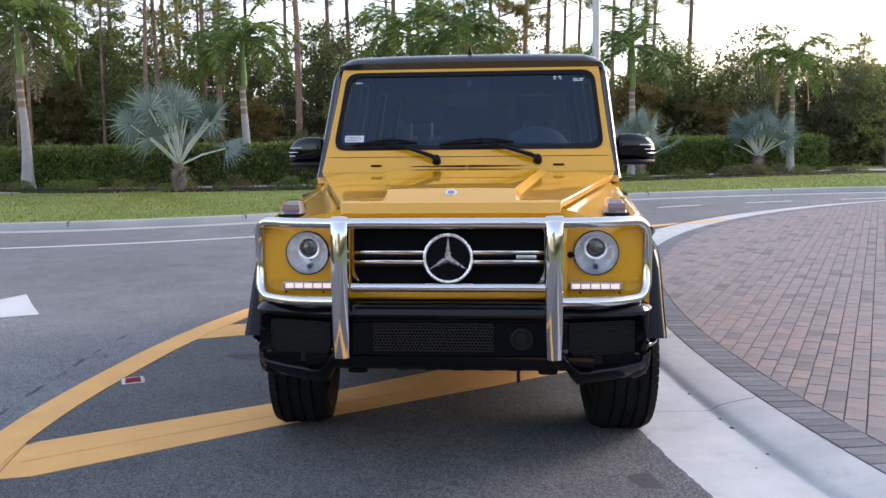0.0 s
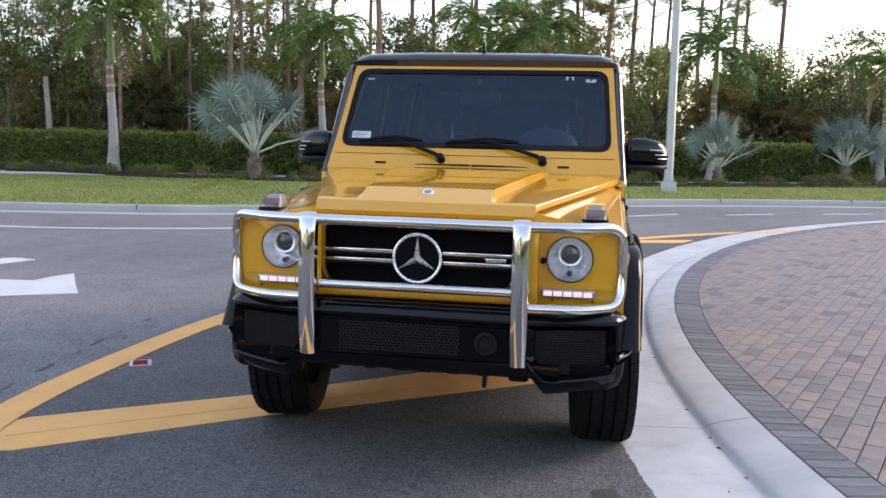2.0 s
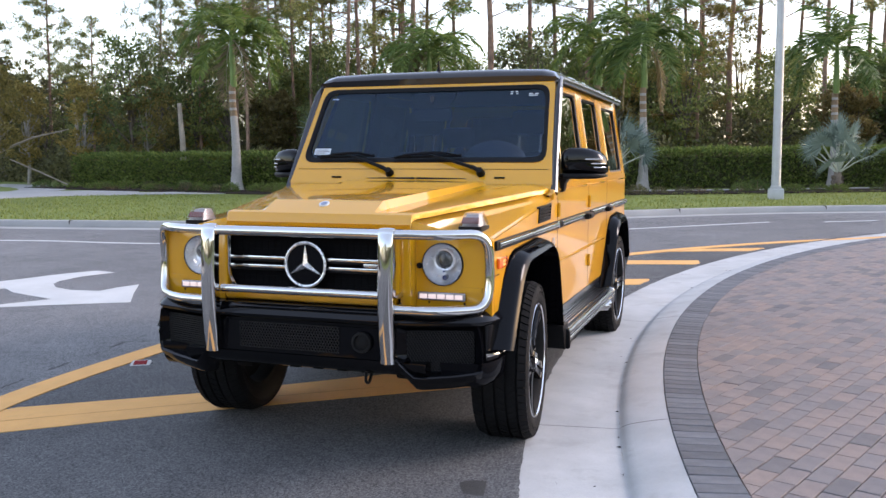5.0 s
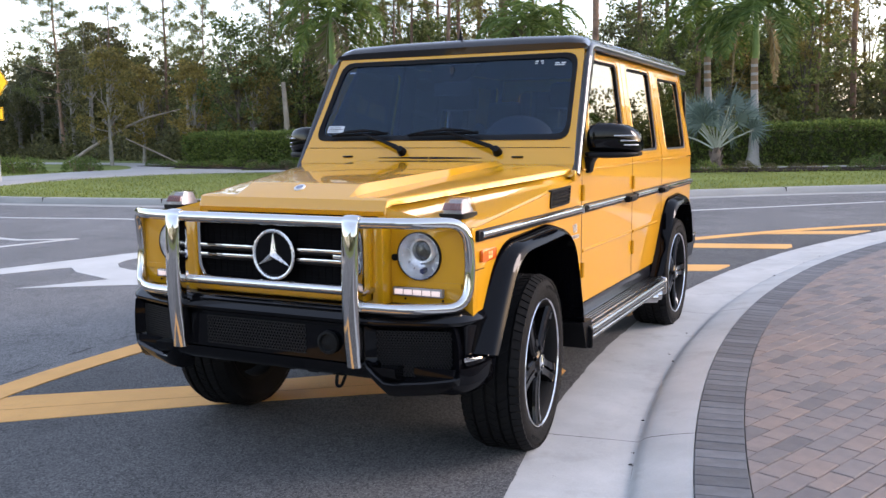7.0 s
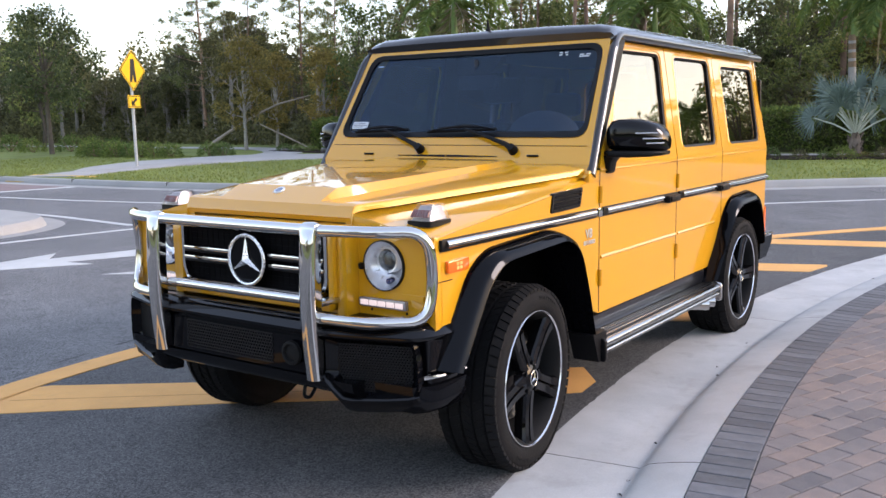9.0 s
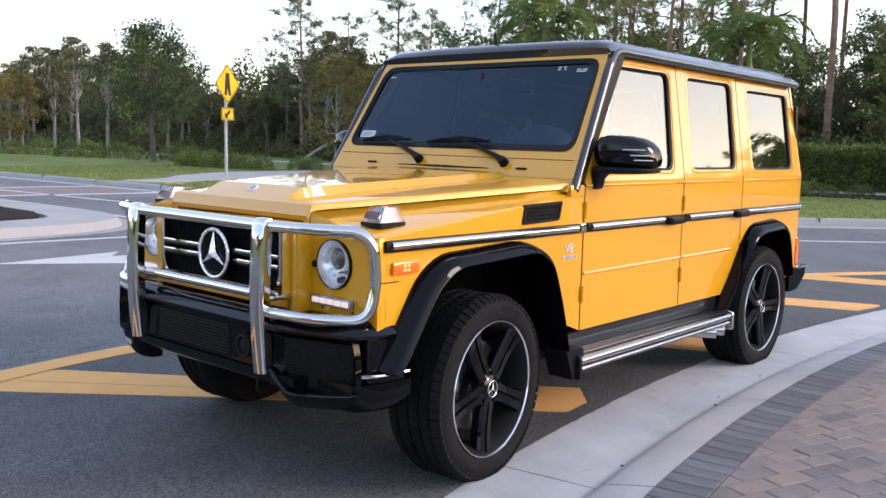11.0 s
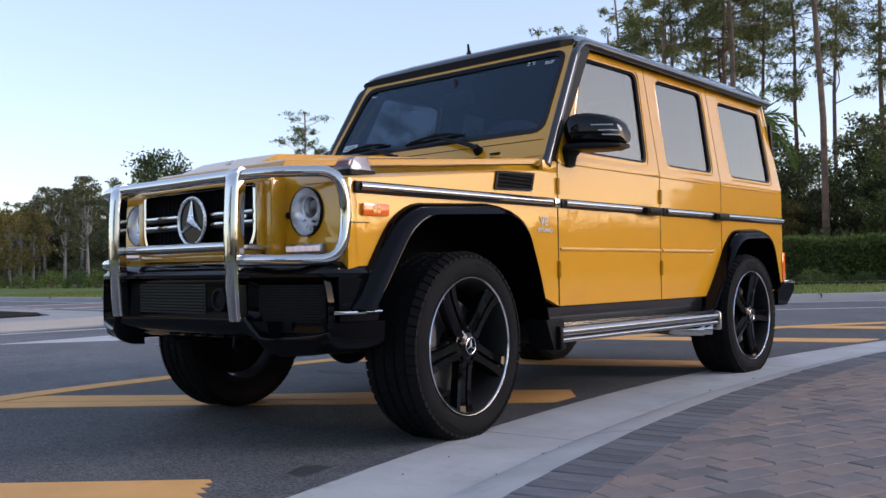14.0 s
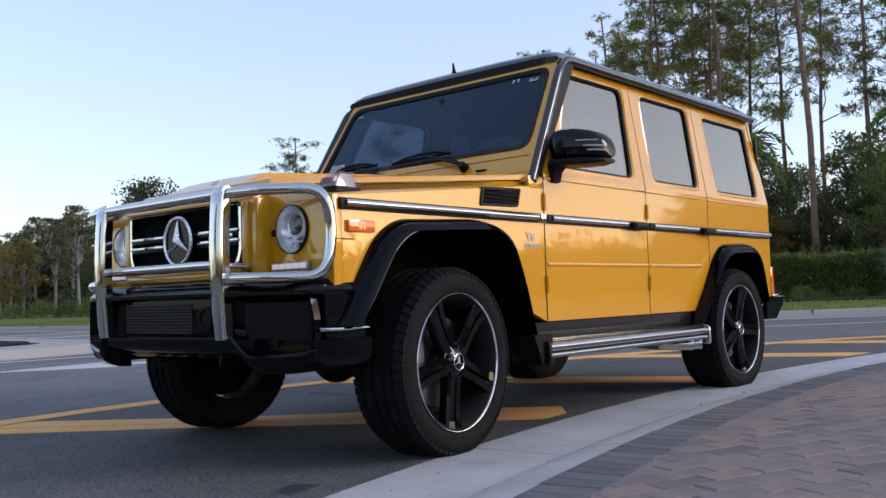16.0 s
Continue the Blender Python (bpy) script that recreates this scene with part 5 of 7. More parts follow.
    bm = B()
    lathe(bm, [(-0.170, 0.03), (-0.165, 0.215), (-0.150, 0.222)], (0, 0, 0), 40)
    put("dust_shield", bm, DARK, w)
    bm = B()
    box(bm, (-0.115, -0.165, 0.02), (0.07, 0.075, 0.20), 0.02, (8, 0, 0))
    put("brake_caliper", bm, surf("grey_caliper", (0.10, 0.10, 0.105), 0.45, 0.3, 0.1, 8, 90), w)
    return w


proto = build_wheel()
for x, y, spin, turn in ((0.897, 0.008, -4, 5.0), (-0.922, 0.008, 40, 185.0), (0.897, 2.85, 17, 0), (-0.897, 2.85, 25, 180)):
    wheel = copy_thing(proto, pose(x, y, 0.387, spin, 0, turn))
    wheel.parent = car
for o in list(proto.children_recursive) + [proto]:
    bpy.data.objects.remove(o)
for y in (0.0, 2.85):
    bm = B()
    cyl(bm, (-0.70, y, 0.387), (0.70, y, 0.387), 0.05)
    bmesh.ops.create_uvsphere(bm, u_segments=16, v_segments=10, radius=0.115, matrix=Matrix.Translation((0.15, y, 0.385)))
    put("axle", bm, DARK, car)
bm = B()
box(bm, (0, 1.42, 0.40), (1.30, 2.0, 0.12), 0.03)
for x in (-0.42, 0.42):
    box(bm, (x, 1.45, 0.46), (0.09, 4.1, 0.14), 0.02)
box(bm, (0.05, 1.2, 0.345), (0.55, 1.3, 0.12), 0.04)
put("underbody", bm, DARK, car)
car.matrix_basis = pose(0, 0, 0, -0.30, 0.30, 0)


# ---- ground ----
CX, CY = 16.5, 2.6          # centre of the paved circle


def ring_pt(r, a, z):
    """A point on a circle round the paved plaza; a in degrees from the -x direction, growing towards +y."""
    t = radians(180 - a)
    return (CX + r * math.cos(t), CY + r * math.sin(t), z)


def ribbon(line, width, z, joint=0.0):
    """Verts and faces of a strip of even width along a 2D line."""
    pts = [Vector((a, b)) for a, b in line]
    vs, fs = [], []
    for i, p in enumerate(pts):
        d = (pts[min(i + 1, len(pts) - 1)] - pts[max(i - 1, 0)]).normalized()
        nrm = Vector((-d.y, d.x)) * width / 2
        vs += [(*(p + nrm), z), (*(p - nrm), z)]
        if i:
            k = 2 * i
            fs.append((k - 2, k - 1, k + 1, k))
    return vs, fs


def spline(line, k=6):
    """A Catmull-Rom curve through 2D points."""
    p = [Vector(a) for a in line]
    p = [p[0] * 2 - p[1]] + p + [p[-1] * 2 - p[-2]]
    out = []
    for i in range(1, len(p) - 2):
        for j in range(k):
            t = j / k
            a, b, c, d = p[i - 1:i + 3]
            out.append(0.5 * ((2 * b) + (c - a) * t + (2 * a - 5 * b + 4 * c - d) * t * t + (3 * b - a - 3 * c + d) * t ** 3))
    return [tuple(q) for q in out] + [tuple(p[-2])]


def painted(name, verts, faces, material, label, thick=0.003):
    """Road paint as a thin raised layer."""
    bm = B()
    vs = [bm.verts.new((x, y, 0.001)) for x, y, *_ in verts]
    fs = [bm.faces.new([vs[i] for i in f]) for f in faces]
    more = bmesh.ops.extrude_face_region(bm, geom=fs)["geom"]
    bmesh.ops.translate(bm, verts=[v for v in more if isinstance(v, bmesh.types.BMVert)], vec=(0, 0, thick))
    return tagged(put(name, bm, material, None, label, 0), "", "road marking", "", "structure")


bm = B()
bmesh.ops.create_circle(bm, cap_ends=True, cap_tris=True, segments=64, radius=1500, matrix=Matrix.Translation((0, 0, -0.10)))
tagged(put("ground", bm, SOIL, None, "flat ground with thin grass and leaf litter", 0), "", "ground", "", "structure")

FAR = spline([(-140, 8), (-90, 8.2), (-55, 8.8), (-38, 9.2), (-27, 9.7), (-22, 9.8), (-15.6, 9.8), (-11.7, 10.15), (-8.0, 10.65), (-6.3, 11.2), (-4.4, 12.25), (-1.4, 14.85), (2.2, 17.3), (6, 18.7), (10, 19.6), (16, 20.2), (24, 19), (32, 14.5), (37, 7), (39, -2)], 6)
bm = B()
bmesh.ops.create_grid(bm, x_segments=30, y_segments=30, size=1, matrix=Matrix.Translation((-20, -10, 0)) @ Matrix.Diagonal((110, 48, 1, 1)))
tagged(put("road", bm, ASPHALT, None, "dark grey asphalt road with fine grain", 0), "", "road", "", "structure")


def kerb_run(name, line, prof, label, material, closed=False):
    """A kerb swept along a 2D line; prof is offset to the left of the line and height."""
    bm = B()
    pts = [Vector(p) for p in line]
    rows = []
    for i, p in enumerate(pts):
        d = (pts[(i + 1) % len(pts)] - pts[i - 1]).normalized() if closed else (pts[min(i + 1, len(pts) - 1)] - pts[max(i - 1, 0)]).normalized()
        nrm = Vector((-d.y, d.x))
        rows.append([(*(p + nrm * o), z) for o, z in prof])
    loft(bm, rows + ([rows[0]] if closed else []))
    return tagged(put(name, bm, material, None, label, 40), "", "kerb", "", "structure")


kerb_run("far_kerb", FAR, [(-0.45, 0.003), (-0.02, 0.004), (0.0, 0.10), (0.03, 0.13), (0.17, 0.135), (0.18, 0.0)], "pale concrete kerb along the far side of the road", FARCONC)
far_joint = B()
acc = 0.0
for a, b in zip(FAR, FAR[1:]):
    a, b = Vector(a), Vector(b)
    acc += (b - a).length
    if acc > 3.0 and -30 < a.x < 20:
        acc = 0.0
        d = (b - a).normalized()
        n_ = Vector((-d.y, d.x))
        box(far_joint, (*(a + n_ * 0.09), 0.07), (0.012, 0.20, 0.136), 0, (0, 0, math.degrees(math.atan2(d.y, d.x))))
tagged(put("kerb_joint", far_joint, MULCH, None, "dark joints between kerb stones", 0), "", "kerb", "", "structure")

# lawn beyond the far kerb
bm = B()
lawn_edge = []
pts = [Vector(p) for p in FAR]
for i, p in enumerate(pts):
    d = (pts[min(i + 1, len(pts) - 1)] - pts[max(i - 1, 0)]).normalized()
    lawn_edge.append(tuple(p + Vector((-d.y, d.x)) * 0.165))
fill(bm, [lawn_edge + [(160, -2), (160, 160), (-160, 160), (-160, 8)]], lambda a, b: (a, b, 0.13), (0, 0, -0.05))
tagged(put("lawn", bm, GRASS, None, "mown green lawn beyond the road", 0), "", "lawn", "", "structure")

# plaza: base, kerb, dark soldier band, clay pavers
bm = B()
bmesh.ops.create_circle(bm, cap_ends=True, segments=160, radius=15.148, matrix=Matrix.Translation((CX, CY, 0.060)))
pave = tagged(put("pavement", bm, SAND, None, "raised paved plaza laid with reddish clay pavers", 0), "", "pavement", "", "structure")
KERB = [(15.86, -0.02), (15.86, 0.006), (15.60, 0.004), (15.42, 0.002), (15.400, 0.001), (15.391, 0.005), (15.380, 0.015), (15.366, 0.024), (15.345, 0.031), (15.30, 0.041), (15.25, 0.051), (15.20, 0.059), (15.152, 0.066), (15.150, 0.01)]
kerb_ob = thing("kerb", "pale concrete kerb with a wide gutter round the plaza", "kerb", kind="structure")
STEP = math.degrees(3.0 / 15.3)
first_joint = -8.95
for k in range(-6, 26):
    a0 = first_joint + k * STEP
    bm = B()
    rows = [[ring_pt(r, a0 + 0.012 + (STEP - 0.024) * j / 12, z) for r, z in KERB] for j in range(13)]
    loft(bm, rows)
    put("kerb_stone", bm, CONCRETE, kerb_ob, smooth=50)
bm = B()
loft(bm, [[ring_pt(r, a, z) for r, z in ((15.85, 0.0012), (15.42, -0.004), (15.385, -0.008), (15.35, 0.010), (15.29, 0.034), (15.155, 0.052))] for a in np.linspace(-45, 150, 200)])
put("joint_filler", bm, MULCH, kerb_ob, smooth=0)

# central island: its kerb and lawn
isle = thing("island_kerb", "raised pale concrete kerb round the grassed central island", "kerb", kind="structure")
for k in range(24):
    bm = B()
    loft(bm, [[ring_pt(r, k * 15 + 0.02 + 14.96 * j / 10, z) for r, z in ((12.29, 0.05), (12.285, 0.085), (12.25, 0.17), (12.23, 0.205), (12.19, 0.222), (12.07, 0.226), (12.06, 0.10))] for j in range(11)])
    put("kerb_stone", bm, CONCRETE, isle, smooth=50)
bm = B()
bmesh.ops.create_circle(bm, cap_ends=True, segments=120, radius=12.062, matrix=Matrix.Translation((CX, CY, 0.205)))
tagged(put("island_lawn", bm, GRASS, None, "mown grass on the central island", 0), "", "lawn", "", "structure")

# unworn, darker asphalt between the edge line and the gutter
GORE = spline([(-0.9, -3.0), (-1.5, -2.1), (-2.02, -1.06), (-2.2, -0.2), (-2.22, 0.9), (-2.15, 2.0), (-1.95, 3.1), (-1.5, 4.6), (-0.85, 6.2), (-0.30, 7.3), (0.15, 8.0), (1.1, 9.2), (2.24, 10.35), (3.6, 11.4), (5.2, 12.5), (7.5, 13.9)], 6)
rim = [ring_pt(15.88, a, 0)[:2] for a in np.linspace(50, -44, 90)]
bm = B()
fill(bm, [[(3.6, -9.0), (1.6, -7.0), (0.2, -5.0)] + GORE + [(8.2, 14.2)] + [p for p in rim if -8.6 < p[1] < 14.6]], lambda a, b: (a, b, 0.0009), (0, 0, -0.02))
tagged(put("gore_asphalt", bm, DARKASPHALT, None, "darker unworn asphalt inside the yellow edge line", 0), "", "road", "", "structure")

# crumbled asphalt edge and a thin dark line in the gutter's crease
random.seed(12)
vs, fs = [], []
drift = 0.0
for k in range(1500):
    a = -22 + k * 0.05
    drift = drift * 0.92 + random.uniform(-0.0035, 0.0035)
    vs += [ring_pt(15.856 + drift + random.uniform(-0.004, 0.004), a, 0.0078), ring_pt(15.90, a, 0.0074), ring_pt(16.02, a, 0.0006)]
    if k:
        q = 3 * k
        fs += [(q - 3, q - 2, q + 1, q), (q - 2, q - 1, q + 2, q + 1)]
raw("asphalt_edge", vs, fs, DARKASPHALT, kerb_ob, "ragged asphalt edge along the gutter")
vs, fs, wide = [], [], 0.004
for k in range(1300):
    a = -22 + k * 0.055
    wide = min(0.006, max(0.0008, wide + random.uniform(-0.0009, 0.0009)))
    vs += [ring_pt(15.392 + wide, a, 0.0026), ring_pt(15.390 - wide * 0.5, a, 0.0036)]
    if k:
        q = 2 * k
        fs.append((q - 2, q - 1, q + 1, q))
raw("gutter_dirt", vs, fs, CREASELINE, kerb_ob, "thin uneven dark line in the crease")

# road paint
painted("gore_line", *ribbon(GORE, 0.205, 0), YELLOW, "worn yellow edge line curving round the plaza", 0.0055)
for nm, poly in (("chevron", [(-2.0, -0.92), (-1.80, -0.86), (-0.92, -0.13), (0.10, 0.62), (0.72, 1.09), (0.41, 1.46), (-0.10, 1.10), (-1.08, 0.24), (-2.02, -0.42), (-2.12, -0.6)]),
                 ("chevron", [(-2.12, 1.86), (-1.68, 2.06), (0.75, 2.98), (0.62, 3.38), (-1.80, 2.47), (-2.06, 2.38)]),
                 ("chevron", [(-1.42, 4.62), (0.92, 5.38), (0.82, 5.80), (-1.36, 5.05)]),
                 ("chevron", [(-0.40, 6.88), (1.30, 7.28), (1.24, 7.70), (-0.20, 7.34)]),
                 ("chevron", [(0.45, 8.55), (2.15, 9.10), (2.05, 9.50), (0.75, 8.95)]),
                 ("chevron", [(-1.20, -2.72), (0.66, -1.10), (0.70, -1.12), (0.69, -1.15), (0.75, -1.16), (0.73, -1.19), (0.80, -1.21), (0.78, -1.24), (0.86, -1.26), (0.88, -1.30), (-0.80, -3.05)])):
    painted(nm, [(*p, 0) for p in poly], [tuple(range(len(poly)))], YELLOW, "worn yellow hatching bar painted on the asphalt")
painted("paint_seam", *ribbon([(-1.95, -0.70), (-1.63, -0.45), (-1.2, -0.13), (-0.2, 0.62)], 0.010, 0), SEAMY, "thin overlap seam along the yellow bar", 0.0042)
painted("paint_seam", *ribbon([(-1.93, -1.0), (-2.0, -0.72), (-2.06, -0.46)], 0.008, 0), SEAMY, "thin overlap seam where two bars meet", 0.0068)
LANE = spline([(-60, 5.6), (-30, 6.3), (-16, 6.9), (-12, 7.3), (-9.6, 7.75), (-7, 7.9), (-3.8, 9.3), (-0.75, 11.85), (2.2, 14.5)], 6)
painted("lane_line", *ribbon(LANE, 0.13, 0), WHITE, "white lane line along the far side")
for a, b in (((3.2, 14.75), (4.2, 15.35)), ((5.3, 15.9), (6.4, 16.35)), ((7.6, 16.75), (8.8, 17.1)), ((10.0, 17.3), (11.2, 17.5))):
    painted("lane_dash", *ribbon([a, b], 0.13, 0), WHITE, "white lane dash")
painted("median_line", *ribbon([(-8.62, -6), (-8.60, 1.0), (-8.55, 2.2), (-8.33, 3.6), (-8.15, 4.6), (-7.95, 5.3)], 0.13, 0), WHITE, "white line beside the planted median")
painted("median_line", *ribbon([(-8.0, 5.25), (-8.6, 4.9), (-10.7, 5.15), (-14, 5.3), (-24, 5.0)], 0.13, 0), WHITE, "white line round the nose of the median")
ARROW = [(-6.78, 1.15), (-5.82, 2.42), (-6.22, 2.35), (-5.88, 3.02), (-5.74, 3.24), (-5.42, 3.02), (-5.0, 2.88), (-4.70, 2.78), (-5.14, 2.05), (-4.50, 2.45), (-4.15, 2.65), (-3.80, 2.84), (-4.14, 3.33), (-4.50, 3.88), (-4.58, 3.62), (-4.60, 3.36),
         (-4.95, 3.33), (-5.25, 3.45), (-5.48, 3.66), (-5.58, 3.88), (-5.60, 4.25), (-5.46, 4.66), (-5.80, 4.74), (-6.02, 4.30), (-6.12, 3.95), (-6.26, 3.55), (-6.40, 3.0), (-6.61, 2.40), (-6.93, 2.68)]
painted("turn_arrow", [(*p, 0) for p in ARROW], [tuple(range(len(ARROW)))], WHITE, "white forked turn arrow painted on the road")
for x in (-20.7, -17.3):
    painted("crosswalk_line", *ribbon([(x + 0.4, 9.4), (x, 7.2), (x - 0.4, 5.2)], 0.30, 0), WHITE, "white crosswalk line")
painted("crosswalk", [(-20.2, 9.45, 0), (-16.75, 9.5, 0), (-17.5, 5.2, 0), (-21.0, 5.2, 0)], [(0, 1, 2, 3)], BRICKWALK, "brick-red crosswalk surface", 0.002)

# road stud
def stud_block(prof, half, m):
    """A bar with the given side profile (along, up)."""
    b = B()
    rows = [[(x, y + (0.006 if y < 0 else -0.006) * (k in (0, 3)), z * (0.5 if k in (0, 3) else 1)) for y, z in prof] for k, x in enumerate((-half, -half + 0.008, half - 0.008, half))]
    vs = loft(b, rows)
    b.faces.new(vs[0])
    b.faces.new(vs[-1][::-1])
    b.transform(m)
    return b


at_stud = pose(-2.036, 0.705, 0.001, 0, 0, 26)
stud = tagged(put("road_stud", stud_block([(-0.056, 0), (-0.052, 0.005), (-0.004, 0.018), (0.030, 0.018), (0.052, 0.005), (0.056, 0)], 0.066, at_stud), WHITE, None, "low white road stud with red reflector"), "", "road stud")
put("stud_reflector", stud_block([(-0.051, 0.004), (-0.051, 0.0078), (-0.010, 0.0186), (0.010, 0.0205), (0.010, 0.012)], 0.050, at_stud), STUDRED, stud)

# oil stains
for x, y, rx, ry in ((0.84, -0.80, 0.088, 0.10), (1.0, -1.06, 0.08, 0.09), (-1.45, 1.35, 0.22, 0.10)):
    vs = [(x + rx * math.cos(t) * (1 + 0.2 * math.sin(3 * t)), y + ry * math.sin(t) * (1 + 0.15 * math.cos(2 * t)), 0.0018) for t in np.linspace(0, 2 * math.pi, 20, endpoint=False)]
    tagged(raw("oil_stain", vs, [tuple(range(20))], surf("oil_stain_film", (0.030, 0.029, 0.028), 0.75, 0, 0.3, 9, 160, 0.5) if "oil_stain_film" not in bpy.data.materials else bpy.data.materials["oil_stain_film"], None, "dark oil stain on the asphalt"), "", "stain", "", "structure")
random.seed(23)
trail = spline([(-2.36, -0.75), (-2.40, -0.39), (-2.46, -0.07), (-2.53, 0.45), (-2.57, 0.90), (-2.62, 1.33), (-2.65, 1.70), (-2.66, 2.3)], 9)
k = 0
while k < len(trail) - 6:
    n = random.choice((3, 4, 5, 6))
    (x0, y0), (x1, y1) = trail[k], trail[min(k + n, len(trail) - 1)]
    w = random.uniform(0.008, 0.020)
    jag = [random.uniform(0.3, 1.0) for _ in range(6)]
    vs = [(x0 + (x1 - x0) * u + w * q, y0 + (y1 - y0) * u, 0.0017) for u, q in zip((0, 0.25, 0.5, 0.75, 1), (0.1, jag[0], jag[1], jag[2], 0.1))] + [(x0 + (x1 - x0) * u - w * q, y0 + (y1 - y0) * u, 0.0017) for u, q in zip((0.85, 0.5, 0.2), jag[3:])]
    tagged(raw("road_scuff", vs, [tuple(range(8))], bpy.data.materials["oil_stain_film"], None, "dark broken scuff along the asphalt"), "", "scuff", "", "structure")
    k += n + random.choice((2, 3, 5))
random.seed(5)
for k in range(26):
    a = random.uniform(-22, 18)
    r = random.choice((15.39, 15.4, 15.41, 15.7, 15.2, 15.45))
    p = ring_pt(r, a, 0.0)
    z = -0.002 if r > 15.3 else 0.066
    if k == 0:
        p, z = (1.300, 0.25, 0), -0.002
    if k == 1:
        p, z = (1.305, -0.64, 0), -0.002
    t, q = random.uniform(0, 6.28), random.uniform(0.010, 0.022)
    vs = [(p[0] + q * math.cos(t), p[1] + q * math.sin(t), z), (p[0] + q * 0.4 * math.cos(t + 1.5), p[1] + q * 0.4 * math.sin(t + 1.5), z + 0.008), (p[0] - q * math.cos(t), p[1] - q * math.sin(t), z + 0.002), (p[0] - q * 0.4 * math.cos(t + 1.5), p[1] - q * 0.4 * math.sin(t + 1.5), z + 0.009)]
    tagged(raw("fallen_leaf", vs, [(0, 1, 2), (0, 2, 3)], MULCH, None, "small dry brown leaf by the kerb"), "", "leaf", "fallen leaves")

# planted median
MED = spline([(-9.05, -9), (-9.08, -3), (-9.10, 1.3), (-9.15, 2.6), (-9.25, 3.5), (-9.75, 4.25), (-10.6, 4.62), (-12.0, 4.72), (-16, 4.66), (-24, 4.3), (-34, 3.6)], 5)
kerb_run("median_kerb", MED, [(-0.28, 0.003), (-0.02, 0.006), (0.02, 0.09), (0.06, 0.13), (1.05, 0.14), (1.06, 0.0)], "wide pale concrete kerb round the median", FARCONC)
bm = B()
slab(bm, [(*p, 0.0) for p in [(-10.1, -9), (-10.15, 2.6), (-10.5, 3.35), (-11.3, 3.65), (-14, 3.70), (-24, 3.3), (-34, 2.6), (-34, -9)]], (0, 0, 0.16))
tagged(put("median_bed", bm, MULCH, None, "dark mulch bed on the median", 0), "", "planting bed", "", "structure")


# ---- street furniture ----
def lamp_post(x, y, h=9.5):
    t = thing("street_lamp", "tall pale metal street lamp pole on a square base", "street lamp", (x, y, 0.12), "street lamps")
    bm = B()
    tube(bm, [(0, 0, 0.0), (0, 0, 0.5), (0, 0, h * 0.5), (0, 0, h)], [0.125, 0.118, 0.105, 0.075], 16)
    put("pole", bm, GALV, t)
    bm = B()
    box(bm, (0, 0, 0.10), (0.40, 0.40, 0.36), 0.03)
    box(bm, (0, 0, 0.31), (0.27, 0.27, 0.10), 0.03)
    put("base_cover", bm, GALV, t)
    bm = B()
    tube(bm, fillet([(0, 0, h - 0.2), (0, 0, h + 0.1), (1.4, 0, h + 0.25)], 0.3), 0.04, 10)
    box(bm, (1.65, 0, h + 0.25), (0.6, 0.26, 0.10), 0.03)
    put("lamp_arm", bm, GALV, t)
    return t


lamp_post(2.42, 20.9)
lamp_post(-38.8, 13.4, 12)

sign = thing("crossing_sign", "yellow diamond warning sign with arrow plate on a white post", "road sign", (-21.15, 14.3, 0.15))
FACE = Vector((0.956, 0.29, 0)).normalized()
SIDE = Vector((-FACE.y, FACE.x, 0)) * -1


def on_sign(a, b, d):
    p = SIDE * a + FACE * d
    return (p.x, p.y, b)


bm = B()
tube(bm, [(0, 0, 0), (0, 0, 3.50)], 0.048, 12)
put("post", bm, GALV, sign)
bm = B()
slab(bm, [on_sign(a, 2.92 + b, 0.07) for a, b in round2([(0, -0.63), (0.63, 0), (0, 0.63), (-0.63, 0)], 0.06)], FACE * 0.006)
plate = put("diamond_plate", bm, SIGNY, sign)
bm = B()
band(bm, [on_sign(a, 2.92 + b, 0.078) for a, b in round2([(0, -0.60), (0.60, 0), (0, 0.60), (-0.60, 0)], 0.06)], [on_sign(a, 2.92 + b, 0.078) for a, b in round2([(0, -0.565), (0.565, 0), (0, 0.565), (-0.565, 0)], 0.06)], FACE * 0.003)
put("sign_border", bm, SIGNK, plate)
bm = B()
slab(bm, [on_sign(a, 2.92 + b, 0.078) for a, b in round2([(-0.09, 0.34), (0.09, 0.34), (0.13, -0.05), (0.16, -0.36), (0.05, -0.36), (0, -0.12), (-0.06, -0.36), (-0.17, -0.36), (-0.12, -0.02)], 0.02)], FACE * 0.003)
put("sign_symbol", bm, SIGNK, plate, "plain black upright symbol")
bm = B()
slab(bm, [on_sign(a, 1.98 + b, 0.07) for a, b in rrect(-0.31, -0.19, 0.31, 0.19, 0.03)], FACE * 0.006)
arrow_plate = put("arrow_plate", bm, SIGNY, sign)
bm = B()
band(bm, [on_sign(a, 1.98 + b, 0.078) for a, b in rrect(-0.29, -0.17, 0.29, 0.17, 0.03)], [on_sign(a, 1.98 + b, 0.078) for a, b in rrect(-0.265, -0.148, 0.265, 0.148, 0.02)], FACE * 0.003)
slab(bm, [on_sign(a, 1.98 + b, 0.078) for a, b in [(0.15, -0.12), (-0.04, -0.12), (0.02, -0.06), (-0.14, 0.06), (-0.08, 0.13), (0.08, 0.0), (0.15, 0.06)]], FACE * 0.003)
put("arrow", bm, SIGNK, arrow_plate)

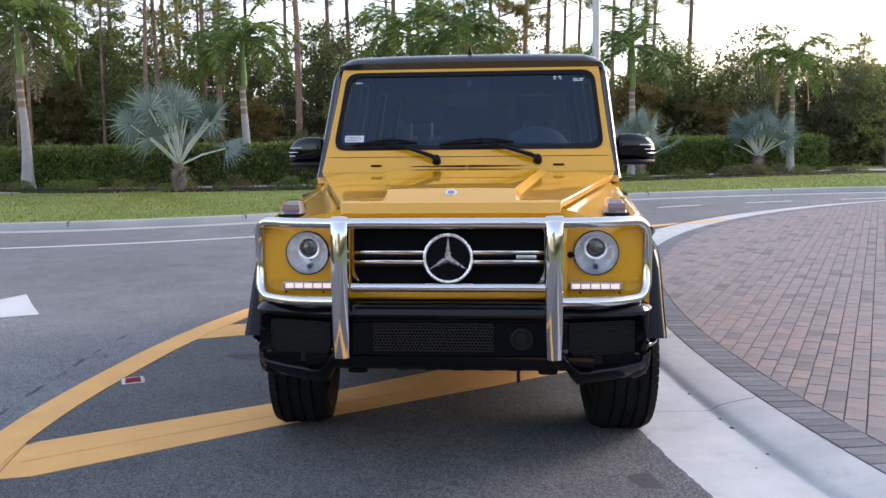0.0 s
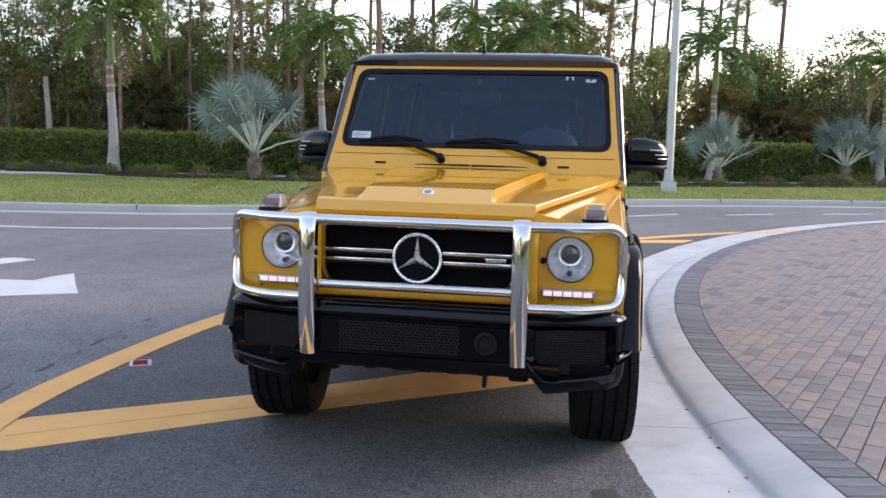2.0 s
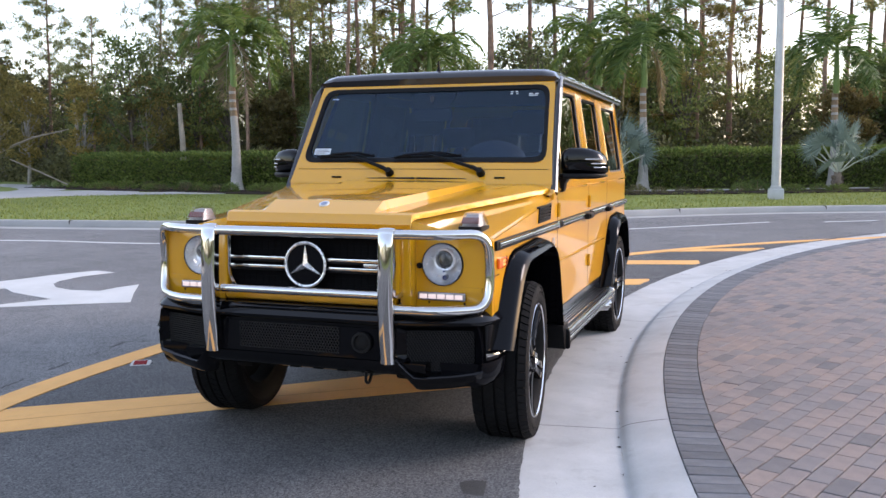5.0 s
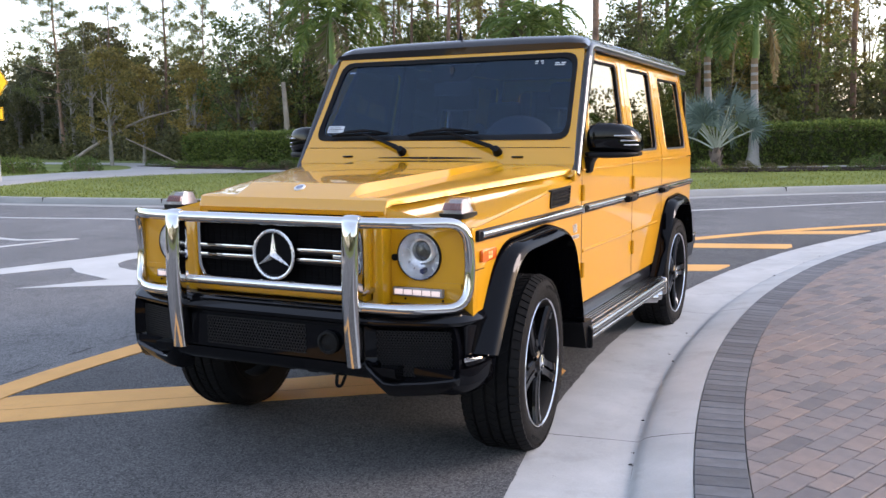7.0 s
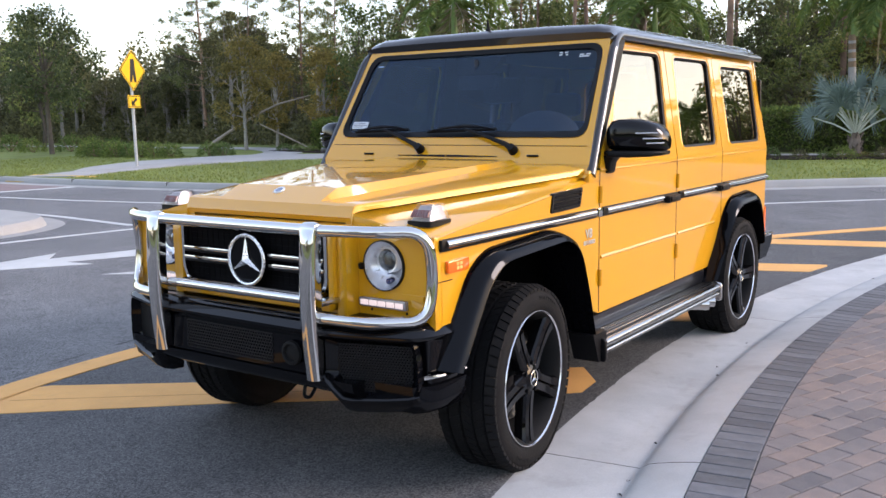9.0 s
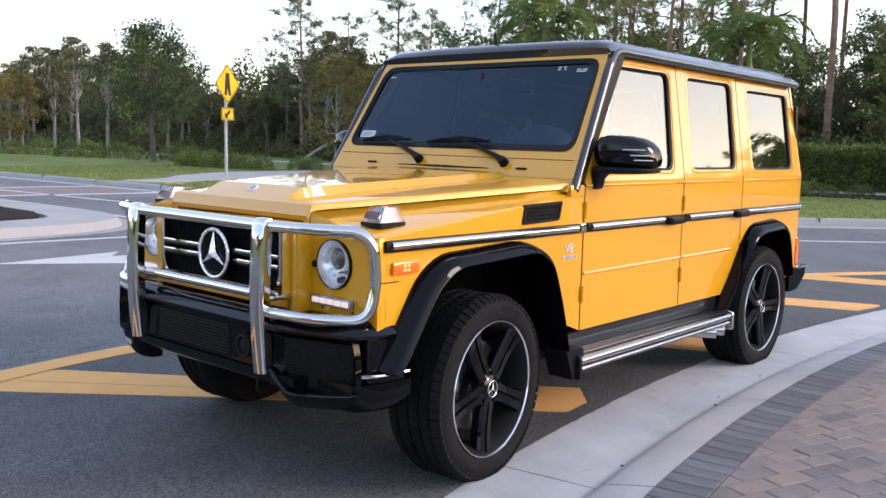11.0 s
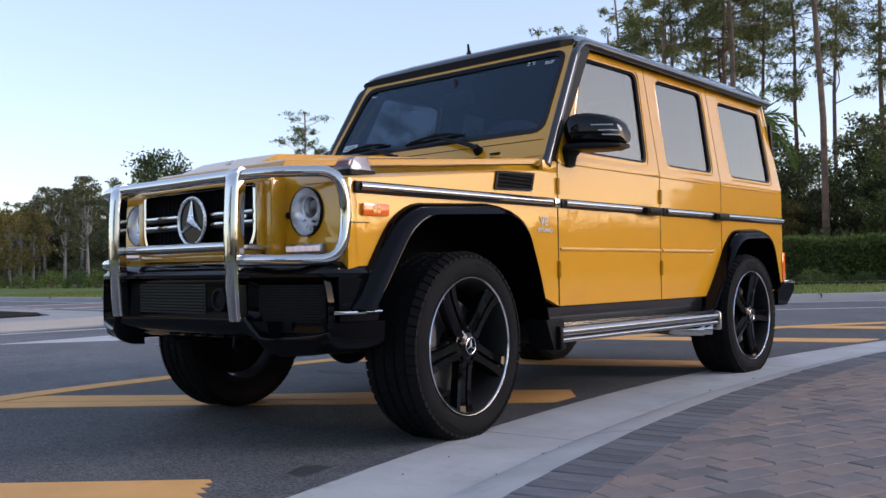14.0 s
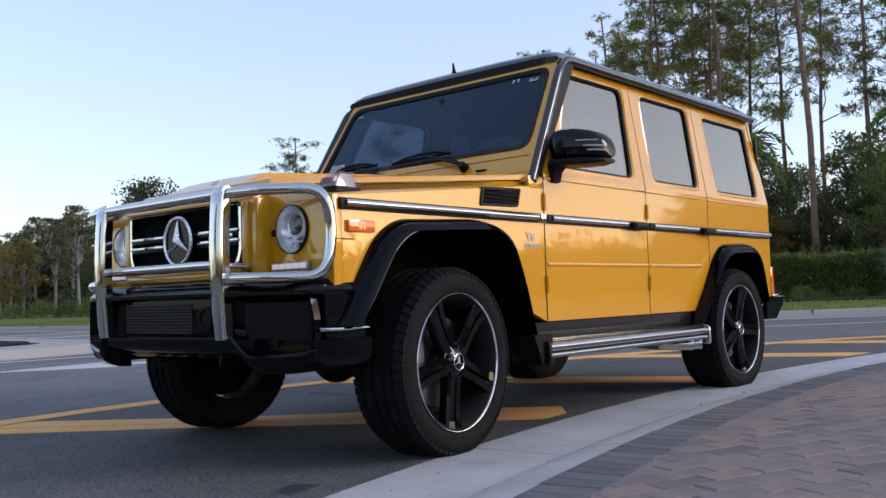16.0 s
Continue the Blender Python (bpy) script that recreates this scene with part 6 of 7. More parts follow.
# walks, tactile pad, planting bed
WALK = spline([(-19.3, 10.25), (-20.2, 12.5), (-20.9, 16), (-19.6, 19.6), (-16.0, 21.8), (-12, 22.9), (-8, 23.3), (-2, 24.6), (3, 26.6), (8, 28.9), (14, 31.6), (22, 33)], 6)
PATH2 = spline([(-20.6, 15.0), (-22.2, 19.5), (-24.5, 24), (-30, 27.5), (-40, 28.5), (-60, 31), (-90, 34)], 6)
for line in (WALK, PATH2):
    vs, fs = ribbon(line, 1.7, 0.30)
    bm = B()
    v2 = [bm.verts.new((x, y, 0.10)) for x, y, z in vs]
    f2 = [bm.faces.new([v2[i] for i in f]) for f in fs]
    more = bmesh.ops.extrude_face_region(bm, geom=f2)["geom"]
    bmesh.ops.translate(bm, verts=[v for v in more if isinstance(v, bmesh.types.BMVert)], vec=(0, 0, 0.05))
    tagged(put("walkway", bm, FARCONC, None, "pale concrete footpath across the lawn", 30), "", "footpath", "", "structure")
APRON = [(-20.3, 11.4), (-20.65, 13.8), (-20.0, 17.1), (-19.1, 20.4), (-18.2, 22.2), (-21.3, 22.8), (-24.5, 21.2), (-24.4, 16.6), (-22.6, 13.5)]
bm = B()
slab(bm, [(a, b, 0.09) for a, b in round2(APRON, 0.8)], (0, 0, 0.066))
tagged(put("walkway", bm, FARCONC, None, "broad pale concrete landing on the lawn", 30), "", "footpath", "", "structure")
bm = B()
slab(bm, [(-20.6, 9.75, 0.02), (-17.7, 9.85, 0.02), (-17.9, 10.7, 0.145), (-20.6, 10.6, 0.145)], (0, 0, 0.012))
tagged(put("tactile_pad", bm, TACTILE, None, "yellow tactile pad at the crossing ramp", 0), "", "tactile paving", "", "structure")
BED = spline([(-26, 25.8), (-20, 23.9), (-17.2, 23.2), (-13, 22.0), (-9.9, 21.7), (-6, 22.2), (-2, 23.2), (3, 25.2), (8, 27.6), (13.5, 30.2)], 6)
vs, fs = ribbon(BED, 1.9, 0)
bm = B()
v2 = [bm.verts.new((x, y, 0.095)) for x, y, z in vs]
f2 = [bm.faces.new([v2[i] for i in f]) for f in fs]
more = bmesh.ops.extrude_face_region(bm, geom=f2)["geom"]
bmesh.ops.translate(bm, verts=[v for v in more if isinstance(v, bmesh.types.BMVert)], vec=(0, 0, 0.07))
tagged(put("planting_bed", bm, MULCH, None, "dark mulch bed along the footpath", 0), "", "planting bed", "", "structure")


# ---- plants ----
rng = np.random.default_rng(11)


def leaf_quads(pos, direction, length, width, fold=0.25, r=None):
    """Verts and faces of rhombic leaves at pos, pointing along direction."""
    r = r or rng
    n = len(pos)
    d = direction / (np.linalg.norm(direction, axis=1, keepdims=True) + 1e-9)
    rnd = r.normal(size=(n, 3))
    s = np.cross(d, rnd)
    s /= np.linalg.norm(s, axis=1, keepdims=True) + 1e-9
    up = np.cross(s, d)
    L, W = np.broadcast_to(length, (n,))[:, None], np.broadcast_to(width, (n,))[:, None]
    mid = pos + d * L * 0.45
    v = np.stack([pos, mid + s * W / 2 + up * W * fold, pos + d * L, mid - s * W / 2 + up * W * fold], 1).reshape(-1, 3)
    f = np.arange(n * 4).reshape(-1, 4)
    return v, f


def leaves_ob(name, v, f, material, parent=None, label=""):
    me = bpy.data.meshes.new(name)
    n = len(f)
    me.vertices.add(len(v))
    me.vertices.foreach_set("co", np.ascontiguousarray(v, dtype=np.float32).ravel())
    me.loops.add(n * 4)
    me.loops.foreach_set("vertex_index", np.ascontiguousarray(f, dtype=np.int32).ravel())
    me.polygons.add(n)
    me.polygons.foreach_set("loop_start", np.arange(0, n * 4, 4, dtype=np.int32))
    me.update()
    me.validate()
    me.shade_flat()
    me.materials.append(material)
    ob = new(name, me)
    ob.parent = parent
    return tagged(ob, label)


def ball(n, r):
    p = r.normal(size=(n, 3))
    return p / np.linalg.norm(p, axis=1, keepdims=True)


def pine(seed, h, bare=0.5, limbs=20, name="pine_tree", needles=None, label="tall slender pine with a reddish-brown bare trunk"):
    """A slender pine: straight trunk, upper limbs with tufts of needles."""
    r = np.random.default_rng(seed)
    t = thing(name, label, "tree")
    t["height"] = h
    bend = r.normal(size=2) * 0.25
    line = [(bend[0] * (z / h) ** 2 + 0.05 * math.sin(z), bend[1] * (z / h) ** 2, z) for z in np.linspace(-0.3, h, 10)]
    bm = B()
    tube(bm, line, [0.115 * (h / 15) * (1 - 0.72 * k / 9) + 0.015 for k in range(10)], 7)
    clumps = []
    for k in range(limbs):
        z = h * (bare + (0.97 - bare) * (max(0, k + r.uniform(-0.4, 0.4)) / limbs) ** 0.9)
        z = min(max(z, 0.2 * h), h * 0.975)
        a = r.uniform(0, 2 * math.pi)
        ln = h * (0.19 * (1 - max(0, (z / h - bare) / (1.02 - bare)) ** 1.8) + 0.04) * r.uniform(0.45, 1.25)
        o = Vector(((z / h) ** 2 * bend[0], (z / h) ** 2 * bend[1], z))
        pts, p, rise = [o], o.copy(), r.uniform(-0.15, 0.35)
        for j in range(4):
            a += r.normal() * 0.25
            rise += r.uniform(0.0, 0.22)
            p = p + Vector((math.cos(a), math.sin(a), rise)).normalized() * ln / 4
            pts.append(p.copy())
        tube(bm, pts, [0.034, 0.027, 0.020, 0.013, 0.006], 4)
        size = (0.34 + 0.16 * ln) * r.uniform(0.75, 1.25)
        clumps.append((np.array(pts[4]), size))
        for j in (2, 3, 3):
            if r.random() < 0.46:
                c = np.array(pts[j]) + r.normal(size=3) * np.array([0.5, 0.5, 0.22]) * size
                tube(bm, [pts[j], Vector(c)], [0.012, 0.005], 3)
                clumps.append((c, size * r.uniform(0.5, 0.85)))
    clumps.append((np.array([bend[0], bend[1], h]), 0.45))
    put("trunk", bm, BARK, t, smooth=60)
    pos, dr = [], []
    for c, q in clumps:
        m = int(46 + 180 * q)
        for j in range(max(4, m // 8)):
            w = ball(1, r)[0] * np.array([1.0, 1.0, 0.50]) * q * r.uniform(0.12, 1.0)
            b = ball(8, r) + w / q * 0.7 + np.array([0, 0, 0.25])
            pos.append(np.repeat((c + w)[None], 8, 0))
            dr.append(b)
    pos, dr = np.concatenate(pos), np.concatenate(dr)
    v, f = leaf_quads(pos, dr, r.uniform(0.16, 0.28, len(pos)), 0.040, 0.2, r)
    leaves_ob("crown", v, f, needles or NEEDLE, t)
    return t


def broad(seed, h, wide, material, bark, label, base=0.28, clumps=64, leaf_size=0.20, per=46, name="broadleaf_tree"):
    """A leafy tree: forked trunk, limbs, a crown of uneven clumps with gaps."""
    r = np.random.default_rng(seed)
    t = thing(name, label, "tree")
    t["height"] = h * 1.04
    bm = B()
    top = h * 0.8
    tube(bm, [(0, 0, -0.3), (r.normal() * 0.08, r.normal() * 0.08, h * base), (r.normal() * 0.2, r.normal() * 0.2, top)], [0.020 * h, 0.015 * h, 0.004 * h], 7)
    cl = []
    for k in range(clumps):
        z = h * (base + (1 - base) * r.beta(1.4, 1.3))
        u = (z / h - base) / (1 - base)
        rad = wide * math.sqrt(max(0.05, 1 - (2 * u - 0.9) ** 2 * 0.75)) * r.uniform(0.25, 1.05)
        a = r.uniform(0, 2 * math.pi)
        c = np.array([rad * math.cos(a), rad * math.sin(a), z])
        cl.append((c, r.uniform(0.25, 0.55) * wide * 0.55))
        if k % 4 == 0:
            o = Vector((0, 0, h * (base + 0.4 * max(0, z / h - base))))
            w = [Vector(r.normal(size=3) * 0.03 * h) for j in range(2)]
            tube(bm, [o, o * 0.65 + Vector(c) * 0.35 + w[0], o * 0.3 + Vector(c) * 0.7 + w[1], Vector(c)], [0.007 * h, 0.005 * h, 0.003 * h, 0.001 * h], 4)
    put("trunk", bm, bark, t, smooth=60)
    pos, dr = [], []
    for c, q in cl:
        b = ball(per, r)
        pos.append(c + b * q * r.uniform(0.35, 1.0, (per, 1)) * np.array([1.15, 1.15, 0.62]))
        dr.append(b * 0.7 + r.normal(size=(per, 3)) * 0.6 + np.array([0, 0, -0.15]))
    pos, dr = np.concatenate(pos), np.concatenate(dr)
    v, f = leaf_quads(pos, dr, r.uniform(0.7, 1.3, len(pos)) * leaf_size, leaf_size * 0.55, 0.2, r)
    leaves_ob("crown", v, f, material, t)
    return t


def fan_palm(seed, h, label):
    """A short silver fan palm: stout trunk, stalks and big pleated fans."""
    r = np.random.default_rng(seed)
    t = thing("fan_palm", label, "palm", group="silver fan palms")
    bm = B()
    tube(bm, [(0, 0, -0.1), (0, 0, 0.06 * h), (0, 0, 0.15 * h), (0, 0, 0.20 * h)], [0.16, 0.19, 0.15, 0.09], 10)
    for k in range(26):
        a, z = r.uniform(0, 6.28), r.uniform(0.02, 0.16) * h
        tube(bm, [(0.12 * math.cos(a), 0.12 * math.sin(a), z), (0.23 * math.cos(a), 0.23 * math.sin(a), z + 0.14)], [0.05, 0.02], 4)
    put("trunk", bm, FANBARK, t, smooth=40)
    vs, fs = [], []
    bm = B()
    for k in range(18):
        a = k * 2.399 + r.uniform(-0.3, 0.3)
        el = radians(r.uniform(16, 50) if k < 8 else r.uniform(46, 86))
        ln = h * r.uniform(0.34, 0.50)
        o = Vector((0, 0, 0.18 * h))
        d = Vector((math.cos(a) * math.cos(el), math.sin(a) * math.cos(el), math.sin(el)))
        tip = o + d * ln + Vector((0, 0, -0.05))
        tube(bm, [o, (o + tip) / 2 + Vector((0, 0, 0.05)), tip], [0.030, 0.024, 0.018], 5)
        side = d.cross(Vector((0, 0, 1))).normalized() if abs(d.z) < 0.98 else Vector((1, 0, 0))
        nrm = side.cross(d).normalized()
        roll = r.uniform(-1.2, 1.2)
        side, nrm = side * math.cos(roll) + nrm * math.sin(roll), nrm * math.cos(roll) - side * math.sin(roll)
        n, R = 28, h * r.uniform(0.22, 0.27)
        half = radians(118)
        start = len(vs)
        for i in range(n + 1):
            u = -half + 2 * half * i / n
            for rr in (0.10, 0.50):
                w = d * math.cos(u) + side * math.sin(u)
                p = tip + w * R * rr + nrm * (0.020 if i % 2 else -0.020) * rr * 2 + nrm * (-0.10 * R * abs(math.sin(u)) * rr)
                vs.append(tuple(p))
            if i:
                q = start + 2 * i
                fs.append((q - 2, q - 1, q + 1, q))
        for i in range(n):
            u = -half + 2 * half * (i + 0.5) / n
            w = d * math.cos(u) + side * math.sin(u)
            p = tip + w * R * r.uniform(0.9, 1.05) + nrm * (-0.16 * R * abs(math.sin(u))) + Vector((0, 0, -0.06 * R))
            vs.append(tuple(p))
            a_, b_ = Vector(vs[start + 2 * i + 1]), Vector(vs[start + 2 * i + 3])
            vs += [tuple(a_ * 0.82 + b_ * 0.18 + nrm * 0.004), tuple(a_ * 0.18 + b_ * 0.82 + nrm * 0.004)]
            fs.append((len(vs) - 2, len(vs) - 3, len(vs) - 1))
    put("stalk", bm, surf("pale_palm_stalk", (0.42, 0.45, 0.36), 0.6, 0, 0.1, 3, 30) if "pale_palm_stalk" not in bpy.data.materials else bpy.data.materials["pale_palm_stalk"], t, smooth=60)
    raw("crown", vs, fs, SILVER, t)
    return t


def feather_palm(seed, h, label, dry=2, side_on=None):
    """A tall palm: ringed grey trunk, green shaft, arching feather fronds."""
    r = np.random.default_rng(seed)
    t = thing("feather_palm", label, "palm", group="feather palms")
    hz = h * 0.52
    bm = B()
    line, rad = [], []
    for k in range(40):
        z = -0.1 + (hz + 0.1) * k / 39
        u = min(1, max(0, z) / hz)
        line.append((0.04 * math.sin(z * 1.3), 0, z))
        rad.append((0.115 + 0.105 * math.exp(-u * 3.0) + 0.06 * math.exp(-u * 22)) * (1.02 if k % 2 else 0.985))
    cut = 27
    tube(bm, line[:cut + 1], rad[:cut + 1], 12)
    put("trunk", bm, PALMTRUNK, t, smooth=50)
    # younger wood under the shaft: tan rings between pale leaf scars
    for k in range(cut, 39):
        bm = B()
        tube(bm, [line[k], line[k + 1]], [rad[k] * 0.98, rad[k + 1] * 0.98], 12)
        put("trunk_ring", bm, PALMRING if (k - cut) % 3 else PALMTRUNK, t, smooth=50)
    bm = B()
    tube(bm, [(0.03, 0, hz - 0.05), (0.02, 0, hz + 0.3), (0, 0, hz + 0.14 * h), (0, 0, hz + 0.22 * h), (0, 0, hz + 0.27 * h)], [0.112, 0.125, 0.100, 0.075, 0.05], 12)
    put("crownshaft", bm, SHAFT, t, smooth=60)
    for mat, count, nm in ((FROND, 22, "crown"), (DRYFROND, dry, "dry_fronds")):
        pos, dr, ln = [], [], []
        spines = B()
        for k in range(count):
            a = k * 2.399 + r.uniform(-0.3, 0.3) + seed
            el = radians(r.uniform(5, 78)) if mat is FROND else radians(r.uniform(-35, -10))
            L = h * r.uniform(0.34, 0.42)
            if mat is DRYFROND and side_on is not None:
                a, el, L = side_on + r.uniform(-0.35, 0.35), radians(r.uniform(-5, 25)), h * r.uniform(0.20, 0.30)
            p = np.array([0, 0, hz + 0.23 * h])
            d = np.array([math.cos(a) * math.cos(el), math.sin(a) * math.cos(el), math.sin(el)])
            side = np.array([-math.sin(a), math.cos(a), 0])
            pts = [p.copy()]
            m = 46
            for j in range(m):
                u = j / m
                d = d + np.array([0, 0, -0.045 - 0.03 * u]) * (1.0 if mat is FROND else 1.9 if side_on is None else 1.6)
                d /= np.linalg.norm(d)
                p = p + d * L / m
                pts.append(p.copy())
                if u > 0.10:
                    for sg in (1, -1):
                        w = side * sg * r.uniform(0.7, 1.0) + d * 0.55 + np.array([0, 0, r.uniform(-0.75, 0.25)])
                        pos.append(p.copy())
                        dr.append(w)
                        ln.append((0.52 * math.sin(math.pi * min(1, 0.12 + u * 0.86)) + 0.10) * h / 7 * r.uniform(0.8, 1.15))
            tube(spines, [tuple(q) for q in pts[::4]], [0.022 * (1 - 0.8 * i / 9) for i in range(len(pts[::4]))], 4)
        if count:
            v, f = leaf_quads(np.array(pos), np.array(dr), np.array(ln), 0.070 * h / 7, 0.15, r)
            leaves_ob(nm, v, f, mat, t)
            put("frond_spine", spines, SHAFT if mat is FROND else DEADWOOD, t, smooth=60)
    return t


def bush(seed, material, label, name="shrub", n=900, size=0.085, group=""):
    """A low shrub of stems and many small leaves, about a metre across."""
    r = np.random.default_rng(seed)
    t = thing(name, label, "shrub", group=group)
    bm = B()
    for k in range(7):
        a = r.uniform(0, 6.28)
        tube(bm, [(0, 0, -0.05), (0.2 * math.cos(a), 0.2 * math.sin(a), 0.3), (0.34 * math.cos(a), 0.34 * math.sin(a), r.uniform(0.4, 0.75))], [0.02, 0.012, 0.005], 4)
    put("stem", bm, BARK, t)
    q = ball(n, r)
    q[:, 2] = np.abs(q[:, 2])
    lump = 1 + 0.18 * np.sin(q[:, :1] * 7 + seed) * np.cos(q[:, 1:2] * 6)
    pos = q * np.array([0.52, 0.52, 0.78]) * r.uniform(0.45, 1.0, (n, 1)) ** 0.5 * lump
    v, f = leaf_quads(pos, q + r.normal(size=(n, 3)) * 0.6, r.uniform(0.7, 1.3, n) * size, size * 0.6, 0.2, r)
    leaves_ob("foliage", v, f, material, t)
    return t


LAWN_Z = 0.13


def at(x, y, size=1.0, turn=0.0, z=LAWN_Z, tall=1.0):
    return pose(x, y, z, 0, 0, turn) @ Matrix.Diagonal((size, size, size * tall, 1))


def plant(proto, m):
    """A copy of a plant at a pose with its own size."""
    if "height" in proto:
        # the skyline, trimmed by bearing: low woods beyond the plaza for the car's reflections, and a dip beyond the
        # far lawn
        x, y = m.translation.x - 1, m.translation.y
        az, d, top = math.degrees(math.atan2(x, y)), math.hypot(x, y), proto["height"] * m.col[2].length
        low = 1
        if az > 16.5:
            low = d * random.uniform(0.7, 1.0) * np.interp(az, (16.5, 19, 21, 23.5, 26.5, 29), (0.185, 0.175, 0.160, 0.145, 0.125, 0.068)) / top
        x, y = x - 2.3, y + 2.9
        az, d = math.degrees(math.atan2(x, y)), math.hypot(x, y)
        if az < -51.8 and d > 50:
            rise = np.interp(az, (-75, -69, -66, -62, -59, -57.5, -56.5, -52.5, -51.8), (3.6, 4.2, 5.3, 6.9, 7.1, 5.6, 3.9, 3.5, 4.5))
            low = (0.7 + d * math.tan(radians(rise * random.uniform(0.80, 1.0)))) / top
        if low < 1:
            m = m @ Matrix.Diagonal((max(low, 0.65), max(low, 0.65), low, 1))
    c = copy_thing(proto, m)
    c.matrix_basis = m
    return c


def retire(*protos):
    for p in protos:
        for o in list(p.children_recursive) + [p]:
            bpy.data.objects.remove(o)


# silver fan palms and feather palms in the bed
fans = [fan_palm(21, 3.0, "short fan palm with silvery blue-green fans on a rough trunk"), fan_palm(22, 3.0, "short fan palm with silvery blue-green fans on a rough trunk")]
for k, (x, y, s_, turn) in enumerate(((-9.8, 21.8, 1.08, 20), (-2.35, 23.75, 0.85, 130), (4.28, 25.75, 0.77, 250), (9.05, 29.6, 0.86, 75))):
    plant(fans[k % 2], at(x, y, s_ * 1.05, turn, 0.16, 1.17))
retire(*fans)
feather = [feather_palm(31, 7.0, "tall palm with a smooth grey trunk and green feather fronds", 2), feather_palm(33, 7.0, "tall palm with a smooth grey trunk and green feather fronds", 0), feather_palm(35, 7.0, "tall palm with ringed grey trunk and some dry brown fronds", 6, math.pi)]
for k, (x, y, s_, turn) in enumerate(((-15.9, 24.2, 1.02, 10), (-8.84, 25.4, 0.90, 5), (-1.7, 26.7, 0.92, 60), (4.35, 28.6, 0.86, 300), (10.5, 30.7, 0.78, 210), (-4.0, 31.5, 1.05, 30))):
    plant(feather[2 if turn == 5 else k % 2], at(x, y, s_, turn, 0.16))
retire(*feather)

# clipped hedge behind the footpath
HEDGE = spline([(-25.3, 27.3), (-23, 26.6), (-19, 25.7), (-15, 25.3), (-11, 25.3), (-8, 25.7), (-5, 26.5), (-2, 27.2), (1, 28.1), (4, 29.2), (7, 30.4), (10, 31.9), (12.2, 33.0)], 5)
hedge = thing("hedge", "long clipped dark green hedge", "hedge")
bm = B()
vs, fs = ribbon(HEDGE, 0.85, 0)
rows = []
for i in range(0, len(vs), 2):
    a, b = vs[i], vs[i + 1]
    rows.append([(a[0], a[1], 0.1), (a[0], a[1], 1.20), (b[0], b[1], 1.20), (b[0], b[1], 0.1)])
loft(bm, rows)
put("hedge_core", bm, UNDERLEAF, hedge, smooth=0)
P = np.array(HEDGE)
seg = np.linalg.norm(np.diff(P, axis=0), axis=1)
n = 34000
i = rng.choice(len(seg), n, p=seg / seg.sum())
u = rng.random((n, 1))
c = P[i] * (1 - u) + P[i + 1] * u
d = np.diff(P, axis=0)[i] / seg[i][:, None]
nr = np.stack([-d[:, 1], d[:, 0]], 1)
top = rng.random(n) < 0.32
off = np.where(top, rng.uniform(-0.52, 0.52, n), -0.50 + rng.normal(size=n) * 0.07)
z = np.where(top, 1.30 + rng.normal(size=n) * 0.04, rng.uniform(0.08, 1.32, n)) + 0.03 * np.sin(c[:, 0] * 2.3)
pos = np.column_stack([c + nr * off[:, None], z + 0.10])
dr = np.column_stack([-nr * np.where(top, 0.2, 1.0)[:, None], np.where(top, 1.0, 0.3)]) + rng.normal(size=(n, 3)) * 0.55
v, f = leaf_quads(pos, dr, rng.uniform(0.08, 0.16, n), 0.08, 0.2)
tagged(leaves_ob("hedge_foliage", v, f, HEDGELEAF, hedge), "", "", "", "stuff")

# low plants along the bed and the path, shrubs on the lawn and the median
low = [bush(41, HEDGELEAF, "low green shrub in the mulch bed", group="bed shrubs"), bush(42, UNDERLEAF, "low dark shrub in the mulch bed", group="bed shrubs"), bush(43, RUSTLEAF, "low shrub with brownish leaves", n=260, group="bed shrubs")]
random.seed(7)
for x, y in [p for p in spline([(-25.5, 25.6), (-20, 23.8), (-16, 22.8), (-12, 21.9), (-9, 21.8), (-5, 22.5), (0, 24.0), (5, 26.3), (9, 28.3), (13, 30.1)], 11)]:
    if random.random() < 0.9:
        plant(random.choice((low[0], low[0], low[1], low[2])), at(x + random.uniform(-0.4, 0.4), y + random.uniform(-0.5, 0.7), random.uniform(0.35, 0.75), random.uniform(0, 360), 0.16, random.uniform(0.4, 0.7)))
for x, y, s_ in ((-31.6, 19.6, 1.0), (-30.8, 19.4, 1.05), (-30.0, 19.5, 1.0), (-29.2, 19.3, 1.1), (-28.4, 19.4, 1.0), (-27.6, 19.3, 1.05), (-26.9, 19.4, 1.0), (-26.1, 19.5, 0.95), (-25.1, 20.6, 0.95), (-24.5, 20.75, 0.9), (-33.2, 22.0, 1.2), (-35.5, 22.4, 1.3), (-38.5, 23.2, 1.4), (-40.5, 22.4, 1.2), (-43.5, 22.9, 1.5), (-45.2, 22.2, 1.6), (-47.0, 22.0, 1.6), (-50.5, 22.0, 1.7), (-53.5, 21.6, 1.5), (-57.5, 21.3, 1.7), (-62, 20.8, 1.6), (-66, 20.3, 1.7), (-71, 19.5, 1.8)):
    plant(low[0], at(x, y, s_, random.uniform(0, 360), LAWN_Z, 0.75))
for k in range(46):
    x, y = random.uniform(-16.5, -11.8), random.uniform(-4.5, 3.0)
    y = min(y, 3.0 - max(0, -12.3 - x) * 0.02)
    plant(low[0], at(x, y, random.uniform(0.75, 1.0), random.uniform(0, 360), 0.14, random.uniform(0.8, 1.0)))
retire(*low)

